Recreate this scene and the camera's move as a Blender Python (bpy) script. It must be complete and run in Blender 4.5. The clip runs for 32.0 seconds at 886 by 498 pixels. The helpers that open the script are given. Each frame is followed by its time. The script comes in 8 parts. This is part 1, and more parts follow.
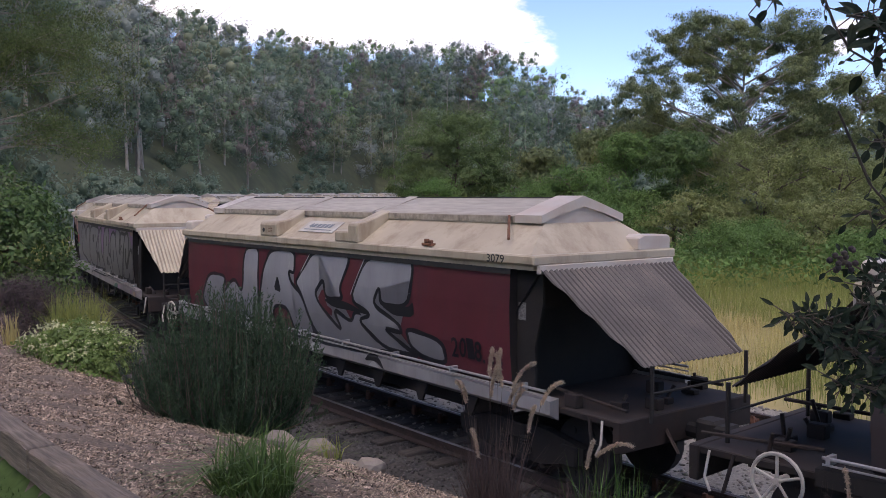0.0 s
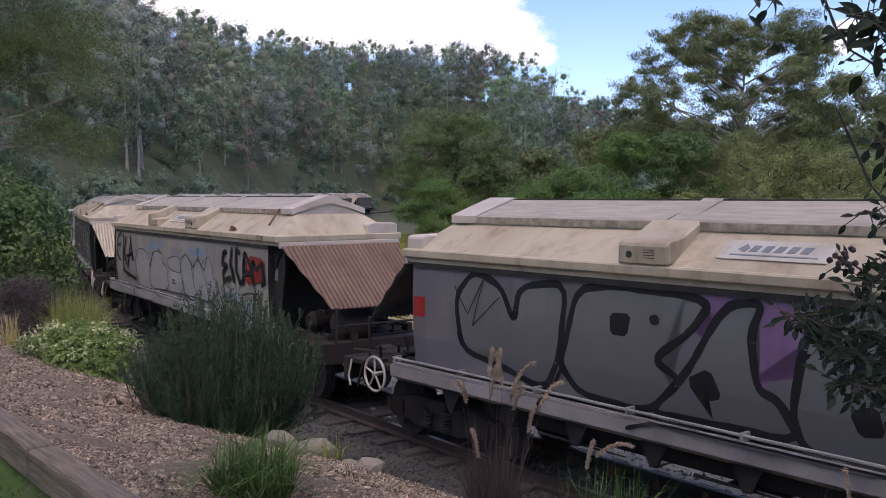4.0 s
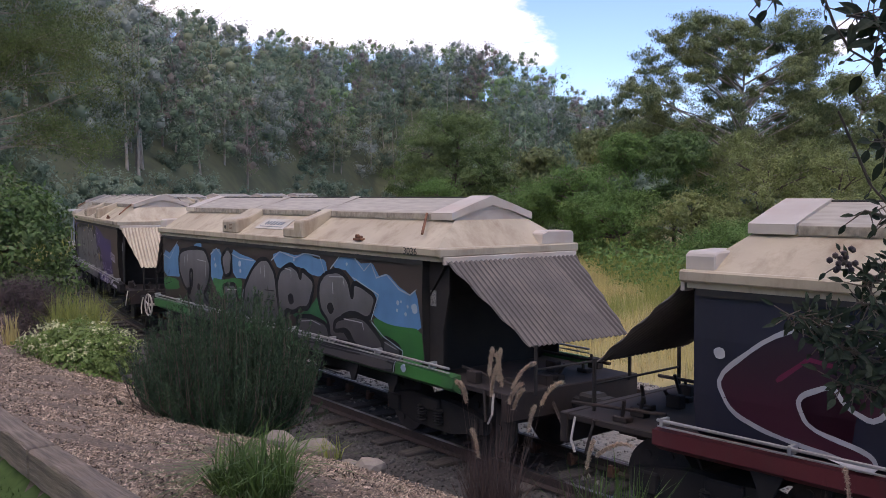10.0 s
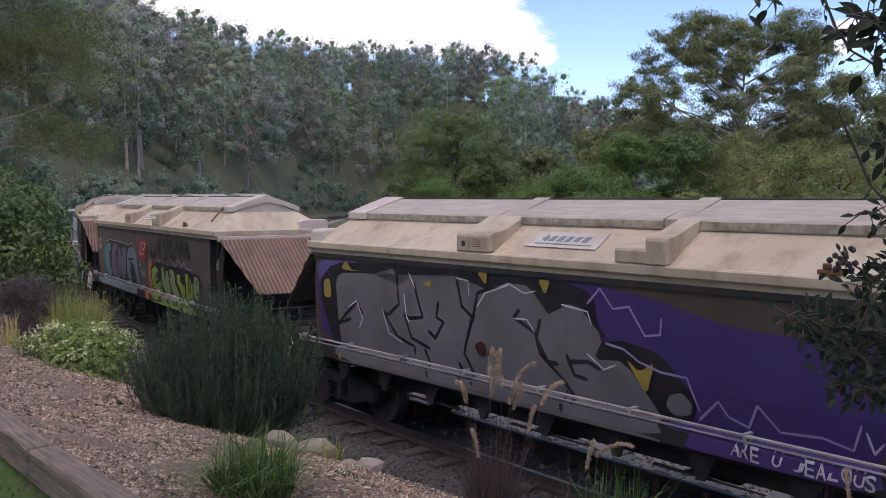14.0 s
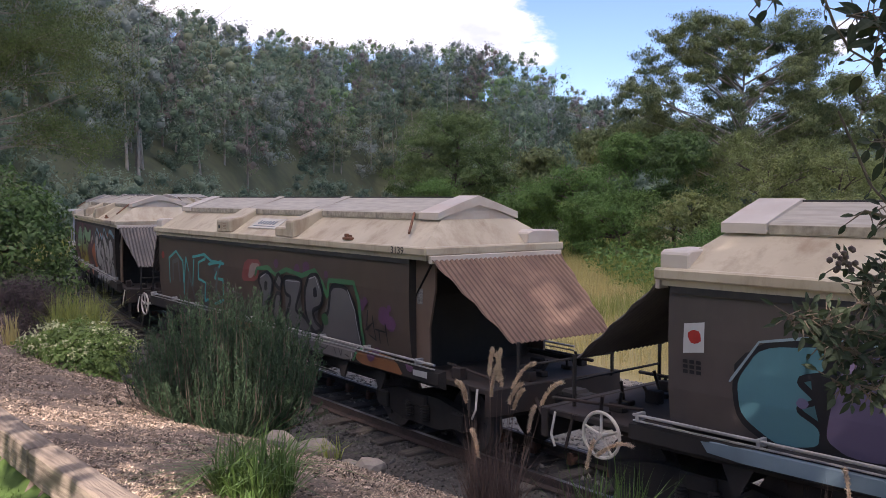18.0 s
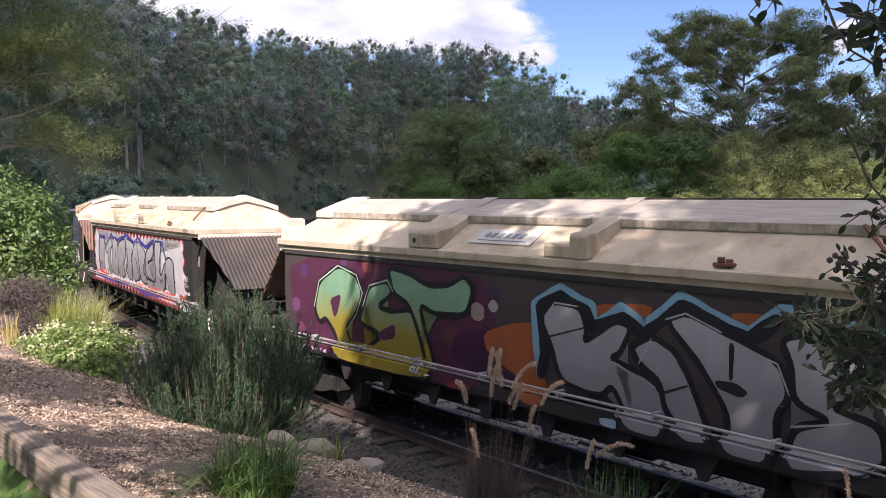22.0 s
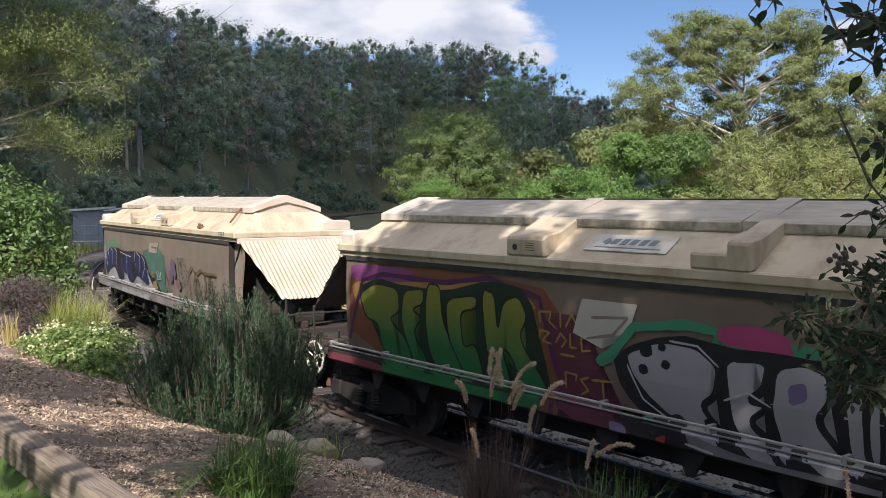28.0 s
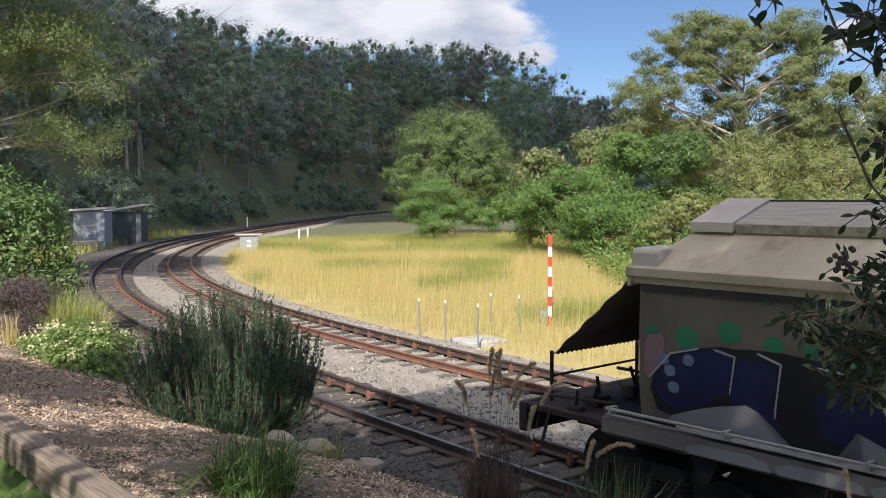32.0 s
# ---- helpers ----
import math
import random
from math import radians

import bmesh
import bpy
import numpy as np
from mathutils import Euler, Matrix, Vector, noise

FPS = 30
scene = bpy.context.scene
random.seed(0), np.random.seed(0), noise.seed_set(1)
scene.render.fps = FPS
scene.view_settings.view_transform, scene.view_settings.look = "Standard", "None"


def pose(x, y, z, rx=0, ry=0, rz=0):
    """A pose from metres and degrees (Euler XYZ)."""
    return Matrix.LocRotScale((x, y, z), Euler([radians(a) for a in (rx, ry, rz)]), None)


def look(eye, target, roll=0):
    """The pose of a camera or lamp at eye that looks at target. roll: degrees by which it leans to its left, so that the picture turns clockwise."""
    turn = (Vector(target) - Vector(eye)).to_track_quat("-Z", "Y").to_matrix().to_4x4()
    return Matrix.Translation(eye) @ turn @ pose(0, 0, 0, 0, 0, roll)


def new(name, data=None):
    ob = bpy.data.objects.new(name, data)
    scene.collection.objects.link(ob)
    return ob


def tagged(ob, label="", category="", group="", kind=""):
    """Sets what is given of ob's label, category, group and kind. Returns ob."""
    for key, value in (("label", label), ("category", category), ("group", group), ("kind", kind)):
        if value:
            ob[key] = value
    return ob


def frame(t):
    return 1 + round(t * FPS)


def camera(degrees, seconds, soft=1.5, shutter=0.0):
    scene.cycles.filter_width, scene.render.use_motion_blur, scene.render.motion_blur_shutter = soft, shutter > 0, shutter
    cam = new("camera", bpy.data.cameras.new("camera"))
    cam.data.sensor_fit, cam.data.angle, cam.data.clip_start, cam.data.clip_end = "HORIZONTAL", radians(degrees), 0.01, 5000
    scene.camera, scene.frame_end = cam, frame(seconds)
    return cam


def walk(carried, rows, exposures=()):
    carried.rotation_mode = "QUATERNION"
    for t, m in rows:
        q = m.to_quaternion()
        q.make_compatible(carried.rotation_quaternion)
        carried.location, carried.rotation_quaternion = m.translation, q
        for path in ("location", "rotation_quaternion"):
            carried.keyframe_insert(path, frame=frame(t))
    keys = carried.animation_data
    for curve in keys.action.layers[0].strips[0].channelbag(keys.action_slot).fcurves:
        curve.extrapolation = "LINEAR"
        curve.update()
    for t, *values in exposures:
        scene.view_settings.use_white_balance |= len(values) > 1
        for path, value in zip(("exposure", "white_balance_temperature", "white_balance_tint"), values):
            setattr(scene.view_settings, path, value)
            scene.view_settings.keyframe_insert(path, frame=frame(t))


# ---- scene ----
cam = camera(51.29, 32.0, soft=0.7)
EYE = (0.0, 0.0, 3.309)
AIM = (0.0, math.cos(radians(3.351)), 3.309 - math.sin(radians(3.351)))
walk(cam, [(0.0, look(EYE, AIM, -0.2)), (32.0, look(EYE, AIM, -0.2))],
     exposures=[(0.0, 1.44, 6550, 27), (16.0, 1.42, 6500, 27), (18.5, 1.27, 6450, 26), (22.0, 0.95, 6300, 25), (25.0, 0.82, 6250, 19), (28.0, 0.60, 6200, 15), (32.0, 0.55, 6250, 14)])

# ---------------------------------------------------------------- light
SUN_AZ, SUN_EL = 188.0, 40.0      # degrees clockwise from +y, and above the horizon
SUN_TO = Vector((math.sin(radians(SUN_AZ)) * math.cos(radians(SUN_EL)),
                 math.cos(radians(SUN_AZ)) * math.cos(radians(SUN_EL)), math.sin(radians(SUN_EL))))
sun = new("sun", bpy.data.lights.new("sun", "SUN"))
sun.data.energy, sun.data.angle, sun.data.color = 5.0, radians(0.53), (1.0, 0.93, 0.82)
sun.matrix_world = look(SUN_TO * 80, (0, 0, 0))


def build_world():
    w = bpy.data.worlds.new("sky")
    scene.world = w
    w.use_nodes = True
    nt = w.node_tree
    nt.nodes.clear()
    N, L = nt.nodes.new, nt.links.new
    sky = N("ShaderNodeTexSky")
    sky.sky_type, sky.sun_disc = "NISHITA", False
    sky.sun_elevation, sky.sun_rotation = radians(SUN_EL), radians(SUN_AZ)
    sky.air_density, sky.dust_density, sky.ozone_density, sky.altitude = 0.85, 0.05, 4.0, 800
    co = N("ShaderNodeTexCoord")
    stretch = N("ShaderNodeMapping")
    stretch.inputs["Scale"].default_value = (1.0, 1.0, 2.1)
    L(co.outputs["Generated"], stretch.inputs["Vector"])
    nz = N("ShaderNodeTexNoise")
    nz.inputs["Scale"].default_value, nz.inputs["Detail"].default_value, nz.inputs["Roughness"].default_value = 7.0, 9.0, 0.62
    L(stretch.outputs["Vector"], nz.inputs["Vector"])
    # banks of cumulus: each a soft mound round one direction
    total = None
    for ax, az, rx, rz, gain in ((-0.12, 0.200, 0.25, 0.055, 1.0), (0.04, 0.172, 0.10, 0.036, 1.0), (0.095, 0.152, 0.040, 0.022, 0.9), (-0.27, 0.218, 0.10, 0.042, 0.9),
                                 (0.43, 0.168, 0.035, 0.024, 0.8)):
        sub = N("ShaderNodeVectorMath")
        sub.operation = "SUBTRACT"
        n = Vector((ax, 1.0, az)).normalized()
        sub.inputs[1].default_value = n
        L(co.outputs["Generated"], sub.inputs[0])
        div = N("ShaderNodeVectorMath")
        div.operation = "DIVIDE"
        div.inputs[1].default_value = (rx, 0.25, rz)
        L(sub.outputs[0], div.inputs[0])
        ln = N("ShaderNodeVectorMath")
        ln.operation = "LENGTH"
        L(div.outputs[0], ln.inputs[0])
        m = N("ShaderNodeMapRange")
        m.inputs[1].default_value, m.inputs[2].default_value, m.inputs[3].default_value, m.inputs[4].default_value = 0.3, 1.45, gain, 0.0
        L(ln.outputs["Value"], m.inputs[0])
        if total is None:
            total = m.outputs[0]
        else:
            mx = N("ShaderNodeMath")
            mx.operation = "MAXIMUM"
            L(total, mx.inputs[0]); L(m.outputs[0], mx.inputs[1])
            total = mx.outputs[0]
    add = N("ShaderNodeMath")
    add.operation = "MULTIPLY_ADD"
    add.inputs[1].default_value = 1.5
    L(nz.outputs["Fac"], add.inputs[0]); L(total, add.inputs[2])
    edge = N("ShaderNodeMapRange")
    edge.interpolation_type = "SMOOTHSTEP"
    edge.inputs[1].default_value, edge.inputs[2].default_value = 1.18, 1.42
    L(add.outputs[0], edge.inputs[0])
    nz2 = N("ShaderNodeTexNoise")
    nz2.inputs["Scale"].default_value, nz2.inputs["Detail"].default_value = 13.0, 6.0
    L(stretch.outputs["Vector"], nz2.inputs["Vector"])
    cc = N("ShaderNodeValToRGB")
    cc.color_ramp.elements[0].position, cc.color_ramp.elements[0].color = 0.30, (5.0, 5.5, 6.4, 1)
    cc.color_ramp.elements[1].position, cc.color_ramp.elements[1].color = 0.62, (8.6, 8.7, 8.9, 1)
    L(nz2.outputs["Fac"], cc.inputs[0])
    mix = N("ShaderNodeMix")
    mix.data_type = "RGBA"
    L(edge.outputs[0], mix.inputs["Factor"]); L(sky.outputs[0], mix.inputs["A"]); L(cc.outputs[0], mix.inputs["B"])
    bg = N("ShaderNodeBackground")
    bg.inputs["Strength"].default_value = 0.07
    L(mix.outputs["Result"], bg.inputs["Color"])
    L(bg.outputs[0], N("ShaderNodeOutputWorld").inputs["Surface"])


build_world()


# ---------------------------------------------------------------- materials
def mat(name, col, col2=None, rough=0.8, metal=0.0, scale=6.0, detail=6.0, bump=0.0, bscale=40.0, obj_rand=0.0, island=0.0,
        translucent=0.0, stain=None, stain_scale=1.2, stain_amt=0.5, mapping=(1, 1, 1), streak=0.0, bright=0.0):
    """A grained surface: two colours mixed by noise, a larger stain, random lightness by object or by island."""
    m = bpy.data.materials.new(name)
    m.use_nodes = True
    nt = m.node_tree
    N, L = nt.nodes.new, nt.links.new
    p = nt.nodes["Principled BSDF"]
    p.inputs["Roughness"].default_value, p.inputs["Metallic"].default_value = rough, metal
    co = N("ShaderNodeTexCoord")
    mp = N("ShaderNodeMapping")
    mp.inputs["Scale"].default_value = mapping
    L(co.outputs["Object"], mp.inputs["Vector"])
    nz = N("ShaderNodeTexNoise")
    nz.inputs["Scale"].default_value, nz.inputs["Detail"].default_value = scale, detail
    L(mp.outputs[0], nz.inputs["Vector"])
    rmp = N("ShaderNodeMapRange")
    rmp.inputs[1].default_value, rmp.inputs[2].default_value = 0.33, 0.67
    L(nz.outputs["Fac"], rmp.inputs[0])
    mix = N("ShaderNodeMix")
    mix.data_type = "RGBA"
    col2 = col2 or tuple(c * 0.7 for c in col)
    mix.inputs["A"].default_value, mix.inputs["B"].default_value = (*col, 1), (*col2, 1)
    L(rmp.outputs[0], mix.inputs["Factor"])
    out = mix.outputs["Result"]
    if stain:
        n2 = N("ShaderNodeTexNoise")
        n2.inputs["Scale"].default_value, n2.inputs["Detail"].default_value, n2.inputs["Roughness"].default_value = stain_scale, 8, 0.65
        if streak:
            mp2 = N("ShaderNodeMapping")
            mp2.inputs["Scale"].default_value = (1, 1, streak)
            L(co.outputs["Object"], mp2.inputs["Vector"]); L(mp2.outputs[0], n2.inputs["Vector"])
        else:
            L(co.outputs["Object"], n2.inputs["Vector"])
        r2 = N("ShaderNodeMapRange")
        r2.inputs[1].default_value, r2.inputs[2].default_value, r2.inputs[4].default_value = 0.48, 0.72, stain_amt
        L(n2.outputs["Fac"], r2.inputs[0])
        mx = N("ShaderNodeMix")
        mx.data_type = "RGBA"
        mx.inputs["B"].default_value = (*stain, 1)
        L(r2.outputs[0], mx.inputs["Factor"]); L(out, mx.inputs["A"])
        out = mx.outputs["Result"]
    if obj_rand or island:
        src = N("ShaderNodeObjectInfo").outputs["Random"] if obj_rand else N("ShaderNodeNewGeometry").outputs["Random Per Island"]
        amt = obj_rand or island
        r3 = N("ShaderNodeMapRange")
        r3.inputs[3].default_value, r3.inputs[4].default_value = 1 - amt, 1 + amt
        L(src, r3.inputs[0])
        hs = N("ShaderNodeHueSaturation")
        L(r3.outputs[0], hs.inputs["Value"]); L(out, hs.inputs["Color"])
        out = hs.outputs[0]
    L(out, p.inputs["Base Color"])
    if bump:
        bn = N("ShaderNodeTexNoise")
        bn.inputs["Scale"].default_value, bn.inputs["Detail"].default_value = bscale, 5
        L(mp.outputs[0], bn.inputs["Vector"])
        bp = N("ShaderNodeBump")
        bp.inputs["Strength"].default_value, bp.inputs["Distance"].default_value = bump, 0.02
        L(bn.outputs["Fac"], bp.inputs["Height"]); L(bp.outputs[0], p.inputs["Normal"])
    if translucent:
        tr = N("ShaderNodeBsdfTranslucent")
        L(out, tr.inputs["Color"])
        ms = N("ShaderNodeMixShader")
        ms.inputs[0].default_value = translucent
        L(p.outputs[0], ms.inputs[1]); L(tr.outputs[0], ms.inputs[2])
        L(ms.outputs[0], nt.nodes["Material Output"].inputs["Surface"])
    return m


def leaf(name, a, b, tr=0.3, island=0.24, rough=0.6, scale=0.35):
    return mat(name, a, b, rough=rough, scale=scale, detail=3, island=island, translucent=tr)


M = dict(
    ground=mat("straw_littered_soil", (0.42, 0.34, 0.15), (0.30, 0.25, 0.10), 0.95, scale=0.6, bump=0.5, bscale=9, stain=(0.24, 0.25, 0.08), stain_scale=0.25),
    mulch=mat("bark_mulch", (0.24, 0.18, 0.135), (0.11, 0.08, 0.06), 0.95, scale=22, bump=0.9, bscale=60, stain=(0.36, 0.29, 0.22), stain_scale=1.1),
    chip=mat("wood_chip", (0.48, 0.37, 0.27), (0.17, 0.118, 0.082), 0.9, scale=9, island=0.85),
    ballast=mat("crushed_stone_bed", (0.085, 0.078, 0.072), (0.045, 0.041, 0.038), 0.95, scale=14, bump=1.0, bscale=35, stain=(0.17, 0.15, 0.125), stain_scale=0.8),
    palebed=mat("pale_crushed_stone_bed", (0.33, 0.295, 0.245), (0.20, 0.18, 0.15), 0.95, scale=26, bump=1.0, bscale=45, stain=(0.40, 0.36, 0.30), stain_scale=0.9),
    stone=mat("ballast_stone", (0.30, 0.27, 0.23), (0.18, 0.163, 0.14), 0.9, scale=3, island=0.45),
    gravel=mat("dark_gravel_stone", (0.115, 0.107, 0.10), (0.06, 0.056, 0.052), 0.9, scale=3, island=0.5),
    rock=mat("sandstone_rock", (0.34, 0.28, 0.21), (0.20, 0.175, 0.15), 0.9, scale=5, bump=0.8, bscale=14, stain=(0.5, 0.45, 0.38), stain_scale=3),
    lawn=mat("lawn_grass", (0.10, 0.17, 0.035), (0.06, 0.11, 0.02), 0.8, scale=9, island=0.4, translucent=0.3),
    timber=mat("weathered_timber", (0.27, 0.215, 0.16), (0.13, 0.10, 0.075), 0.9, scale=4, mapping=(0.6, 9, 9), bump=0.7, bscale=8, stain=(0.12, 0.10, 0.09), stain_scale=2.2),
    sleeper=mat("old_sleeper", (0.125, 0.105, 0.088), (0.07, 0.06, 0.052), 0.95, scale=5, mapping=(8, 1, 8), bump=0.7, bscale=12, obj_rand=0.3),
    rail=mat("dark_worn_rail", (0.075, 0.05, 0.04), (0.045, 0.032, 0.027), 0.7, scale=9, bump=0.3, bscale=50),
    railside=mat("rusty_rail", (0.20, 0.10, 0.06), (0.12, 0.065, 0.045), 0.75, scale=9, bump=0.3, bscale=50),
    railtop=mat("polished_rail_head", (0.36, 0.34, 0.32), (0.22, 0.19, 0.17), 0.42, metal=1.0, scale=3),
    railold=mat("rusted_rail_head", (0.30, 0.15, 0.09), (0.20, 0.10, 0.07), 0.6, scale=8),
    chair=mat("rusty_rail_chair", (0.19, 0.09, 0.055), (0.10, 0.05, 0.035), 0.85, scale=14, obj_rand=0.2),
    gum=leaf("gum_leaf", (0.17, 0.215, 0.09), (0.235, 0.26, 0.105), tr=0.4),
    round=leaf("soft_green_leaf", (0.14, 0.21, 0.07), (0.18, 0.24, 0.085), tr=0.4),
    bright=leaf("bright_green_leaf", (0.13, 0.24, 0.06), (0.17, 0.26, 0.07), tr=0.4),
    olive=leaf("olive_leaf", (0.29, 0.32, 0.115), (0.22, 0.265, 0.095), tr=0.4),
    droop=leaf("thin_yellow_green_leaf", (0.20, 0.245, 0.085), (0.15, 0.20, 0.07), tr=0.4),
    shrub=leaf("glossy_shrub_leaf", (0.085, 0.155, 0.04), (0.12, 0.19, 0.05), tr=0.35, rough=0.45),
    floor=mat("forest_floor", (0.12, 0.13, 0.06), (0.09, 0.095, 0.05), 0.95, scale=0.5, bump=0.5, bscale=3),
    rosemary=leaf("rosemary_needle", (0.045, 0.082, 0.040), (0.064, 0.11, 0.050), tr=0.13, island=0.3, rough=0.8),
    flower=leaf("flowering_shrub_leaf", (0.24, 0.32, 0.09), (0.18, 0.27, 0.07), tr=0.35),
    petal=leaf("cream_petal", (0.62, 0.62, 0.36), (0.5, 0.52, 0.25), tr=0.2, island=0.2),
    deadtwig=mat("dead_twig", (0.10, 0.07, 0.065), (0.06, 0.045, 0.045), 0.9, scale=6, island=0.4),
    drygrass=leaf("dry_grass_blade", (0.60, 0.48, 0.21), (0.55, 0.50, 0.19), tr=0.45, island=0.14),
    wildgrass=leaf("yellow_green_grass", (0.36, 0.37, 0.11), (0.25, 0.29, 0.07), tr=0.4),
    tuft=leaf("strappy_green_blade", (0.12, 0.20, 0.05), (0.08, 0.15, 0.03), tr=0.3),
    purple=leaf("purple_grass_blade", (0.10, 0.06, 0.06), (0.16, 0.12, 0.08), tr=0.25),
    plume=leaf("fountain_grass_plume", (0.62, 0.47, 0.33), (0.72, 0.58, 0.42), tr=0.4, island=0.2),
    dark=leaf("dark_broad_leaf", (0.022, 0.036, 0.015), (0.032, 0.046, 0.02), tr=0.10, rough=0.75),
    bark=mat("pale_gum_bark", (0.42, 0.37, 0.31), (0.26, 0.22, 0.18), 0.9, scale=2, mapping=(3, 3, 0.6), bump=0.3, bscale=12, island=0.3),
    bark2=mat("brown_bark", (0.17, 0.13, 0.10), (0.10, 0.08, 0.06), 0.95, scale=3, mapping=(4, 4, 0.7), bump=0.5, bscale=14),
    white=mat("white_paint", (0.78, 0.78, 0.76), (0.66, 0.66, 0.63), 0.5, scale=3, stain=(0.5, 0.45, 0.38), stain_scale=6, stain_amt=0.3),
    signface=mat("weathered_sign_face", (0.56, 0.54, 0.49), (0.46, 0.43, 0.37), 0.6, scale=4, stain=(0.38, 0.31, 0.23), stain_scale=5, stain_amt=0.6),
    noticegrey=mat("faded_notice", (0.30, 0.29, 0.27), (0.10, 0.10, 0.095), 0.7, scale=40, mapping=(1, 1, 2.2)),
    red=mat("red_paint", (0.50, 0.06, 0.03), (0.42, 0.05, 0.03), 0.5, scale=4),
    concrete=mat("concrete", (0.45, 0.44, 0.41), (0.34, 0.33, 0.31), 0.9, scale=5, bump=0.4, bscale=30),
    hutwall=mat("pale_blue_sheet", (0.34, 0.38, 0.44), (0.28, 0.32, 0.37), 0.7, scale=2, stain=(0.36, 0.38, 0.40), stain_scale=3),
    hutdark=mat("shed_inside_shade", (0.10, 0.11, 0.12), (0.07, 0.08, 0.09), 0.8, scale=2),
    greysteel=mat("galvanised_steel", (0.42, 0.43, 0.43), (0.32, 0.33, 0.33), 0.5, metal=0.6, scale=8),
    cloud=mat("cloud_white", (0.85, 0.86, 0.88), (0.8, 0.81, 0.84), 1.0, scale=0.01),
    # wagon surfaces
    roof=mat("cream_fibreglass", (0.56, 0.485, 0.355), (0.44, 0.37, 0.265), 0.55, scale=1.3, stain=(0.27, 0.185, 0.115), stain_scale=3.4, stain_amt=0.75, streak=0.35, bump=0.08, bscale=22),
    lid=mat("grey_weathered_fibreglass", (0.47, 0.425, 0.345), (0.35, 0.31, 0.25), 0.6, scale=3, mapping=(1, 5, 5), stain=(0.28, 0.22, 0.18), stain_scale=1.4, stain_amt=0.5, bump=0.06),
    gable=mat("pale_moulded_end", (0.60, 0.54, 0.47), (0.50, 0.43, 0.36), 0.5, scale=2, stain=(0.48, 0.26, 0.15), stain_scale=1.3, stain_amt=0.4),
    mould=mat("mouldy_lid_edge", (0.30, 0.26, 0.20), (0.48, 0.42, 0.33), 0.8, scale=11, stain=(0.08, 0.07, 0.06), stain_scale=5, stain_amt=0.8),
    under=mat("grimy_underframe", (0.024, 0.021, 0.019), (0.014, 0.013, 0.012), 0.85, scale=5, stain=(0.05, 0.038, 0.03), stain_scale=2.5),
    platform=mat("rusty_platform", (0.036, 0.027, 0.023), (0.022, 0.018, 0.016), 0.85, scale=6, stain=(0.085, 0.045, 0.03), stain_scale=3),
    sheetdark=mat("dark_shelter_sheet", (0.13, 0.115, 0.105), (0.09, 0.08, 0.075), 0.6, scale=2, stain=(0.24, 0.19, 0.16), stain_scale=1.5),
    sheetcream=mat("cream_shelter_sheet", (0.58, 0.50, 0.37), (0.48, 0.41, 0.30), 0.6, scale=2, stain=(0.35, 0.26, 0.17), stain_scale=1.5),
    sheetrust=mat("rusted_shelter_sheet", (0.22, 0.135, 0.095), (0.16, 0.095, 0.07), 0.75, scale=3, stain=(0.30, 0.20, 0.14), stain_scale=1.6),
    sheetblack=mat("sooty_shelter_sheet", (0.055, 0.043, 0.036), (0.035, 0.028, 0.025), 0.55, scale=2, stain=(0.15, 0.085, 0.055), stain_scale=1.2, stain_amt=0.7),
    # trough colours: dirt lines and the folds' shade in one darker tone
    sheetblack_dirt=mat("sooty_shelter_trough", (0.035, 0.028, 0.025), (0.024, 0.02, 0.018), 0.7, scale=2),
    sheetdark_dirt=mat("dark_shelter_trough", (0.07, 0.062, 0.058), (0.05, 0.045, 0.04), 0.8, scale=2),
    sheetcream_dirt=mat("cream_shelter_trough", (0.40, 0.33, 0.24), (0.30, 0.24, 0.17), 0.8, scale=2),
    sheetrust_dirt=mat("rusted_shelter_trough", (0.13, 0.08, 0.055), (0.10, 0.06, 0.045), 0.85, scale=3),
    steelwheel=mat("worn_wheel_steel", (0.06, 0.05, 0.045), (0.035, 0.03, 0.028), 0.7, scale=6),
    wheelpaint=mat("white_handwheel_paint", (0.62, 0.58, 0.50), (0.45, 0.40, 0.33), 0.6, scale=9),
    pipe=mat("silver_pipe", (0.45, 0.44, 0.42), (0.30, 0.29, 0.28), 0.45, metal=0.3, scale=5),
    black=mat("black_stencil", (0.03, 0.03, 0.03), (0.05, 0.045, 0.04), 0.7),
    rust=mat("rust_brown", (0.22, 0.10, 0.05), (0.13, 0.06, 0.04), 0.9, scale=15),
    yellow=mat("faded_yellow_notice", (0.62, 0.52, 0.15), (0.55, 0.46, 0.16), 0.7),
)
_paint = {}


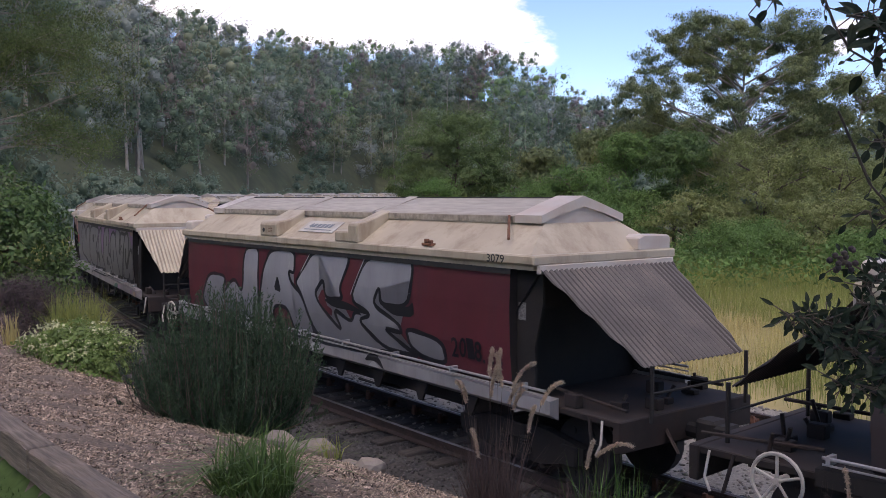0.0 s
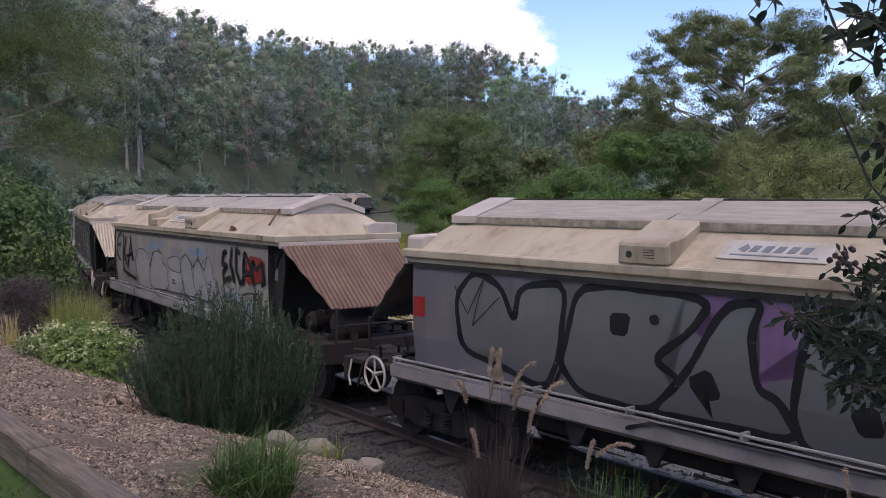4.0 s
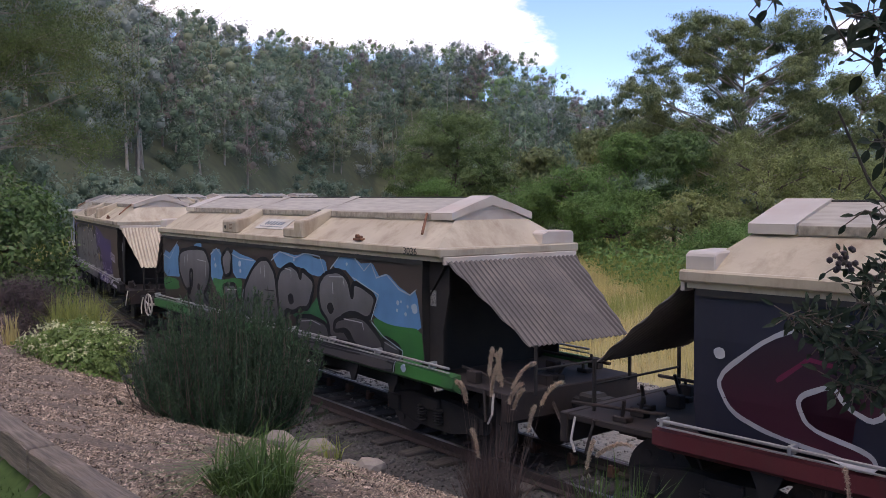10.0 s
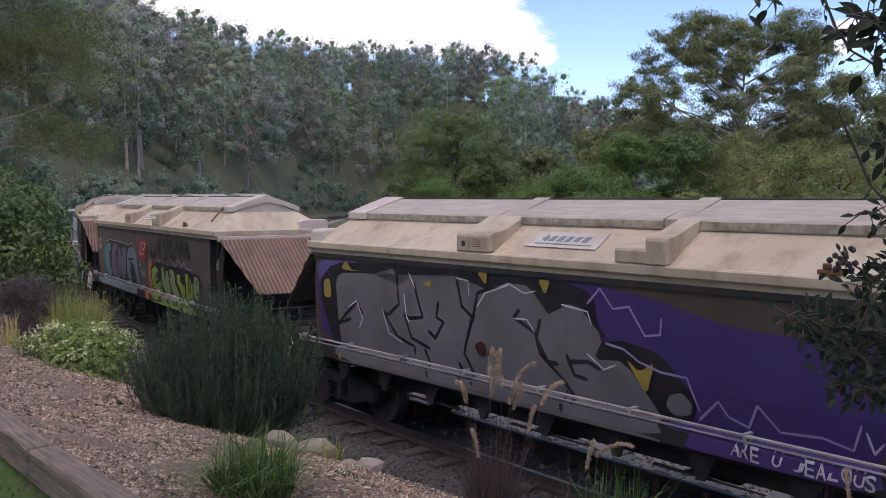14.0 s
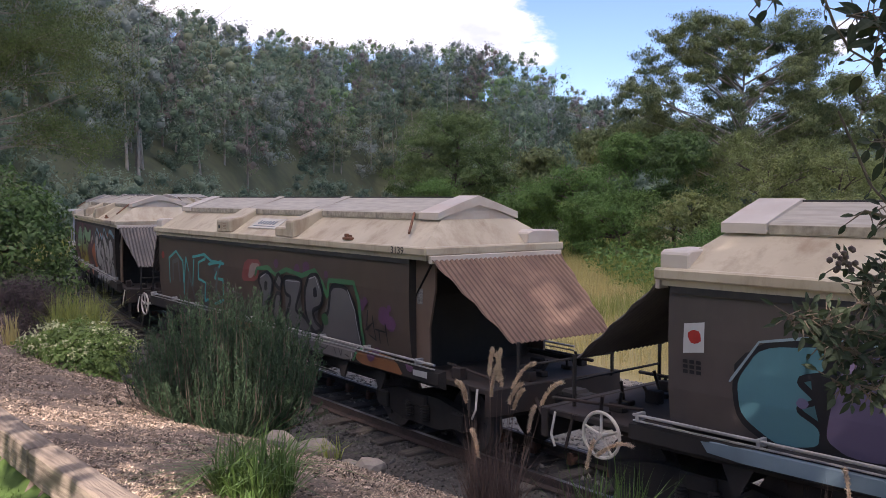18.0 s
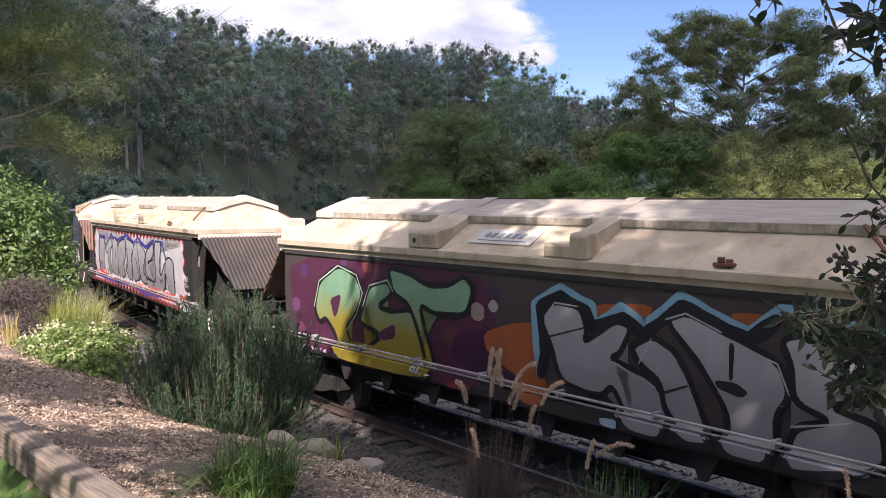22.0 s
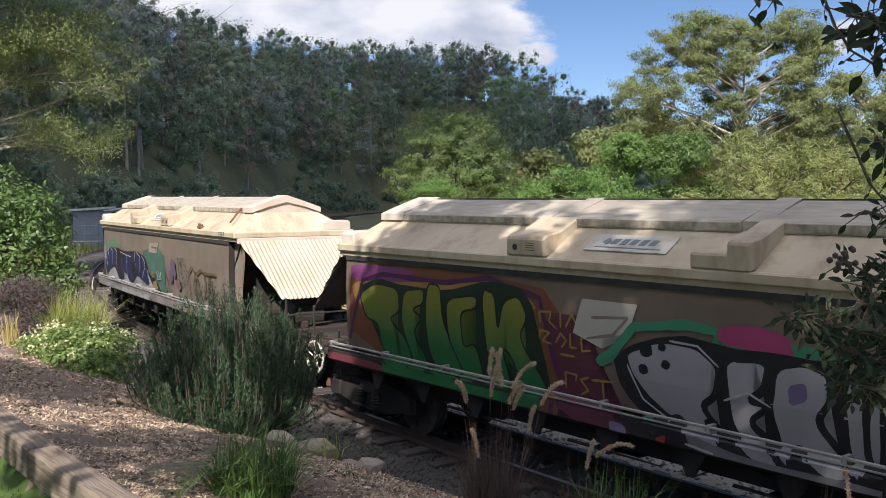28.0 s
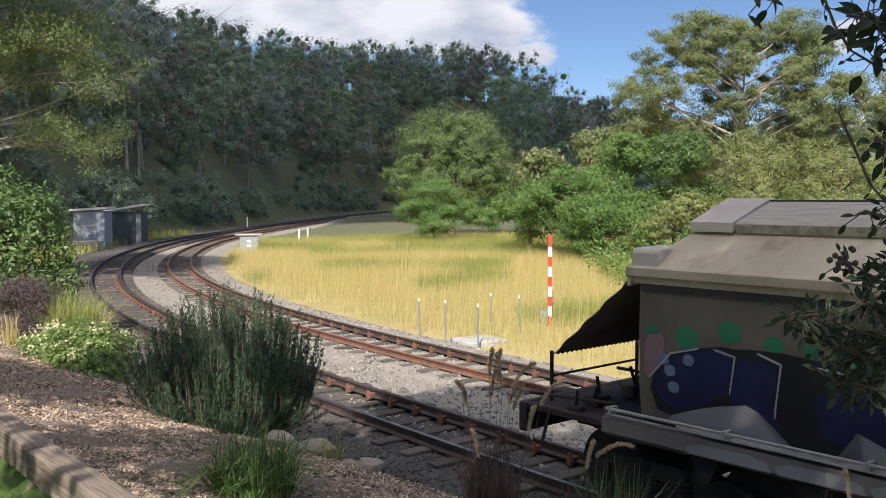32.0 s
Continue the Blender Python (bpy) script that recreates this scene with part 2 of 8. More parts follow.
def fade_paint(top, low, z0, z1):
    """Spray paint that fades from one colour above to another below, between two heights of the wagon's side."""
    key = (top, low, z0, z1)
    if key not in _paint:
        m = mat("faded_spray_paint", top, tuple(v * 0.85 for v in top), 0.5, scale=1.4, stain=tuple(v * 0.3 + 0.02 for v in low), stain_scale=2.6, stain_amt=0.22, streak=0.25)
        nt = m.node_tree
        p = nt.nodes["Principled BSDF"]
        src = p.inputs["Base Color"].links[0].from_socket
        co, sep, mr, mx = (nt.nodes.new(k) for k in ("ShaderNodeTexCoord", "ShaderNodeSeparateXYZ", "ShaderNodeMapRange", "ShaderNodeMix"))
        nz, ad = nt.nodes.new("ShaderNodeTexNoise"), nt.nodes.new("ShaderNodeMath")
        nz.inputs["Scale"].default_value = 2.2
        ad.operation, ad.inputs[1].default_value = "MULTIPLY_ADD", 0.5
        mx.data_type = "RGBA"
        mr.interpolation_type = "SMOOTHSTEP"
        mr.inputs[1].default_value, mr.inputs[2].default_value = z0 + 0.25, z1 + 0.25
        nt.links.new(co.outputs["Object"], sep.inputs[0])
        nt.links.new(co.outputs["Object"], nz.inputs["Vector"])
        nt.links.new(nz.outputs["Fac"], ad.inputs[0])
        nt.links.new(sep.outputs["Z"], ad.inputs[2])
        nt.links.new(ad.outputs[0], mr.inputs[0])
        nt.links.new(mr.outputs[0], mx.inputs["Factor"])
        mx.inputs["A"].default_value = (*low, 1)
        nt.links.new(src, mx.inputs["B"])
        nt.links.new(mx.outputs["Result"], p.inputs["Base Color"])
        _paint[key] = m
    return _paint[key]



def paint(col, dirt=0.30):
    """Spray paint of one colour, with grime streaking down it."""
    key = (col, dirt)
    if key not in _paint:
        _paint[key] = mat("spray_paint", col, tuple(c * 0.78 for c in col), 0.55, scale=1.6, detail=5,
                          stain=tuple(c * 0.25 + 0.03 for c in col), stain_scale=2.6, stain_amt=dirt, streak=0.25)
    return _paint[key]


# ---------------------------------------------------------------- builders
def mesh_of(name, verts, faces, material):
    me = bpy.data.meshes.new(name)
    me.from_pydata([tuple(v) for v in verts], [], [tuple(f) for f in faces])
    me.materials.append(material)
    return me


def fast_mesh(name, verts, quads, material):
    """A mesh from a vertex array and an array of faces that all have the same number of corners."""
    verts, quads = np.asarray(verts, dtype=np.float32), np.asarray(quads, dtype=np.int32)
    me = bpy.data.meshes.new(name)
    n, k = quads.shape
    me.vertices.add(len(verts)); me.loops.add(n * k); me.polygons.add(n)
    me.vertices.foreach_set("co", verts.ravel())
    me.loops.foreach_set("vertex_index", quads.ravel())
    me.polygons.foreach_set("loop_start", np.arange(n, dtype=np.int32) * k)
    me.polygons.foreach_set("loop_total", np.full(n, k, dtype=np.int32))
    me.update(calc_edges=True)
    me.materials.append(material)
    return me


def part(name, bm, material, parent, label=""):
    """Links a bmesh (or a ready mesh) as one object under a thing or a part."""
    if isinstance(bm, bmesh.types.BMesh):
        me = bpy.data.meshes.new(name)
        bm.normal_update()
        bm.to_mesh(me)
        bm.free()
        me.materials.append(material)
    else:
        me = bm
    ob = new(name, me)
    if parent is not None:
        ob.parent = parent
    if label:
        ob["label"] = label
    return ob


def box(bm, x0, x1, y0, y1, z0, z1, bev=0.0):
    r = bmesh.ops.create_cube(bm, size=1.0, matrix=Matrix.Translation(((x0 + x1) / 2, (y0 + y1) / 2, (z0 + z1) / 2)) @ Matrix.Diagonal((x1 - x0, y1 - y0, z1 - z0, 1)))
    if bev:
        es = list({e for v in r["verts"] for e in v.link_edges})
        bmesh.ops.bevel(bm, geom=es, offset=bev, segments=1, affect="EDGES")


def rod(bm, a, b, r, seg=8, r2=None):
    a, b = Vector(a), Vector(b)
    d = b - a
    m = Matrix.Translation((a + b) / 2) @ d.to_track_quat("Z", "Y").to_matrix().to_4x4()
    bmesh.ops.create_cone(bm, cap_ends=True, segments=seg, radius1=r, radius2=r if r2 is None else r2, depth=d.length, matrix=m)


def prism(bm, prof, axis, a, b):
    """A closed profile swept from a to b. axis 'x': prof is (y, z); 'y': prof is (x, z)."""
    def at(p, t):
        return (t, p[0], p[1]) if axis == "x" else (p[0], t, p[1])
    va = [bm.verts.new(at(p, a)) for p in prof]
    vb = [bm.verts.new(at(p, b)) for p in prof]
    n = len(prof)
    fs = [bm.faces.new(va), bm.faces.new(vb[::-1])]
    for i in range(n):
        j = (i + 1) % n
        fs.append(bm.faces.new((va[j], va[i], vb[i], vb[j])))
    bmesh.ops.recalc_face_normals(bm, faces=fs)


def ring(bm, c, r, t, axis="y", seg=24, sub=6):
    vs = []
    for i in range(seg):
        a = 2 * math.pi * i / seg
        row = []
        for j in range(sub):
            b = 2 * math.pi * j / sub
            q, h = r + t * math.cos(b), t * math.sin(b)
            p = (q * math.cos(a), h, q * math.sin(a)) if axis == "y" else (h, q * math.cos(a), q * math.sin(a))
            row.append(bm.verts.new((c[0] + p[0], c[1] + p[1], c[2] + p[2])))
        vs.append(row)
    fs = []
    for i in range(seg):
        for j in range(sub):
            fs.append(bm.faces.new((vs[i][j], vs[(i + 1) % seg][j], vs[(i + 1) % seg][(j + 1) % sub], vs[i][(j + 1) % sub])))
    bmesh.ops.recalc_face_normals(bm, faces=fs)


def B():
    return bmesh.new()


# ---------------------------------------------------------------- the line of the track
STEP = 0.25
S_AX = np.arange(-200, 260.01, STEP)
_k = np.interp(S_AX, [-200, -60, -30, 0, 20, 40, 60, 80, 110, 200, 260],
               [0.0, -0.001, -0.0048, -0.0057, -0.0142, -0.0110, -0.0084, -0.0013, -0.0006, -0.0048, -0.006])
_i0 = int(round(200 / STEP))
_th = np.concatenate([[0], np.cumsum((_k[1:] + _k[:-1]) / 2 * STEP)])
_th += radians(128.96) - _th[_i0]
_x = np.concatenate([[0], np.cumsum((np.cos(_th[1:]) + np.cos(_th[:-1])) / 2 * STEP)])
_y = np.concatenate([[0], np.cumsum((np.sin(_th[1:]) + np.sin(_th[:-1])) / 2 * STEP)])
_x += 1.087 - _x[_i0]
_y += 12.081 - _y[_i0]
GRADE = 0.0029


def on_track(s, side=0.0):
    """Place on the line at s metres, side metres towards the camera's side, at rail height; and the heading."""
    h = np.interp(s, S_AX, _th)
    x, y = np.interp(s, S_AX, _x), np.interp(s, S_AX, _y)
    return x - np.sin(h) * side, y + np.cos(h) * side, GRADE * np.clip(s, -10, 260), h


RAIL_Z = 0.10
_mk = np.interp(S_AX, [-200, -60, -30, 0, 20, 40, 60, 80, 110, 200, 260],
                [0.0, -0.001, -0.0051, -0.0065, -0.0139, -0.0110, -0.0084, -0.0013, -0.0006, -0.0048, -0.006])
_mth = np.concatenate([[0], np.cumsum((_mk[1:] + _mk[:-1]) / 2 * STEP)])
_mth += radians(128.13) - _mth[_i0]
_mx = np.concatenate([[0], np.cumsum((np.cos(_mth[1:]) + np.cos(_mth[:-1])) / 2 * STEP)])
_my = np.concatenate([[0], np.cumsum((np.sin(_mth[1:]) + np.sin(_mth[:-1])) / 2 * STEP)])
_mx += 0.999 - _mx[_i0]
_my += 11.477 - _my[_i0]


def on_main(s, side=0.0):
    """The same for the main line, which lies a little nearer and higher than the middle of the stone bed."""
    h = np.interp(s, S_AX, _mth)
    x, y = np.interp(s, S_AX, _mx), np.interp(s, S_AX, _my)
    return x - np.sin(h) * side, y + np.cos(h) * side, RAIL_Z + GRADE * np.clip(s, -10, 260), h


def second_side(s):
    """The siding lies on the inner side and joins beyond the bend."""
    t = np.clip((np.asarray(s, dtype=float) - 88) / 45, 0, 1)
    return -3.35 * (1 - t * t * (3 - 2 * t))


def nearest(x, y):
    """s and the signed side (positive towards the camera) of points, by the nearest sample of the line."""
    x, y = np.asarray(x, dtype=float), np.asarray(y, dtype=float)
    s_out, d_out = np.zeros(x.shape), np.zeros(x.shape)
    tx, ty, ts, th = _x[::3], _y[::3], S_AX[::3], _th[::3]
    flat_x, flat_y = x.ravel(), y.ravel()
    so, do = s_out.ravel(), d_out.ravel()
    for a in range(0, len(flat_x), 4000):
        fx, fy = flat_x[a:a + 4000, None], flat_y[a:a + 4000, None]
        i = np.argmin((fx - tx) ** 2 + (fy - ty) ** 2, axis=1)
        dx, dy = fx[:, 0] - tx[i], fy[:, 0] - ty[i]
        so[a:a + 4000] = ts[i] + dx * np.cos(th[i]) + dy * np.sin(th[i])
        do[a:a + 4000] = -np.sin(th[i]) * dx + np.cos(th[i]) * dy
    return so.reshape(x.shape), do.reshape(x.shape)


def smooth(a, b, x):
    t = np.clip((x - a) / (b - a), 0, 1)
    return t * t * (3 - 2 * t)


def hill(x, y):
    """Height of the wooded slopes: they begin beyond the bend and rise to a ridge that falls to the right."""
    r = np.hypot(x, y)
    u = np.where(y > 1, x / np.maximum(y, 1), np.where(x < 0, -3.0, 3.0))
    r0 = np.interp(u, [-3, -0.6, -0.34, -0.24, -0.16, -0.07, 0.0, 0.2, 0.5, 3], [40, 52, 78, 100, 140, 190, 175, 150, 140, 160])
    rt = np.interp(u, [-3, -0.6, -0.34, -0.24, -0.07, 0.1, 0.5, 3], [120, 150, 215, 235, 300, 290, 280, 320])
    top = np.interp(u, [-3, -0.6, -0.42, -0.34, -0.22, -0.16, -0.05, 0.07, 0.17, 0.3, 0.6, 3], [36, 34, 33, 26, 25, 29, 35, 31, 23, 12, 6, 6])
    t = np.clip((r - r0) / (rt - r0), 0, 1.6)
    return np.where(t <= 1, top * (1 - (1 - np.minimum(t, 1)) ** 1.6), top * (1 - 0.5 * (t - 1)))


def bed_side(s, d):
    """The bed reaches nearer to the line towards the right."""
    return d + 0.9 * (1 - smooth(-3.0, 4.0, s)) * smooth(1.8, 2.4, d) * (1 - smooth(4.2, 6.0, d))


def ground_z(x, y):
    x, y = np.asarray(x, dtype=float), np.asarray(y, dtype=float)
    s, d = nearest(x, y)
    zt = GRADE * np.clip(s, -10, 260)
    de = bed_side(s, d)
    bank = np.interp(de, [1.7, 2.5, 3.1, 3.95, 5.0, 6.55, 6.75, 30], [-0.17, -0.36, -0.34, 0.52, 0.88, 1.40, 1.20, 1.4])
    bank = bank + 0.32 * smooth(0, 7, s) * np.exp(-((de - 4.1) / 1.1) ** 2)
    keep = 1 - smooth(16, 30, s)
    camside = np.where(de > 3.1, bank * keep + (-0.3) * (1 - keep), bank)
    inner = np.interp(-d, [1.7, 4.9, 5.6, 9, 20, 40], [-0.17, -0.17, -0.34, -0.28, -0.05, 0.2])
    z = zt + np.where(d > 1.7, camside, np.where(d < -1.7, inner, -0.17))
    z = z + 0.09 * smooth(-1.6, -0.8, d) * (1 - smooth(2.0, 2.6, d))
    far = smooth(3.0, 14.0, np.abs(d))
    return z + hill(x, y) * far


# ---------------------------------------------------------------- ground
def build_ground():
    def axis(lo, hi, a, b, fine, grow):
        pts = list(np.arange(a, b + 1e-6, fine))
        st, p = fine, b
        while p < hi:
            st *= grow; p += st; pts.append(min(p, hi))
        st, p = fine, a
        while p > lo:
            st *= grow; p -= st; pts.insert(0, max(p, lo))
        return np.array(pts)
    xs, ys = axis(-900, 900, -14, 8, 0.16, 1.06), axis(-500, 1400, 4, 34, 0.16, 1.06)
    X, Y = np.meshgrid(xs, ys)
    Z = ground_z(X, Y)
    s, d = nearest(X, Y)
    rough = np.array([noise.noise((a * 1.7, b * 1.7, 0)) + 0.5 * noise.noise((a * 5, b * 5, 3)) for a, b in zip(X.ravel(), Y.ravel())]).reshape(X.shape)
    Z = Z + rough * np.where(np.abs(d) < 1.8, 0.008, np.where((d > 3.2), 0.03, 0.03))
    nx, ny = len(xs), len(ys)
    idx = np.arange(nx * ny).reshape(ny, nx)
    quads = np.stack([idx[:-1, :-1], idx[:-1, 1:], idx[1:, 1:], idx[1:, :-1]], -1).reshape(-1, 4)
    me = fast_mesh("ground", np.stack([X, Y, Z], -1).reshape(-1, 3), quads, M["ground"])
    me.materials.append(M["ballast"]); me.materials.append(M["mulch"]); me.materials.append(M["lawn"]); me.materials.append(M["floor"]); me.materials.append(M["palebed"])
    dc = (d[:-1, :-1] + d[1:, 1:]) / 2
    sc = (s[:-1, :-1] + s[1:, 1:]) / 2
    mi = np.zeros(dc.shape, dtype=np.int32)
    inner_edge = second_side(sc) - 2.0
    mi[(dc < 3.3) & (dc > inner_edge) & (sc > -190) & (sc < 250)] = 1
    mi[(mi == 1) & (dc < -0.55)] = 5
    mi[(bed_side(sc, dc) >= 3.2) & (dc < 6.62) & (sc < 18) & (sc > -25)] = 2
    mi[(dc >= 6.62) & (sc < 20) & (sc > -25)] = 3
    xc, yc = (X[:-1, :-1] + X[1:, 1:]) / 2, (Y[:-1, :-1] + Y[1:, 1:]) / 2
    mi[(mi == 0) & ((hill(xc, yc) > 0.4) | (yc > 74) | (xc > 26))] = 4
    me.polygons.foreach_set("material_index", mi.ravel())
    me.polygons.foreach_set("use_smooth", np.ones(len(quads), dtype=bool))
    tagged(new("ground", me), "dry earth, mulch, lawn and stone ballast sloping to the track", "ground", kind="structure")


build_ground()


def scatter(name, pts, size, material, kind_faces, label, category, flat=0.5, rng=None):
    """Many small chips or stones, joined: each a squashed tetra or octa with its own turn."""
    rng = rng or np.random.default_rng(5)
    n = len(pts)
    if kind_faces == "chip":
        base = np.array([(-1, -.28, 0), (1, -.2, .05), (.9, .28, 0), (-.9, .22, .08), (0, 0, .22)], float)
        faces = np.array([(0, 1, 4), (1, 2, 4), (2, 3, 4), (3, 0, 4)])
    else:
        base = np.array([(1, 0, 0), (0, 1, 0), (-1, 0, 0), (0, -1, 0), (0, 0, .8), (0, 0, -.6)], float)
        faces = np.array([(0, 1, 4), (1, 2, 4), (2, 3, 4), (3, 0, 4), (1, 0, 5), (2, 1, 5), (3, 2, 5), (0, 3, 5)])
    V = base[None] * rng.uniform(0.7, 1.3, (n, len(base), 3))
    V = V * (size * rng.uniform(0.5, 1.5, n))[:, None, None]
    q = rng.normal(size=(n, 4)) * np.array([1, flat, flat, 1])
    q /= np.linalg.norm(q, axis=1)[:, None]
    w, x, y, z = q.T
    R = np.stack([np.stack([1 - 2 * (y * y + z * z), 2 * (x * y - w * z), 2 * (x * z + w * y)], -1),
                  np.stack([2 * (x * y + w * z), 1 - 2 * (x * x + z * z), 2 * (y * z - w * x)], -1),
                  np.stack([2 * (x * z - w * y), 2 * (y * z + w * x), 1 - 2 * (x * x + y * y)], -1)], 1)
    V = np.einsum("nij,nkj->nki", R, V) + pts[:, None]
    F = faces[None] + (np.arange(n) * len(base))[:, None, None]
    return tagged(new(name, fast_mesh(name, V.reshape(-1, 3), F.reshape(-1, 3), material)), label, category, kind="stuff")


def strip_points(n, s0, s1, d0, d1, rng, dz=0.0):
    s, d = rng.uniform(s0, s1, n), rng.uniform(d0, d1, n)
    x, y, z, h = on_track(s, d)
    return np.stack([x, y, ground_z(x, y) + dz], -1)


def build_loose_ground():
    rng = np.random.default_rng(11)
    pts = strip_points(150000, -7, 15, 2.5, 6.6, rng, 0.005)
    s, d = nearest(pts[:, 0], pts[:, 1])
    scatter("mulch_chips", pts[bed_side(s, d) > 3.3], 0.0185, M["chip"], "chip", "pale bark mulch chips lying loosely over the bed", "mulch", 0.25, rng)
    pts = np.concatenate([strip_points(8500, -6, 16, -5.3, 0.4, rng, 0.0), strip_points(5000, 14, 40, -5.3, 2.8, rng, 0.0)])
    scatter("ballast_stones", pts, 0.034, M["stone"], "stone", "grey crushed stone ballast round the sleepers", "ballast", 1.0, rng)
    pts = strip_points(16000, -6, 16, 0.4, 3.3, rng, 0.0)
    scatter("dark_gravel", pts, 0.024, M["gravel"], "stone", "dark grey gravel beside the track below the garden bed", "gravel", 1.0, rng)
    n = 16000
    x, y, z, h = on_track(rng.uniform(-8, 9, n), rng.uniform(6.75, 8.0, n))
    blades("lawn_blades", np.stack([x, y, ground_z(x, y)], -1), 0.05, 0.003, M["lawn"], "short green mown lawn beside the timber edging", "grass", rng, 0.5)


def blades(name, base, height, width, material, label, category, rng, lean=0.35, kind="stuff", bend=0.35):
    """Grass: each blade a bent ribbon of three faces that tapers to a point."""
    n = len(base)
    h = height * rng.uniform(0.55, 1.25, n)
    a = rng.uniform(0, 2 * np.pi, n)
    l = np.abs(rng.normal(0, lean, n))
    out = np.stack([np.cos(a), np.sin(a), np.zeros(n)], -1)
    side = np.stack([-np.sin(a + 0.6), np.cos(a + 0.6), np.zeros(n)], -1) * (width * rng.uniform(0.6, 1.4, n))[:, None]
    up = np.array([0, 0, 1.0])
    p1 = base + h[:, None] * 0.5 * (up + out * l[:, None] * 0.5)
    p2 = p1 + h[:, None] * 0.5 * (up * (1 - bend * l[:, None]) + out * (l[:, None] * 1.3))
    V = np.stack([base - side, base + side, p1 + side * 0.8, p1 - side * 0.8, p2], 1)
    k = np.arange(n)[:, None] * 5
    F = np.concatenate([k + np.array([[0, 1, 2]]), k + np.array([[0, 2, 3]]), k + np.array([[3, 2, 4]])])
    me = fast_mesh(name, V.reshape(-1, 3), F, material)
    ob = new(name, me)
    return tagged(ob, label, category, kind=kind) if kind else ob


build_loose_ground()


# ---------------------------------------------------------------- railway
def rail_mesh(name, s0, s1, side, top, step=1.0, w=0.065, lift=0.0, web="rail", line=on_track):
    """One running rail: head, web and foot swept along the line; the worn head is its own material."""
    ss = np.arange(s0, s1 + 0.01, step)
    prof = [(-0.065, -0.14), (0.065, -0.14), (0.065, -0.125), (0.012, -0.10), (0.012, -0.04), (w / 2, -0.03), (w / 2, 0), (-w / 2, 0), (-w / 2, -0.03), (-0.012, -0.04), (-0.012, -0.10), (-0.065, -0.125)]
    verts, faces = [], []
    k = len(prof)
    for s in ss:
        sd = side(s)
        for px, pz in prof:
            x, y, z, h = line(s, sd + px)
            verts.append((x, y, z + pz + lift))
    for i in range(len(ss) - 1):
        for j in range(k):
            a, b = i * k + j, i * k + (j + 1) % k
            faces.append((a, b, b + k, a + k))
    me = mesh_of(name, verts, faces, M[web])
    me.materials.append(M[top])
    mi = np.zeros(len(faces), dtype=np.int32)
    mi[np.arange(len(faces)) % k == 6] = 1
    me.polygons.foreach_set("material_index", mi)
    return me


def build_track(label, side, s0, s1, top, spacing, check, line=on_track):
    track = tagged(new("railway_track"), label, "railway track", kind="structure")
    for sg in (-1, 1):
        part("rail", rail_mesh("rail", s0, s1, lambda s, g=sg: side(s) + g * 0.5335, top, web="rail" if top == "railtop" else "railside", line=line), None, track)
    sl = B()
    box(sl, -0.11, 0.11, -1.0, 1.0, -0.26, -0.138, 0.012)
    first = part("sleeper", sl, M["sleeper"], track)
    rng = random.Random(3)
    n = int((min(s1, 120) - max(s0, -8)) / spacing)
    for i in range(n):
        s = max(s0, -8) + i * spacing
        x, y, z, h = line(s, float(side(s)))
        ob = first if i == 0 else new("sleeper", first.data)
        ob.parent = track
        ob.matrix_basis = Matrix.Translation((x, y, z + rng.uniform(-0.008, 0.004))) @ Matrix.Rotation(h + rng.uniform(-0.03, 0.03), 4, "Z")
    if check:
        c0, c1 = check
        part("check_rail", rail_mesh("check_rail", c0, c1, lambda s: side(s) - 0.5335 + 0.105, "rail", lift=0.035, line=line), None, track, "rust-brown check rail inside the running rail")
        cb = B()
        box(cb, -0.045, 0.045, -0.06, 0.06, -0.135, -0.03, 0.012)
        prism(cb, [(-0.045, -0.13), (0.045, -0.13), (0.022, 0.015), (-0.022, 0.015)], "y", 0.045, 0.085)
        chair = None
        for i in range(int((c1 - c0) / spacing)):
            s = c0 + i * spacing + 0.2
            x, y, z, h = line(s, float(side(s)) - 0.5335 + 0.16)
            if chair is None:
                chair = part("rail_chair", cb, M["chair"], track)
                ob = chair
            else:
                ob = new("rail_chair", chair.data)
            ob.parent = track
            ob.matrix_basis = Matrix.Translation((x, y, z)) @ Matrix.Rotation(h, 4, "Z")
    return track


build_track("single curved main line with polished rails on timber sleepers", lambda s: np.asarray(s) * 0.0, -195, 250, "railtop", 0.66, (-6, 30), on_main)
build_track("rust-coloured curved siding with check rail beside the main line", second_side, -40, 128, "railold", 0.68, (-4, 32))


# ---------------------------------------------------------------- wagons
E_X, E_Y = 5.2, 1.14        # half length and half width of the eaves
BODY_R, BODY_F = -4.72, 4.73
PITCH = 13.375              # coupling to coupling


def lift(z):
    """Drawn height to height over the rail: the sills stand higher, the roof lower than drawn."""
    return float(np.interp(z, [0.62, 0.86, 1.10, 2.50, 4.0], [0.62, 0.91, 1.15, 2.39, 3.89]))


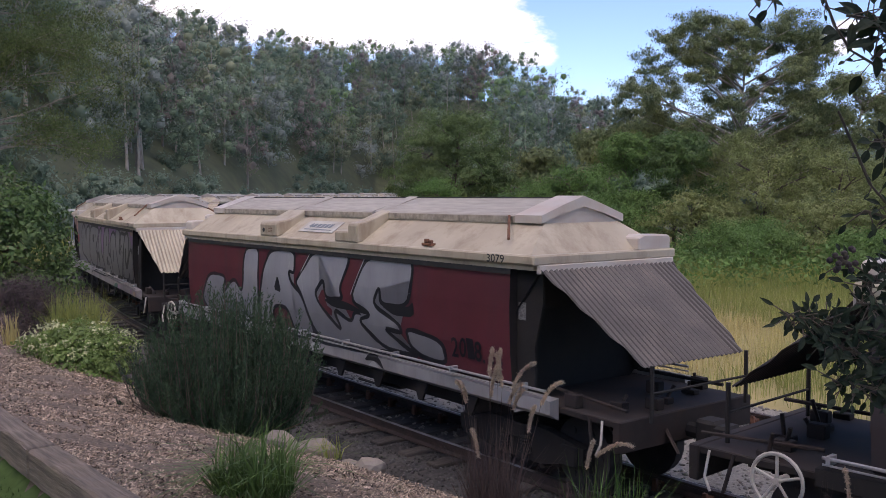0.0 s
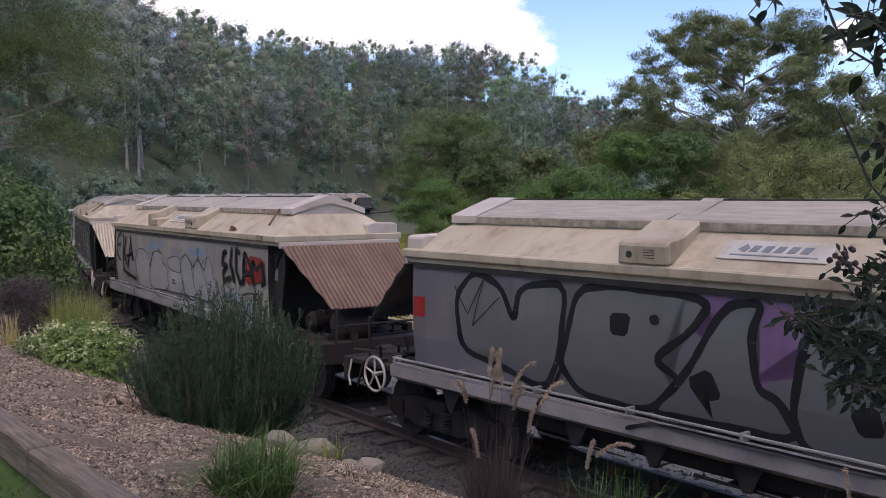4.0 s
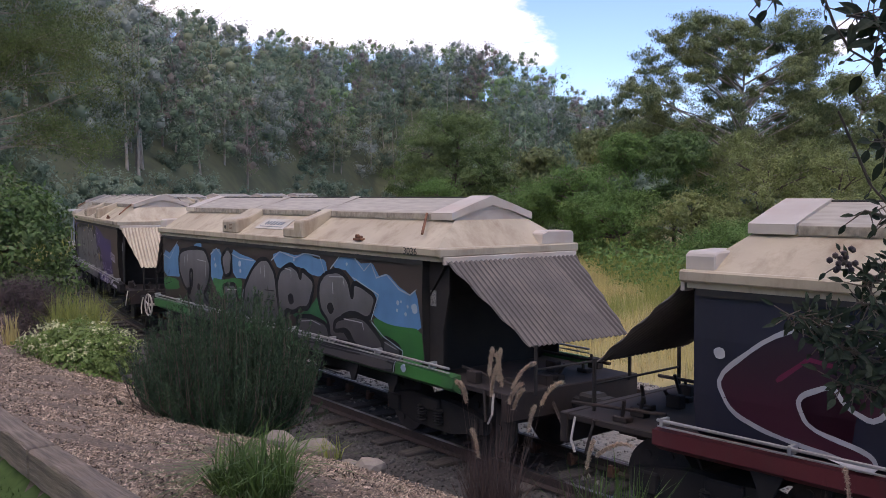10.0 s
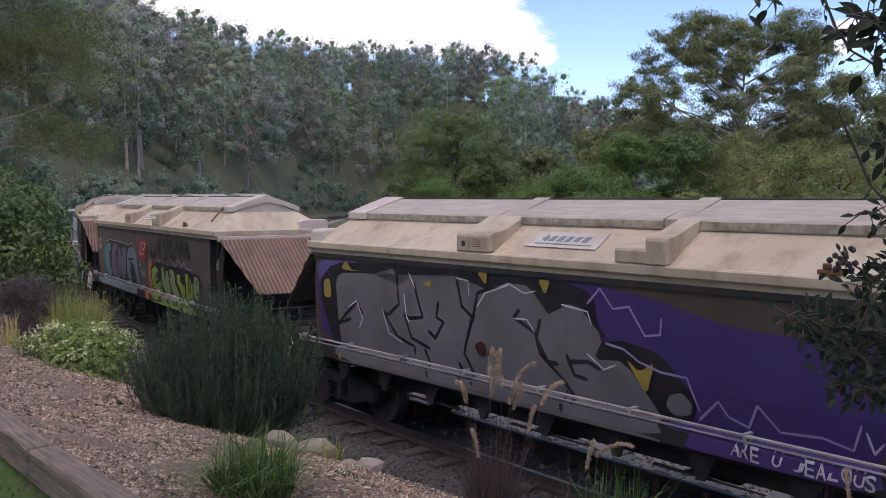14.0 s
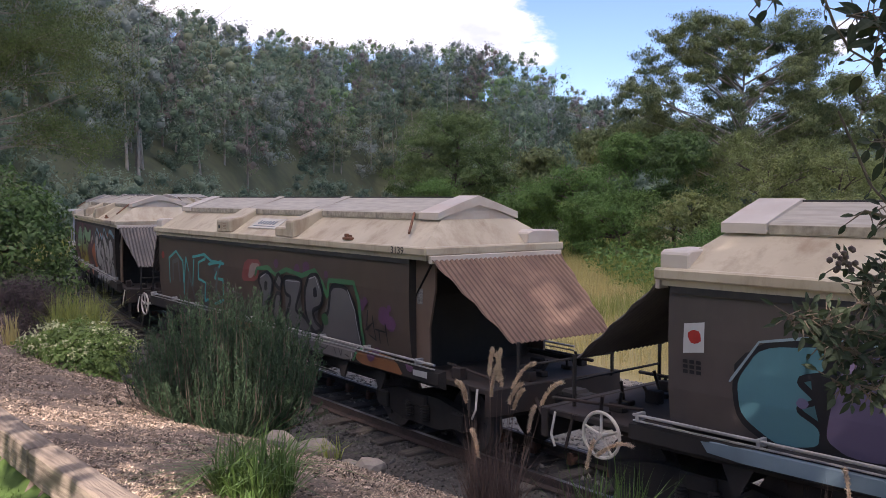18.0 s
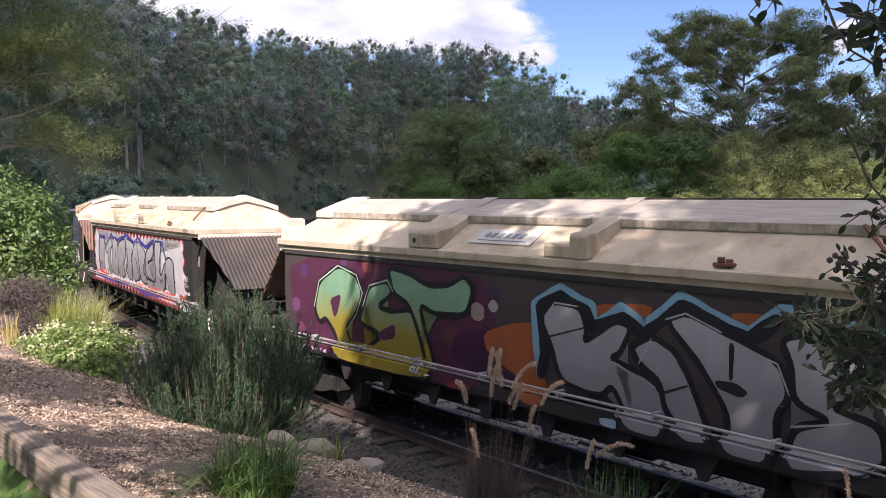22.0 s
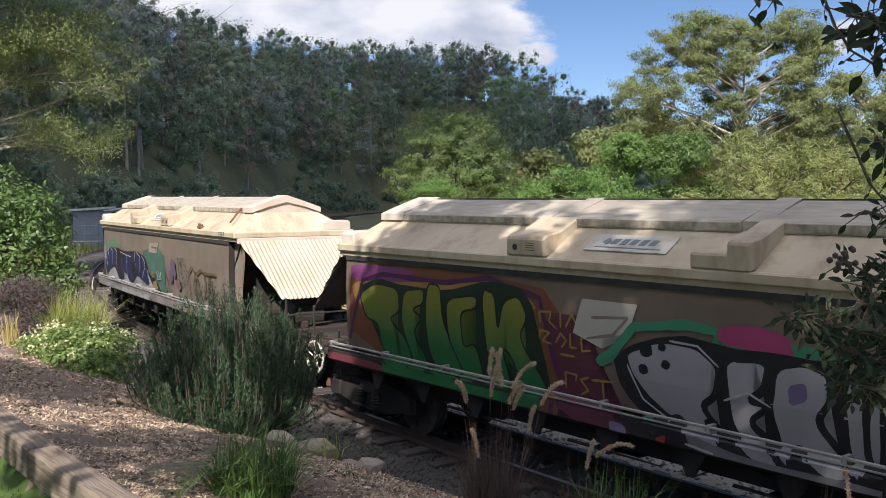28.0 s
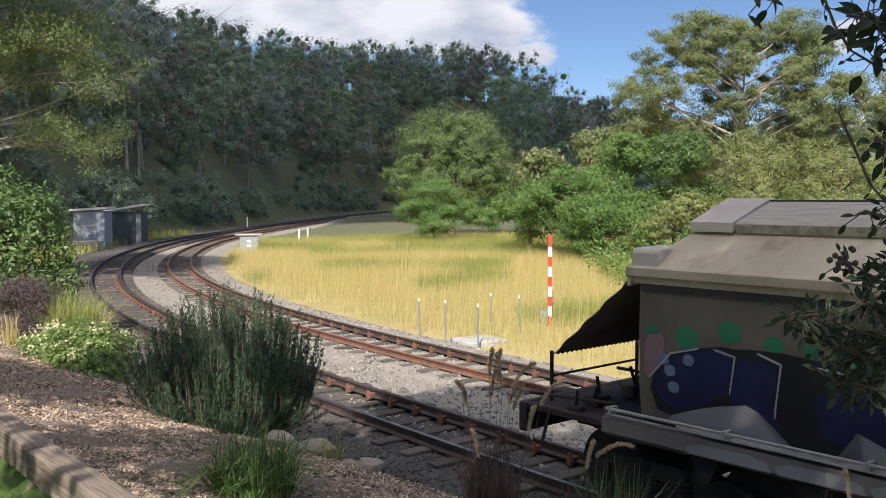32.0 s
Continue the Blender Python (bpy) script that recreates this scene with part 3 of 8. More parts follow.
def shelter_mesh(material, trough):
    """Corrugated sheet from the end eave down to the platform, narrower below; for the leading end."""
    xt, zt, xb, zb, yt, yb = E_X + 0.02, 2.50, 6.42, 1.50, 1.06, 0.785
    n = 28 * 6
    verts, faces = [], []
    for k in (0, 1):
        for i in range(n + 1):
            y = -yt + 2 * yt * i / n
            f = 1.0 if abs(y) <= yb else (yt - abs(y)) / (yt - yb)
            c = 0.013 * math.cos(2 * math.pi * (y / 0.076)) + (0 if k else 0.005)
            for g in (0.0, f):
                verts.append((xt + (xb - xt) * g + c * 0.6, y, lift(zt + (zb - zt) * g) + c * 0.8))
    m = 2 * (n + 1)
    for i in range(n):
        a = 2 * i
        faces.append((a, a + 1, a + 3, a + 2))
        faces.append((m + a, m + a + 2, m + a + 3, m + a + 1))
        faces.append((a + 1, m + a + 1, m + a + 3, a + 3))
    me = mesh_of("shelter_sheet", verts, faces, material)
    # faces in the troughs are painted darker, dirt and corrugation shading together
    me.materials.append(trough)
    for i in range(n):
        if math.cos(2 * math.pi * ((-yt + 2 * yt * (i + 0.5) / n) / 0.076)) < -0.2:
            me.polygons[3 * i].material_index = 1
    return me


def side_profile():
    return [(-1.06, 2.39), (-1.075, 1.95), (-1.065, 1.45), (-1.03, 1.11), (-0.80, 0.91), (0.80, 0.91), (1.03, 1.11), (1.065, 1.45), (1.075, 1.95), (1.06, 2.39)]


def skin_y(z):
    return float(np.interp(z, [0.90, 1.055, 1.075, 1.11, 1.45, 1.95, 2.39], [-1.147, -1.147, -1.12, -1.03, -1.065, -1.075, -1.06]))


def whole(name, bm, material):
    me = bpy.data.meshes.new(name)
    bm.to_mesh(me)
    bm.free()
    me.materials.append(material)
    return me


def islands(name, bm, material):
    """One mesh for each loose piece of a bmesh."""
    bm.verts.index_update()
    left, out = set(bm.verts), []
    while left:
        seed = left.pop()
        group, todo = {seed}, [seed]
        while todo:
            for e in todo.pop().link_edges:
                for v in e.verts:
                    if v in left:
                        left.discard(v)
                        group.add(v)
                        todo.append(v)
        vs = sorted(group, key=lambda v: v.index)
        ix = {v: i for i, v in enumerate(vs)}
        fs = {f for v in vs for f in v.link_faces}
        fs = sorted(fs, key=lambda f: [ix[v] for v in f.verts])
        out.append(mesh_of(name, [v.co for v in vs], [[ix[v] for v in f.verts] for f in fs], material))
    bm.free()
    return out


def build_common():
    """Meshes that all wagons share."""
    C = {}

    ROOF = ("eave_seal", "roof_fascia", "roof_slope", "lid_panel_a", "lid_panel_a_edge", "end_trim", "side_sill", "side_pipe", "hopper_end", "shelter_post")

    def keep(name, bm, material, split=True):
        """Stores a mesh, or one mesh for each loose piece; the roof's rear end stands a little further in than its front."""
        if name in ROOF:
            for v in bm.verts:
                if v.co.x < -3.8:
                    v.co.x += 0.35
        for v in bm.verts:
            if name not in ("bogie_frame", "coil_spring", "wheelset", "brake_wheel", "maker_sign", "sign_marks"):
                v.co.z = lift(v.co.z)
        bm.normal_update()
        C[name] = islands(name, bm, material) if split else [whole(name, bm, material)]

    # moulded roof: fascia, lower slope, upper lids, hoods, end caps
    b = B()
    box(b, -E_X, E_X, -E_Y, E_Y, 2.555, 2.665, 0.018)
    box(b, -E_X + 0.06, E_X - 0.06, -E_Y + 0.05, E_Y - 0.05, 2.50, 2.556)
    keep("roof_fascia", b, M["roof"])
    # black strips along both sides: the eave overhang's shadow made as a part
    b = B()
    for y in (-1.087, 1.077):
        box(b, -5.05, 4.76, y, y + 0.01, 2.43, 2.50)
    keep("eave_seal", b, M["black"])
    b = B()
    box(b, -4.3, 4.34, -0.02, 0.02, 3.262, 3.280, 0.004)
    keep("ridge_seal", b, M["black"])
    b = B()
    lo = [b.verts.new(p) for p in ((-5.1, -1.09, 2.66), (5.1, -1.09, 2.66), (5.1, 1.09, 2.66), (-5.1, 1.09, 2.66))]
    hi = [b.verts.new(p) for p in ((-4.78, -0.60, 2.985), (4.78, -0.60, 2.985), (4.78, 0.60, 2.985), (-4.78, 0.60, 2.985))]
    b.faces.new(lo[::-1]); b.faces.new(hi)
    for i in range(4):
        b.faces.new((lo[i], lo[(i + 1) % 4], hi[(i + 1) % 4], hi[i]))
    keep("roof_slope", b, M["roof"])
    for nm, a, c in (("lid_panel_a", -4.34, -1.22), ("lid_panel_b", -0.96, 1.20), ("lid_panel_c", 1.46, 4.34)):
        b = B()
        prism(b, [(-0.63, 2.975), (-0.63, 3.065), (-0.60, 3.085), (0, 3.268), (0.60, 3.085), (0.63, 3.065), (0.63, 2.975)], "x", a, c)
        keep(nm, b, M["lid"])
        b = B()
        box(b, a + 0.01, c - 0.01, -0.638, -0.6295, 2.985, 3.062, 0.002)
        box(b, a + 0.01, c - 0.01, 0.6295, 0.638, 2.985, 3.062, 0.002)
        keep(nm + "_edge", b, M["mould"])
    b = B()
    for a, c in ((-1.22, -0.96), (1.20, 1.46)):
        prism(b, [(-0.60, 2.98), (-0.60, 3.075), (0, 3.288), (0.60, 3.075), (0.60, 2.98)], "x", a + 0.01, c - 0.01)
    keep("ridge_strap", b, M["lid"])
    b = B()
    prism(b, [(-0.66, 2.985), (-0.66, 3.075), (-0.30, 3.20), (0, 3.295), (0.30, 3.20), (0.66, 3.075), (0.66, 2.985), (0.34, 3.09), (0, 3.17), (-0.34, 3.09)], "x", 4.35, 4.80)
    keep("end_cap", b, M["gable"])
    b = B()
    prism(b, [(-0.98, 2.70), (-0.60, 2.985), (-0.30, 3.10), (0, 3.19), (0.30, 3.10), (0.60, 2.985), (0.98, 2.70)], "x", 4.30, 4.76)
    for v in b.verts:
        if v.co.x > 4.7 and v.co.z < 2.8:
            v.co.x = 5.02
    keep("end_gable", b, M["gable"])
    b = B()
    prism(b, [(0.52, 2.655), (0.52, 2.80), (0.62, 2.84), (1.04, 2.83), (1.08, 2.80), (1.08, 2.655)], "x", 4.86, 5.17)
    bmesh.ops.bevel(b, geom=b.edges[:], offset=0.015, segments=1, affect="EDGES")
    keep("corner_box", b, M["gable"], split=False)
    b = B()
    box(b, -E_X - 0.02, -E_X + 0.03, -1.08, 1.08, 2.46, 2.56, 0.008)
    box(b, E_X - 0.03, E_X + 0.02, -1.08, 1.08, 2.46, 2.56, 0.008)
    keep("end_trim", b, M["gable"])
    b = B()   # hood over the lid's hinge
    prism(b, [(-1.145, 2.665), (-1.145, 2.86), (-1.10, 2.90), (-0.90, 2.935), (-0.60, 3.085), (-0.58, 2.95), (-0.9, 2.70)], "x", -0.29, 0.29)
    bmesh.ops.bevel(b, geom=b.edges[:], offset=0.018, segments=1, affect="EDGES")
    keep("lid_hood", b, M["roof"], split=False)
    b = B()   # a low block and a taller post that climbs to the lid
    prism(b, [(-1.145, 2.665), (-1.145, 2.80), (-1.12, 2.815), (-0.88, 2.83), (-0.80, 2.70)], "x", -0.32, 0.10)
    prism(b, [(-1.150, 2.660), (-1.150, 2.90), (-1.12, 2.93), (-1.00, 2.945), (-0.60, 3.10), (-0.58, 2.95), (-0.9, 2.70)], "x", 0.06, 0.30)
    bmesh.ops.bevel(b, geom=b.edges[:], offset=0.015, segments=1, affect="EDGES")
    keep("lid_hood_stepped", b, M["roof"], split=False)
    b = B()
    rod(b, (-0.15, -1.150, 2.76), (-0.15, -1.120, 2.76), 0.035, 12)
    keep("vent_hole", b, M["black"])
    b = B()
    for i in range(4):
        box(b, 0.02, 0.15, -1.149, -1.144, 2.73 + i * 0.025, 2.738 + i * 0.025)
    keep("vent_slots", b, M["rust"], split=False)
    b = B()
    box(b, -0.10, 0.10, -1.10, -1.02, 2.685, 2.72, 0.006)
    box(b, -0.06, 0.0, -1.09, -1.04, 2.72, 2.77, 0.008)
    box(b, 0.03, 0.08, -1.09, -1.04, 2.72, 2.755, 0.006)
    keep("hinge_block", b, M["rust"], split=False)
    b = B()
    for y in (-0.64, 0.64):
        rod(b, (4.22, y, 3.06), (4.62, y * 1.55, 2.82), 0.018, 6)
    keep("lid_strut", b, M["rust"])
    # body ends
    b = B()
    for g in (-1, 1):
        f = [b.verts.new((g * 5.15, y, 2.5)) for y in (-1.0, 1.0)] + [b.verts.new((g * 3.9, y, 0.9)) for y in (0.95, -0.95)]
        f2 = [b.verts.new((v.co.x - g * 0.03, v.co.y, v.co.z - 0.03)) for v in f]
        b.faces.new(f); b.faces.new(f2[::-1])
        for i in range(4):
            b.faces.new((f[i], f2[i], f2[(i + 1) % 4], f[(i + 1) % 4]))
    bmesh.ops.recalc_face_normals(b, faces=b.faces)
    keep("hopper_end", b, M["under"])
    b = B()
    for y in (-0.96, 0.93):
        prism(b, [(4.70, 2.5), (5.15, 2.5), (5.15, 2.1), (5.02, 1.55), (5.02, 1.0), (4.70, 1.0)], "y", y, y + 0.03)
    keep("end_plate", b, M["under"])
    b = B()
    box(b, 4.76, 4.88, -0.966, -0.961, 1.86, 2.08)
    keep("end_notice", b, M["noticegrey"], split=False)
    # frame
    b = B()
    for y0, y1 in ((-1.145, -1.02), (1.02, 1.145)):
        prism(b, [(y0, 0.86), (y1, 0.80), (y1, 1.02), (y0, 1.00)] if y0 < 0 else [(y0, 0.80), (y1, 0.86), (y1, 1.00), (y0, 1.02)], "x", -5.46, 5.46)
    keep("side_sill", b, M["under"])
    b = B()
    for y in (-1.15, 1.15):
        rod(b, (-5.40, y, 1.10), (5.40, y, 1.10), 0.017, 6)
        rod(b, (-5.40, y, 1.045), (5.40, y, 1.045), 0.010, 6)
    keep("side_pipe", b, M["pipe"])
    b = B()
    for i in range(9):
        x = -5.0 + i * 1.25
        box(b, x - 0.02, x + 0.02, -1.165, -1.05, 1.045, 1.125, 0.004)
    keep("pipe_bracket", b, M["pipe"])
    b = B()
    box(b, -6.25, 6.25, -0.18, 0.18, 0.62, 0.92)
    for g in (-1, 1):
        box(b, min(g * 4.2, g * 6.30), max(g * 4.2, g * 6.30), -1.02, 1.02, 0.86, 0.93, 0.01)
        box(b, min(g * 6.24, g * 6.34), max(g * 6.24, g * 6.34), -1.05, 1.05, 0.66, 0.94, 0.012)
    keep("underframe", b, M["platform"])
    b = B()
    for x in (-2.0, 0.0, 2.0):
        for sg in (-1, 1):
            bmesh.ops.create_cone(b, cap_ends=True, segments=4, radius1=0.36, radius2=0.95, depth=0.55, matrix=Matrix.Translation((x, sg * 0.40, 0.60)) @ Matrix.Rotation(math.pi / 4, 4, "Z") @ Matrix.Diagonal((1.0, 0.55, 1, 1)))
        box(b, x - 0.30, x + 0.30, -0.92, -0.72, 0.30, 0.42, 0.01)
        rod(b, (x - 0.6, -0.98, 0.62), (x + 0.6, -0.98, 0.48), 0.025, 6)
    # plain dark boxes added to block the view through the deeply shaded underside
    box(b, -3.55, 3.55, -0.80, 0.80, 0.16, 0.88, 0.03)
    box(b, -6.0, 6.0, -0.22, 0.22, 0.42, 0.92, 0.02)
    for i in range(9):
        x = -4.0 + i * 1.0
        prism(b, [(x - 0.20, 0.90), (x + 0.20, 0.90), (x + 0.03, 0.52), (x - 0.05, 0.52)], "y", -1.06, -1.03)
        rod(b, (x, -1.05, 0.56), (x, -0.75, 0.40), 0.02, 6)
    keep("hopper_chute", b, M["under"])
    b = B()
    for g in (-1, 1):
        rod(b, (g * 6.34, 0, 0.74), (g * 6.56, 0, 0.74), 0.07, 8)
        box(b, g * 6.62 - 0.12, g * 6.62 + 0.12, -0.13, 0.13, 0.60, 0.88, 0.03)
    keep("coupler", b, M["under"])
    b = B()
    for g in (-1, 1):
        for y in (-0.75, 0.75):
            rod(b, (g * 6.48, y, 0.92), (g * 6.48, y, 1.53), 0.022, 6)
        rod(b, (g * 6.48, -0.75, 1.22), (g * 6.48, 0.75, 1.22), 0.016, 6)
    keep("shelter_post", b, M["under"])
    b = B()
    rng = random.Random(8)
    for g in (-1, 1):
        for i in range(7):
            y = -0.9 + i * 0.3
            x = g * (5.5 + rng.random() * 0.7)
            rod(b, (x, y, 0.92), (x + rng.uniform(-0.1, 0.1), y + rng.uniform(-0.1, 0.1), 1.02 + rng.random() * 0.22), 0.02, 6)
            box(b, x - 0.08, x + 0.10, y - 0.05, y + 0.06, 0.93, 0.98 + rng.random() * 0.10, 0.01)
        rod(b, (g * 5.2, -0.8, 1.06), (g * 6.3, -0.9, 1.02), 0.018, 6)
        rod(b, (g * 5.2, 0.5, 1.12), (g * 6.3, 0.6, 1.10), 0.022, 6)
        rod(b, (g * 6.30, -0.35, 0.80), (g * 6.52, -0.40, 0.46), 0.025, 6)
        rod(b, (g * 6.30, 0.30, 0.80), (g * 6.50, 0.36, 0.42), 0.025, 6)
        rod(b, (g * 5.9, -1.02, 0.92), (g * 5.98, -1.06, 0.55), 0.018, 6)
    keep("brake_rigging", b, M["platform"], split=False)
    b = B()
    for g in (-1, 1):
        pts = [(g * 6.12, -1.06, 0.92), (g * 6.14, -1.10, 0.72), (g * 6.08, -1.11, 0.62)]
        for p, q in zip(pts, pts[1:]):
            rod(b, p, q, 0.014, 6)
    keep("hand_lever", b, M["wheelpaint"])
    b = B()
    ring(b, (0, 0, 0), 0.225, 0.018)
    for i in range(5):
        a = math.radians(90 + 72 * i)
        rod(b, (0, 0, 0), (0.22 * math.cos(a), 0, 0.22 * math.sin(a)), 0.014, 6)
    rod(b, (0, -0.03, 0), (0, 0.16, 0), 0.03, 8)
    keep("brake_wheel", b, M["wheelpaint"], split=False)
    b = B()
    rod(b, (5.25, -0.55, 1.15), (5.25, 0.75, 1.15), 0.17, 18)
    rod(b, (5.25, -0.62, 1.15), (5.25, -0.55, 1.15), 0.11, 18, 0.165)
    box(b, 5.12, 5.38, -0.40, -0.34, 0.92, 1.33, 0.01)
    box(b, 5.12, 5.38, 0.40, 0.46, 0.92, 1.33, 0.01)
    keep("air_tank", b, M["platform"], split=False)
    b = B()
    rod(b, (5.95, -0.45, 1.15), (5.95, 0.05, 1.15), 0.25, 22)
    rod(b, (5.95, -0.49, 1.15), (5.95, -0.45, 1.15), 0.20, 22, 0.25)
    box(b, 5.85, 6.05, -0.40, 0.0, 0.92, 0.96)
    keep("brake_cylinder", b, M["platform"], split=False)
    # bogies
    b = B()
    for y in (-0.74, 0.74):
        prism(b, [(-1.05, 0.34), (-1.05, 0.52), (-0.45, 0.62), (0.45, 0.62), (1.05, 0.52), (1.05, 0.34), (0.85, 0.32), (0.40, 0.22), (-0.40, 0.22), (-0.85, 0.32)], "y", y - 0.06, y + 0.06)
        for x in (-0.85, 0.85):
            box(b, x - 0.13, x + 0.13, y - 0.10, y + 0.10, 0.30, 0.52, 0.02)
    box(b, -0.2, 0.2, -0.85, 0.85, 0.45, 0.62, 0.02)
    keep("bogie_frame", b, M["under"], split=False)
    b = B()
    turns = []
    for k in range(13):
        r = 0.075 if k % 2 else 0.052
        turns.append([b.verts.new((r * math.cos(0.6283 * q), -0.82 + r * math.sin(0.6283 * q), 0.29 + k * 0.0175)) for q in range(10)])
    for lo, hi in zip(turns, turns[1:]):
        for q in range(10):
            b.faces.new((lo[q], lo[(q + 1) % 10], hi[(q + 1) % 10], hi[q]))
    b.faces.new(turns[-1])
    b.faces.new(turns[0][::-1])
    keep("coil_spring", b, M["under"], split=False)
    b = B()
    rod(b, (0, -0.70, 0), (0, 0.70, 0), 0.06, 8)
    for y in (-0.5335, 0.5335):
        rod(b, (0, y - 0.065, 0), (0, y + 0.065, 0), 0.40, 28)
        rod(b, (0, y * 0.86 - 0.015, 0), (0, y * 0.86 + 0.015, 0), 0.425, 28)
        rod(b, (0, y * 1.14 - 0.01, 0), (0, y * 1.14 + 0.012, 0), 0.12, 10)
        for i in range(6):
            a = i * math.pi / 3
            rod(b, (0.27 * math.cos(a), y * 1.14 - 0.012, 0.27 * math.sin(a)), (0.27 * math.cos(a), y * 1.14 + 0.006, 0.27 * math.sin(a)), 0.045, 8)
    keep("wheelset", b, M["steelwheel"], split=False)
    b = B()
    box(b, -0.52, 0.52, -0.006, 0.006, -0.14, 0.14, 0.003)
    keep("maker_sign", b, M["signface"], split=False)
    b = B()
    box(b, -0.40, 0.42, -0.010, -0.004, -0.09, -0.075)
    for i in range(5):
        prism(b, [(-0.24 + i * 0.12, -0.03), (-0.165 + i * 0.12, -0.03), (-0.145 + i * 0.12, 0.06), (-0.22 + i * 0.12, 0.06)], "y", -0.010, -0.004)
    prism(b, [(-0.36, 0.0), (-0.28, -0.04), (-0.25, 0.02), (-0.30, 0.08)], "y", -0.010, -0.004)
    keep("sign_marks", b, paint((0.20, 0.23, 0.25), 0.5), split=False)
    b = B()
    prism(b, side_profile(), "x", BODY_R, BODY_F)
    C["_body"] = b
    return C


COMMON = build_common()
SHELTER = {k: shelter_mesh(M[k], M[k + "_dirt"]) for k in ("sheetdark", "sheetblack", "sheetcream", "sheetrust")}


_glyph = {}


def text_mesh(name, body, height, material, spread=0.0):
    """Lettering as a flat mesh: x to the right, y up. Letters are kept, since the same ones come again."""
    key = (body, round(spread, 4))
    if key not in _glyph:
        cu = bpy.data.curves.new(name, "FONT")
        cu.body, cu.size, cu.offset = body, 1.0, spread
        cu.fill_mode, cu.resolution_u = "FRONT", 3
        tmp = bpy.data.objects.new(name, cu)
        _glyph[key] = bpy.data.meshes.new_from_object(tmp)
        bpy.data.objects.remove(tmp)
        bpy.data.curves.remove(cu)
    me = _glyph[key].copy()
    me.name = name
    me.materials.clear()
    me.materials.append(material)
    return me


def place_text(me, x0, x1, z0, z1, off, sway=0.0, fan=0.0, seed=0, ref=None, shear=0.0):
    """Fits lettering into a rectangle of the wagon's side, with a hand-drawn sway, on the skin."""
    co = np.zeros(len(me.vertices) * 3)
    me.vertices.foreach_get("co", co)
    co = co.reshape(-1, 3)
    lo, hi = ref if ref is not None else (co.min(0), co.max(0))
    u, v = (co[:, 0] - lo[0]) / max(hi[0] - lo[0], 1e-6), (co[:, 1] - lo[1]) / max(hi[1] - lo[1], 1e-6)
    x = x0 + u * (x1 - x0) + shear * (v - 0.5) * (z1 - z0)
    z = z0 + v * (z1 - z0)
    x, z = x + sway * 0.6 * np.sin(z * 4.3 + x * 1.7 + seed), z + sway * np.sin(x * 3.1 + seed)
    me.vertices.foreach_set("co", np.array([on_side(p, q, off) for p, q in zip(x, z)]).ravel())
    me.update()
    return lo, hi


def on_side(x, z, off):
    """A point of the painted side: the bulging skin, and below it the sill, which is longer than the body."""
    z = min(max(z, 0.915), 2.385)
    x = min(max(x, -5.08), 5.44) if z < 1.06 else min(max(x, BODY_R + 0.01), BODY_F - 0.01)
    return x, skin_y(z) - off, z


def ribbon(pts, width, off, mt, closed=False):
    """A line of paint as a flat mesh on the wagon's side, with round joints."""
    p = np.array(pts, float)
    if closed:
        p = np.concatenate([p, p[:1]])
    t = np.concatenate([[0], np.cumsum(np.linalg.norm(np.diff(p, axis=0), axis=1))])
    t = t + np.arange(len(t)) * 1e-6
    n = max(len(p) * 2, int(t[-1] / 0.045) + 2)
    u = np.unique(np.concatenate([np.linspace(0, t[-1], n), t]))
    q = np.stack([np.interp(u, t, p[:, 0]), np.interp(u, t, p[:, 1])], -1)
    d = np.gradient(q, axis=0)
    if closed:
        d[0] = d[-1] = d[0] + d[-1]
    d /= np.maximum(np.linalg.norm(d, axis=1), 1e-6)[:, None]
    nrm = np.stack([-d[:, 1], d[:, 0]], -1) * width * 0.5
    w = 1 + 0.12 * np.sin(u * 9.0 + width * 40) + 0.05 * np.sin(u * 23.0)
    if not closed:
        w[0] *= 0.6
        w[-1] *= 0.5
    verts, faces = [], []
    for i in range(len(q)):
        for k in (-1, -0.33, 0.33, 1):
            c = q[i] + nrm[i] * w[i] * k
            verts.append(on_side(c[0], c[1], off))
    for i in range(len(q) - 1):
        for j in range(3):
            a = i * 4 + j
            faces.append((a, a + 1, a + 5, a + 4))
    return mesh_of("paint_line", verts, faces, mt)


def patch(body, pts_fn, n, col, off, dirt=0.3):
    """A painted field on the wagon's side with a closed outline given by a function of 0..1."""
    m = 10
    ring_pts = [pts_fn(i / n) for i in range(n)]
    cx, cz = sum(p[0] for p in ring_pts) / n, sum(p[1] for p in ring_pts) / n
    verts, faces = [], []
    for k in range(m + 1):
        for px, pz in ring_pts:
            verts.append(on_side(cx + (px - cx) * k / m, cz + (pz - cz) * k / m, off))
    for k in range(m):
        for i in range(n):
            a, b = k * n + i, k * n + (i + 1) % n
            faces.append((a, a + n, b + n, b))
    part("graffiti", mesh_of("graffiti", verts, faces, paint(col, dirt)), None, body)


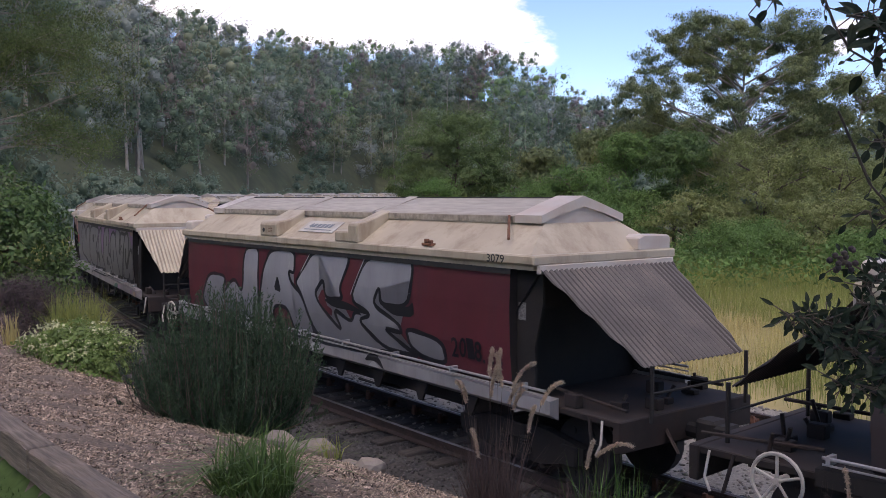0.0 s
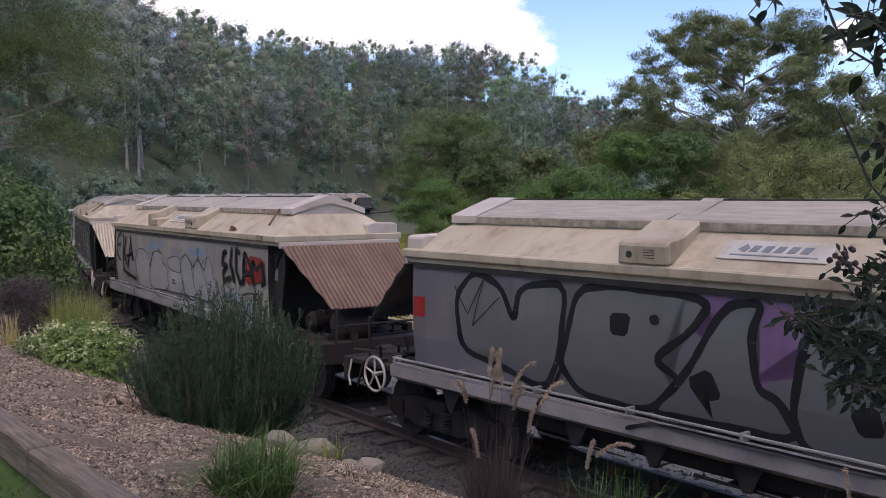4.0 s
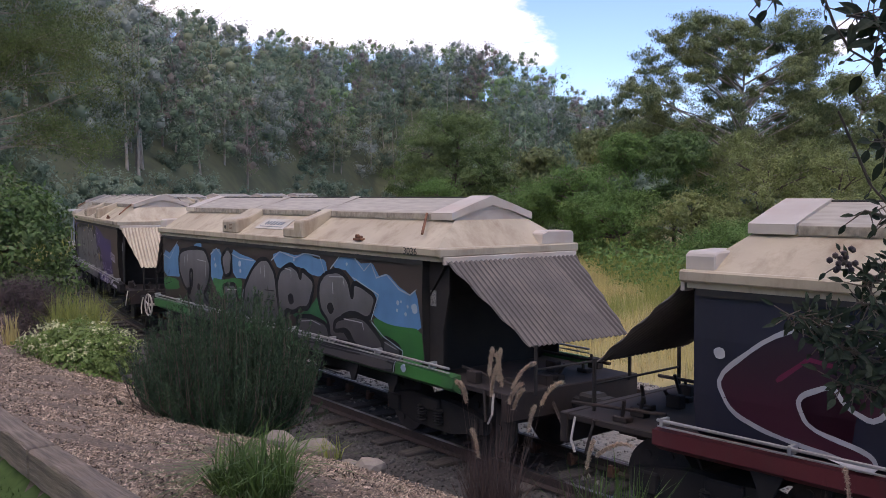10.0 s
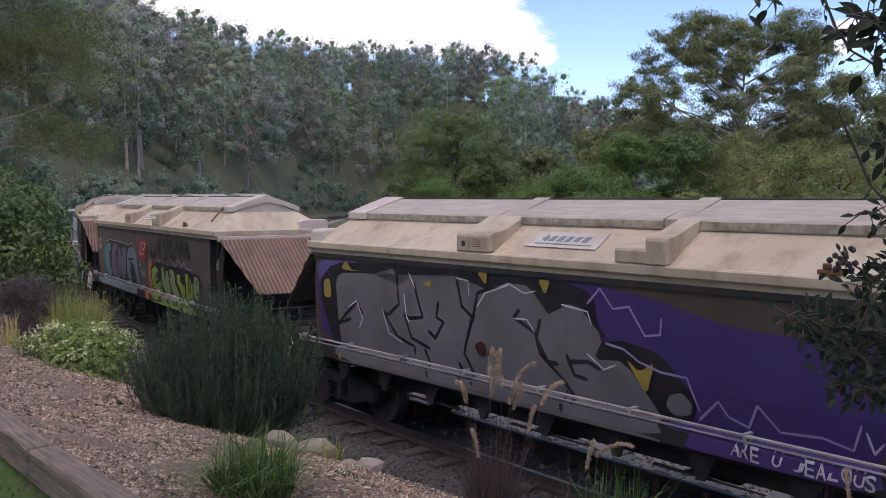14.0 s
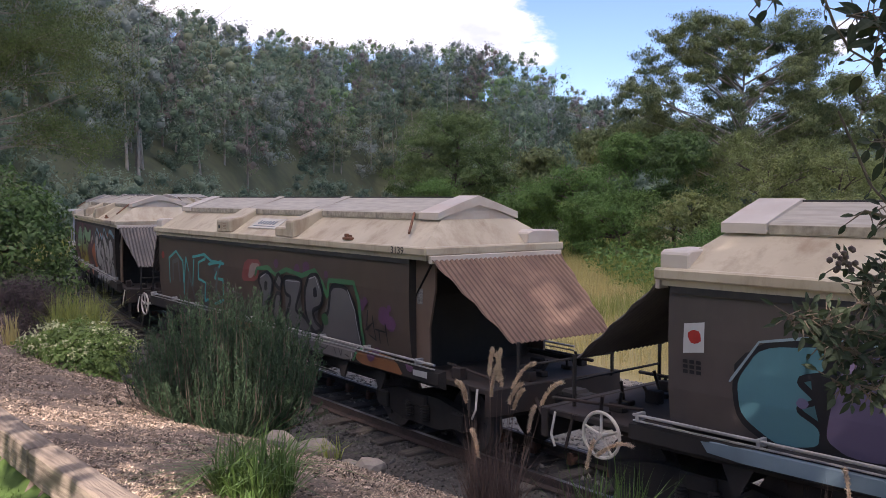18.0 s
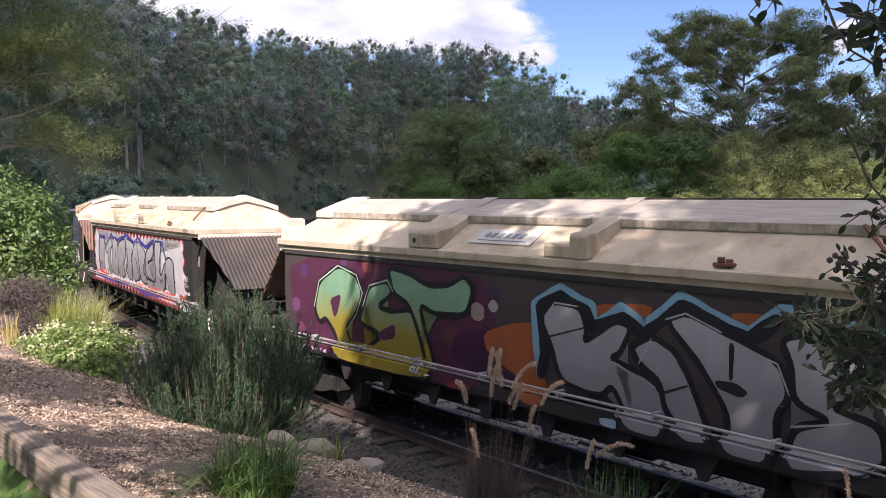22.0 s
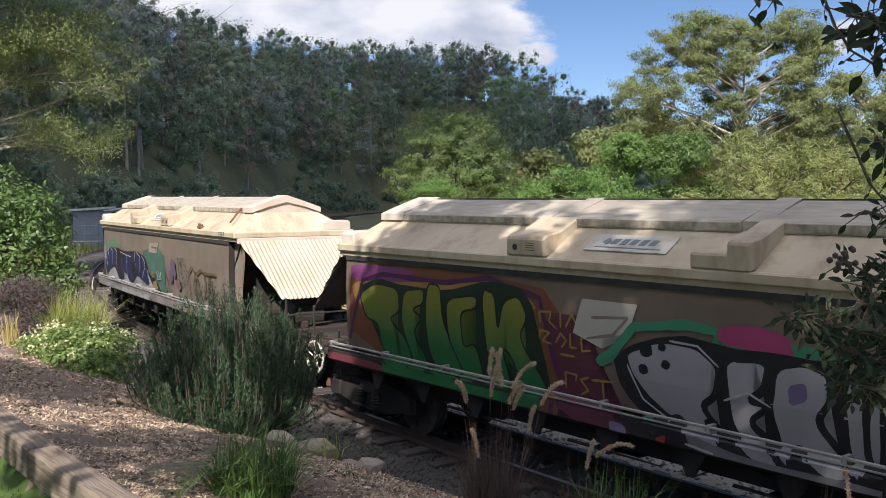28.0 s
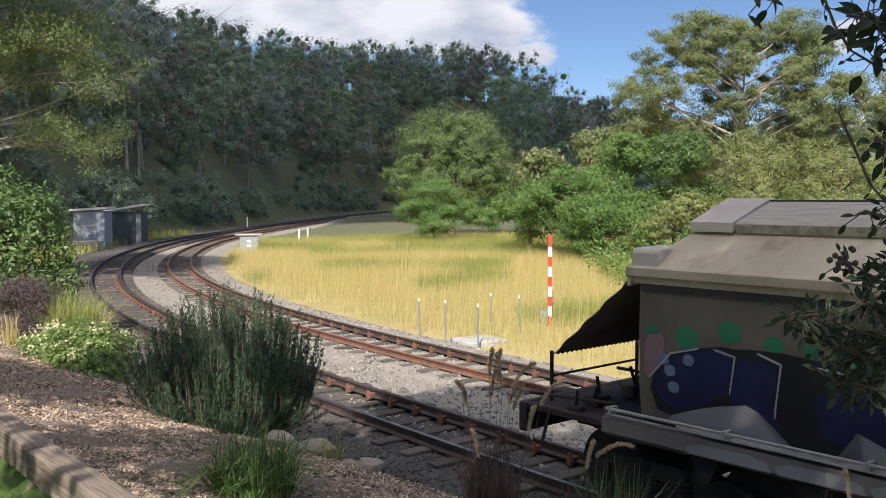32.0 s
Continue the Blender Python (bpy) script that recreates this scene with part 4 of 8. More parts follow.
def spikes(body, x0, x1, z0, z1, col, off, teeth, depth):
    """A star-burst field: a rectangle whose edge is all teeth."""
    def edge(t):
        per = 2 * (x1 - x0) + 2 * (z1 - z0)
        q = t * per
        if q < x1 - x0:
            p, nn = (x0 + q, z1), (0, 1)
        elif q < x1 - x0 + z1 - z0:
            p, nn = (x1, z1 - (q - (x1 - x0))), (1, 0)
        elif q < 2 * (x1 - x0) + z1 - z0:
            p, nn = (x1 - (q - (x1 - x0) - (z1 - z0)), z0), (0, -1)
        else:
            p, nn = (x0, z0 + (q - 2 * (x1 - x0) - (z1 - z0))), (-1, 0)
        k = depth * (1 - abs(((t * teeth) % 1) * 2 - 1))
        return p[0] + nn[0] * k, p[1] + nn[1] * k
    patch(body, edge, teeth * 4, col, off)


def wagon(label, side_col, front, rear, number="", art=None, front_wheel=False, sill_col=None, tanks=True, end_col=None, flip=False):
    w = tagged(new("coal_hopper_wagon"), label, "railway wagon", "wagons of the coal train")
    b = COMMON["_body"].copy()
    body = part("body", b, paint(side_col, 0.4), w)
    # end faces take the dark underframe colour, for the shade beneath the shelters
    body.data.materials.append(M["under"])
    for f in body.data.polygons:
        if abs(f.normal.x) > 0.9:
            f.material_index = 1
    for nm, lab in (("roof_fascia", "cream moulded roof edge"), ("roof_slope", "cream stained fibreglass slope"), ("lid_panel_a", ""), ("lid_panel_b", ""), ("lid_panel_c", ""), ("lid_panel_a_edge", "mould-blackened lid edge"),
                    ("lid_panel_b_edge", ""), ("lid_panel_c_edge", ""), ("ridge_strap", ""), ("ridge_seal", "black ridge strip"), ("eave_seal", "black strip for the shade below the eave"), ("end_trim", ""), ("lid_strut", ""), ("hopper_end", ""), ("side_pipe", ""), ("pipe_bracket", ""),
                    ("underframe", ""), ("hopper_chute", ""), ("coupler", ""), ("shelter_post", ""), ("brake_rigging", ""), ("hand_lever", "")):
        plain = nm.replace("_a", "").replace("_b", "").replace("_c", "") if nm.startswith("lid_panel") else nm
        for me in COMMON[nm]:
            ob = part(plain, me, None, w, lab)
            if flip and nm in ("lid_panel_a", "lid_panel_b", "lid_panel_c", "lid_panel_a_edge", "lid_panel_b_edge", "lid_panel_c_edge", "ridge_strap"):
                x0, x1, y0, y1 = {"a": (-3.99, -1.22, 4.34, 1.22), "b": (-0.96, 1.20, 0.96, -1.20), "c": (1.46, 4.34, -1.46, -3.99)}.get(nm[10:11], (-1, 1, 1, -1))
                k = (y1 - y0) / (x1 - x0)
                ob.matrix_basis = Matrix.Translation((y0 - k * x0, 0, 0)) @ Matrix.Diagonal((k, -1, 1, 1))
            if nm == "brake_rigging":
                ob["kind"] = "stuff"
    turn = Matrix.Rotation(math.pi, 4, "Z")
    back = pose(0.35, 0, 0) @ turn
    for me in COMMON["side_sill"]:
        sill = part("side_sill", me if sill_col is None else me.copy(), None, w)
        if sill_col:
            sill.data.materials[0] = paint(sill_col, 0.5)
    for m in (Matrix.Identity(4), back):
        part("end_cap", COMMON["end_cap"][0], None, w).matrix_basis = m
        part("end_gable", COMMON["end_gable"][0], None, w, "pale moulded gable with rust stains").matrix_basis = m
        part("end_notice", COMMON["end_notice"][0], None, w, "small faded notice on the end plate").matrix_basis = m
        part("corner_box", COMMON["corner_box"][0], None, w).matrix_basis = m
        for me in COMMON["end_plate"]:
            ep = part("end_plate", me if end_col is None else me.copy(), None, w)
            ep.matrix_basis = m
            if end_col:
                ep.data.materials[0] = paint(end_col, 0.5)
        for x in (3.19,):
            part("hinge_block", COMMON["hinge_block"][0], None, w).matrix_basis = m @ pose(x, 0, 0)
    # the hoods of both sides; on a wagon that runs the other way round, the two change places
    for x, nm in ((-1.10, "lid_hood"), (1.34, "lid_hood_stepped")):
        for m in (Matrix.Identity(4), turn):
            h = part("lid_hood", COMMON[nm][0], None, w)
            flat = Matrix.Diagonal((-1, 1, 1, 1)) if flip else Matrix.Identity(4)
            h.matrix_basis = m @ flat @ pose(x, 0, 0)
            if nm == "lid_hood":
                part("vent_hole", COMMON["vent_hole"][0], None, h)
                part("vent_grille", COMMON["vent_slots"][0], None, h)
    sg = part("maker_sign", COMMON["maker_sign"][0], None, w, "white makers' sign with grey marks")
    sg.matrix_basis = pose(0.10 if not flip else -0.20, -0.845, lift(2.835), 33.5 - 90)
    part("sign_print", COMMON["sign_marks"][0], None, sg)
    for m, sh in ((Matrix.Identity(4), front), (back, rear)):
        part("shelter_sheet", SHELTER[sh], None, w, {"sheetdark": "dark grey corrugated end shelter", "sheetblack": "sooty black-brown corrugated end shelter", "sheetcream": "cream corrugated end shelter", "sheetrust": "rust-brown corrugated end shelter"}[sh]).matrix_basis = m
    if tanks:
        part("air_tank", COMMON["air_tank"][0], None, w)
        part("brake_cylinder", COMMON["brake_cylinder"][0], None, w)
    if front_wheel:
        part("brake_wheel", COMMON["brake_wheel"][0], None, w, "white spoked handbrake wheel").matrix_basis = pose(6.10, -1.12, 0.90)
    if not flip:
        part("brake_wheel", COMMON["brake_wheel"][0], None, w, "white spoked handbrake wheel").matrix_basis = pose(-5.42, -1.17, 0.88)
    if number:
        me = text_mesh("number", number, 1, M["black"], spread=0.01)
        co = np.zeros(len(me.vertices) * 3)
        me.vertices.foreach_get("co", co)
        co = co.reshape(-1, 3)
        s = 0.11 / max(co[:, 1].max(), 1e-3)
        me.vertices.foreach_set("co", np.stack([4.72 + (co[:, 0] - co[:, 0].max()) * s, np.full(len(co), -E_Y - 0.003), lift(2.565) + co[:, 1] * s * 0.8], -1).ravel())
        part("number", me, None, w, "black stencilled number")
    if art:
        art(body)
    wheels = []
    for bx in (-4.55, 4.55):
        bg = part("bogie", COMMON["bogie_frame"][0], None, w)
        bg.matrix_basis = pose(bx, 0, 0)
        for sx in (-0.18, 0.18):
            part("coil_spring", COMMON["coil_spring"][0], None, bg).matrix_basis = pose(sx, 0, 0)
        for ax in (-0.85, 0.85):
            ws = part("wheelset", COMMON["wheelset"][0], None, bg)
            ws.matrix_basis = pose(ax, 0, 0.40)
            wheels.append((ws, ax))
    return w, wheels


BLK, SIL, DSIL, WHT, NAVY = (0.012, 0.012, 0.015), (0.36, 0.36, 0.37), (0.20, 0.20, 0.21), (0.62, 0.62, 0.62), (0.018, 0.018, 0.035)


class Spray:
    """A painter's hand on one wagon's side. Outlines are strings of x and height in centimetres; each layer lies a hair over the last."""

    def __init__(self, body, top, low, width, line):
        self.body, self.top, self.low, self.width, self.edge, self.lay = body, top, low, width / 100, line, 0.002

    def next(self):
        self.lay += 0.0005
        return self.lay

    def points(self, text):
        q = [float(v) / 100 for v in text.split()]
        return list(zip(q[::2], q[1::2]))

    def rounded(self, pts, times=1):
        """Corners cut twice over, as a spray can rounds them."""
        p = np.array(pts, float)
        for _ in range(times):
            nxt = np.roll(p, -1, axis=0)
            p = np.stack([p * 0.82 + nxt * 0.18, p * 0.18 + nxt * 0.82], 1).reshape(-1, 2)
        return [tuple(v) for v in p]

    def area(self, pts, mt, name="paint_field"):
        off = self.next()
        bm = bmesh.new()
        vs = [bm.verts.new((x, 0, min(max(z, 0.915), 2.385))) for x, z in pts]
        bm.faces.new(vs)
        bmesh.ops.triangulate(bm, faces=bm.faces[:])
        for z in (1.055, 1.075, 1.11, 1.45, 1.95):
            bmesh.ops.bisect_plane(bm, geom=bm.verts[:] + bm.edges[:] + bm.faces[:], plane_co=(0, 0, z), plane_no=(0, 0, 1))
        for v in bm.verts:
            v.co = on_side(v.co.x, v.co.z, off)
        part(name, bm, mt, self.body)

    def fill(self, text, col, dirt=0.3):
        self.area(self.rounded(self.points(text), 1 if dirt >= 0.3 else 0), paint(col, dirt))

    def line(self, text, width, col):
        part("paint_line", ribbon(self.points(text), width / 100, self.next(), paint(col, 0.2)), None, self.body)

    def letter(self, text, mt, width, line):
        p = self.rounded(self.points(text), 2)
        self.area(p, mt, "letter")
        part("letter_outline", ribbon(p, width, self.next(), paint(line, 0.2), True), None, self.body)

    def glyph(self, text, col=None):
        top, low = (col, tuple(v * 0.72 for v in col)) if col else (self.top, self.low)
        self.letter(text, fade_paint(top, low, 1.1, 2.2), self.width, self.edge)

    def tint(self, text, top, low, width):
        self.letter(text, fade_paint(top, low, 1.25, 1.95), width / 100, BLK)

    def dot(self, text, col):
        x, z, rx, rz = (float(v) / 100 for v in text.split())
        rx = min(rx, rz * 1.15)
        self.area([(x + rx * math.cos(i * 0.524) * (1 + 0.12 * math.sin(i * 2.0 + x * 9)), z + rz * math.sin(i * 0.524)) for i in range(12)], paint(col, 0.3), "paint_spot")

    def ring(self, x, z, rx, rz, width, col):
        p = [((x + rx * math.cos(i * 0.2618)) / 100, (z + rz * math.sin(i * 0.2618)) / 100) for i in range(24)]
        part("paint_line", ribbon(p, width / 100, self.next(), paint(col, 0.2), True), None, self.body)

    def word(self, text, x0, x1, z0, z1, col):
        step, off = (x1 - x0) / len(text), self.next()
        for i, ch in enumerate(text):
            if ch != " ":
                me = text_mesh("writing", ch, 1, paint(col, 0.15), spread=0.012)
                low = (z1 - z0) * (0.0 if ch.isalnum() else (0.75 if ch == "'" else 0.0))
                high = z1 if ch.isalnum() or ch == "'" else z0 + (z1 - z0) * 0.2
                place_text(me, x0 + step * (i + 0.06), x0 + step * (i + (0.94 if ch.isalnum() else 0.35)), z0 + low, high, off, 0.012, 0.0, i, None, 0.1 * math.sin(i * 2.3))
                part("writing", me, None, self.body)

    def bars(self, x0, x1, z0, z1, n, col, rows):
        """Writing too small to read: plain bars."""
        h = (z1 - z0) / rows
        for r in range(rows):
            for i in range(n):
                a, c = x0 + (x1 - x0) * i / n, z0 + h * r
                d = (x1 - x0) / n * 0.72
                self.area([(a, c), (a + d, c), (a + d, c + h * 0.7), (a, c + h * 0.7)], paint(col, 0.2), "writing_bar")

    def sketch(self, x0, z0, x1, z1, col):
        """A scribbled tag of loops."""
        for k in range(3):
            p = [(x0 + (x1 - x0) * (i / 24) + 0.09 * math.cos(i * 1.3 + k * 2), z0 + (z1 - z0) * (0.5 - 0.25 * (i / 24) + 0.35 * math.sin(i * 1.3 + k * 2.1))) for i in range(25)]
            part("paint_line", ribbon(p, 0.014, self.next(), paint(col, 0.2)), None, self.body)


def art_red(b):
    a = Spray(b, (0.37, 0.37, 0.38), (0.16, 0.16, 0.165), 6, BLK)
    a.glyph("-373 180 -294 179 -314 144 -261 179 -227 152 -218 231 -161 237 -164 174 -169 110 -380 106 -410 129")
    a.fill("-298 93 -260 125 -203 93 -167 78 -241 75", BLK)
    a.glyph("-167 109 -159 156 -144 201 -117 234 -34 237 -34 200 -54 203 -47 186 -10 167 27 108 -41 107 -61 145 -109 144 -116 109")
    a.fill("-107 170 -92 195 -80 166", BLK)
    a.glyph("-10 167 -31 186 -15 202 26 238 125 241 130 227 103 188 112 173 61 170 57 199 25 171 109 123 84 158 134 142 145 161 213 151 268 126 296 118 187 109 30 106")
    a.fill("37 166 56 186 63 161 82 155 79 144", (0.135, 0.026, 0.034))
    a.glyph("130 174 178 241 280 240 287 227 276 178 211 174 209 200 190 173 253 154 262 142 214 145 271 123 298 116 217 116 151 148 189 158")
    for k in ("211 174 276 177 288 186 289 166 244 163",
              "53 169 112 172 189 157 145 159 84 159"):
        a.fill(k, BLK)
    a.glyph("270 151 348 143 355 115 301 117 277 128")
    for k in ("-395 108 -354 88 -389 110",
              "-162 97 -52 103 -39 97 -137 91",
              "181 97 197 111 220 105 233 89 209 100",
              "20 114 30 118 60 92 45 100"):
        a.fill(k, BLK)
    for k in ("24 95 39 104 59 103 55 87 26 85",
              "190 89 205 101 224 89"):
        a.fill(k, (0.5, 0.5, 0.48))
    for k in ("-48 219 -54 205 -57 192",
              "15 232 -11 205 -5 169",
              "173 236 156 213 134 181"):
        a.line(k, 1.6, (0.42, 0.42, 0.42))
    a.word('2018...', 3.66, 4.7, 1.28, 1.52, BLK)


def art_boys(b):
    a = Spray(b, (0.2, 0.2, 0.2), (0.13, 0.13, 0.13), 8, BLK)
    a.fill("-474 246 470 243 472 196 445 212 419 232 308 237 244 227 172 231 134 182 91 235 -1 141 -24 229 -394 233", (0.26, 0.15, 0.28))
    a.fill("438 241 473 241 473 223 442 224", (0.36, 0.24, 0.18))
    a.fill("-469 196 -446 197 -448 172 -470 171", (0.45, 0.03, 0.025), 0.05)
    for k in ("-389 203 -357 235 -311 220 -289 181 -282 222 -212 232 -221 154 -245 112 -309 129 -379 140",
              "-212 171 -197 227 -138 233 -36 228 -61 195 -102 166 -66 149 -109 113 -196 117 -222 146"):
        a.glyph(k)
    a.fill("-154 206 -127 207 -132 184 -153 184", BLK)
    a.glyph("-65 155 -24 225 13 230 2 203 8 155 30 148 48 116 -42 116 -109 113")
    a.fill("-65 153 -39 167 -25 141 -47 134 -34 117", BLK)
    a.glyph("48 116 41 139 51 200 67 231 122 237 143 214 123 168 163 160 180 134 169 111 61 108")
    for k in ("96 207 105 214 101 185 92 184",
              "89 151 112 159 119 135 98 131"):
        a.fill(k, BLK)
    a.glyph("176 137 163 160 158 190 174 216 209 226 241 218 269 149 284 117 240 111 177 112")
    a.fill("199 176 210 182 212 148 203 148", BLK)
    for k in ("241 218 257 238 305 231 309 210 298 181 309 171 323 227 345 226 377 224 346 165 321 117 284 116 277 139 253 176",
              "377 224 407 231 428 215 430 184 414 169 395 151 381 165 388 181 395 190 381 185 378 159 394 141 439 187 463 193 475 173 472 119 418 114 426 136 402 116 325 117 346 165"):
        a.glyph(k)
    for k in ("294 175 308 221 323 226 377 225 413 230 429 216 431 186",
              "344 122 353 161 377 218",
              "381 180 389 149 405 146 452 193 474 190"):
        a.line(k, 6, BLK)
    for k in ("-99 204 9.6 5.1",
              "319 188 5.3 3.8",
              "334 195 5.2 3.8",
              "339 180 5.1 3.8",
              "122 145 7.2 4.5",
              "138 139 7.1 4.5",
              "148 130 7.0 4.5",
              "157 120 7.0 4.5"):
        a.dot(k, BLK)
    for k in ("-258 79 -214 147",
              "-126 97 -94 108 -19 107 118 107"):
        a.line(k, 4, BLK)
    a.fill("270 100 317 104 313 91 261 86", (0.04, 0.13, 0.1))
    a.fill("317 97 326 104 343 90", (0.42, 0.22, 0.36))
    a.fill("482 104 504 104 501 94 479 93", (0.32, 0.2, 0.3))
    a.fill("520 102 559 103 559 92 519 90", (0.5, 0.36, 0.26))
    a.line("-390 216 -365 184 -338 227 -357 171 -311 208", 1.6, BLK)


def art_etc(b):
    a = Spray(b, (0.34, 0.33, 0.31), (0.36, 0.36, 0.35), 2, (0.06, 0.065, 0.07))
    a.fill("-208 197 -193 219 -169 207 -158 229 -133 213 -92 222 -85 206", (0.26, 0.34, 0.44))
    a.fill("67 208 80 224 103 206 137 200 152 227 172 217 175 201", (0.26, 0.36, 0.46))
    a.line("283 155 301 140 326 149 354 125 377 134 398 128 407 111", 14, (0.28, 0.36, 0.42))
    a.fill("-53 162 31 165 34 125 -52 119", (0.44, 0.43, 0.4))
    a.fill("-35 212 35 215 30 190 -26 185", (0.3, 0.29, 0.3))
    a.glyph("-294 160 -299 171 -270 200 -221 199 -193 187 -186 159 -198 125 -177 113 -286 114")
    a.fill("-261 182 -233 188 -225 166 -251 147", (0.42, 0.41, 0.4))
    for k in ("-190 126 -180 174 -144 202 -91 196 -97 178 -58 169 -59 122 -151 115 -175 120",
              "-57 188 10 198 30 190 31 162 -31 166 -55 175",
              "32 176 40 197 67 204 95 190 103 161 118 128 86 109 47 124 46 148",
              "107 162 110 185 137 197 169 175 184 146 188 121 150 117 117 125",
              "153 185 181 201 199 206 214 186 221 165 228 165 235 139 189 121 184 155"):
        a.glyph(k)
    for k in ("-177 112 -151 118 117 122 189 119",
              "-293 113 -275 90 -135 92",
              "39 154 44 126 81 115 141 114",
              "182 126 219 116 240 95",
              "150 115 166 92 192 91",
              "239 166 241 152",
              "245 155 246 145",
              "-157 197 -177 163",
              "-120 206 -91 196",
              "40 194 67 204 112 180 137 200 173 178 192 207"):
        a.line(k, 3.4, (0.05, 0.05, 0.055))
    for k in ("-450 220 -454 178 -434 167 -424 164",
              "-453 199 -415 204",
              "-445 220 -416 230",
              "-394 227 -405 149 -359 130",
              "-370 224 -389 183 -368 153",
              "-330 219 -364 145",
              "-338 226 -315 177 -326 168",
              "-370 177 -315 185",
              "-406 141 -298 128"):
        a.line(k, 8.5, BLK)
    for k in ("293 220 274 217 271 197 296 195 273 182 277 167 314 176",
              "318 229 311 202 327 174 326 166",
              "357 220 336 226 339 190 355 168 365 174",
              "391 214 376 222 371 166",
              "390 214 410 196 414 172",
              "372 185 409 189",
              "419 168 414 210 433 196 454 208 463 179 450 170"):
        a.line(k, 10, BLK)
    a.fill("390 219 465 216 457 179 380 167", (0.3, 0.035, 0.02))
    for k in ("391 214 376 222 371 166",
              "390 214 410 196 414 172",
              "372 185 409 189",
              "419 168 414 210 433 196 454 208 463 179 450 170"):
        a.line(k, 10, BLK)
    for k in ("366 149 393 155 419 155 414 145",
              "434 157 419 157 420 144 435 149",
              "433 133 438 156 448 149 441 141 459 133 434 131",
              "450 120 461 125 456 113 444 107 446 100 468 100 469 108"):
        a.line(k, 3.5, BLK)
    a.bars(3.88, 4.15, 1.62, 1.63, 5, BLK, 1)
    a.bars(-0.23, 0.02, 1.38, 1.51, 4, BLK, 2)


def art_cybrus(b):
    a = Spray(b, (0.022, 0.012, 0.024), (0.06, 0.008, 0.022), 4.2, (0.5, 0.5, 0.51))
    a.fill("169 221 317 238 380 230 467 226 473 120 404 111 275 117 218 181", (0.012, 0.045, 0.05))
    a.fill("376 149 405 164 458 185 474 156 473 115 394 109", (0.015, 0.11, 0.09))
    a.fill("-291 108 -164 110 -164 91 -273 87", (0.16, 0.02, 0.02))
    a.fill("-273 83 178 102 286 99 279 82 143 78 -266 65", (0.045, 0.012, 0.018))
    a.fill("400 106 470 103 465 89 395 89", (0.02, 0.12, 0.1))
    a.glyph("-450 162 -399 203 -348 223 -307 209 -284 179 -309 145 -333 155 -344 171 -375 156 -365 132 -314 121 -307 107 -399 120 -435 133")
    a.line("-392 167 -364 189 -331 184", 4, (0.17, 0.012, 0.06))
    for k in ("-284 168 -261 220 -231 218 -224 180 -210 219 -175 214 -182 165 -217 113 -268 118 -248 144 -286 148",
              "-181 195 -161 220 -116 217 -99 191 -110 162 -86 147 -88 115 -135 113 -181 121 -193 142"):
        a.glyph(k)
    a.fill("-165 154 -140 140 -134 123 -165 130", (0.4, 0.4, 0.41))
    a.line("-145 201 -124 189 -145 180", 4, (0.17, 0.012, 0.06))
    a.glyph("-85 168 -75 213 1 212 23 194 17 165 0 143 24 138 17 112 -17 111 -29 133 -41 108 -74 110")
    a.line("-61 177 -20 191 1 176 -16 154", 5, (0.17, 0.012, 0.06))
    a.glyph("14 145 38 148 59 169 81 205 102 219 130 201 116 169 98 143 103 122 133 141 139 178 118 180 126 191 170 190 156 162 169 146 153 117 67 110 12 111")
    a.line("98 192 88 160 78 134", 5, (0.17, 0.012, 0.06))
    a.glyph("169 198 194 220 237 216 248 225 286 200 241 170 218 181 202 168 218 153 271 154 264 175 306 175 322 146 317 124 268 121 231 122 199 118 168 140 156 156 177 165 186 183")
    a.line("194 184 211 194 202 201", 5, (0.17, 0.012, 0.06))
    a.line("278 166 295 155 301 135 268 121", 6, (0.17, 0.012, 0.06))
    for k in ("311 171 376 174 376 152 345 152 338 141 366 140 361 114 343 118 321 128",
              "375 142 376 159 392 156 394 169 408 145 386 118 374 124"):
        a.glyph(k)
    for k in ("-445 184 11.2 5.2",
              "-120 224 6.3 3.5",
              "-103 216 9.9 5.6",
              "-99 204 4.9 2.8",
              "36 174 8.3 5.1",
              "152 215 6.9 4.7",
              "148 207 3.5 2.3",
              "306 195 9.5 7.2",
              "316 193 3.3 2.6",
              "298 190 3.4 2.6",
              "309 182 3.4 2.6",
              "412 126 2.8 2.4",
              "406 120 4.6 3.9",
              "415 117 2.3 2.0"):
        a.dot(k, WHT)
    for k in ("-39 99 -5 109 27 103 5 86 -34 87",
              "-175 101 -164 107 -153 93 -178 85",
              "178 96 187 108 198 88 173 88",
              "312 94 383 98 393 107 398 91 313 88"):
        a.fill(k, (0.5, 0.5, 0.5))
    for k in ("-72 193 -61 224 -43 212",
              "54 188 78 211",
              "326 180 364 188 380 180"):
        a.line(k, 2, (0.22, 0.2, 0.02))
    a.ring(432, 176, 25, 33, 5, (0.16, 0.32, 0.3))
    a.word('RFW', 3.98, 4.52, 1.96, 2.1, WHT)
    a.word('VNP', 3.95, 4.47, 1.79, 1.93, WHT)
    a.word('K4A', 3.92, 4.42, 1.62, 1.76, WHT)


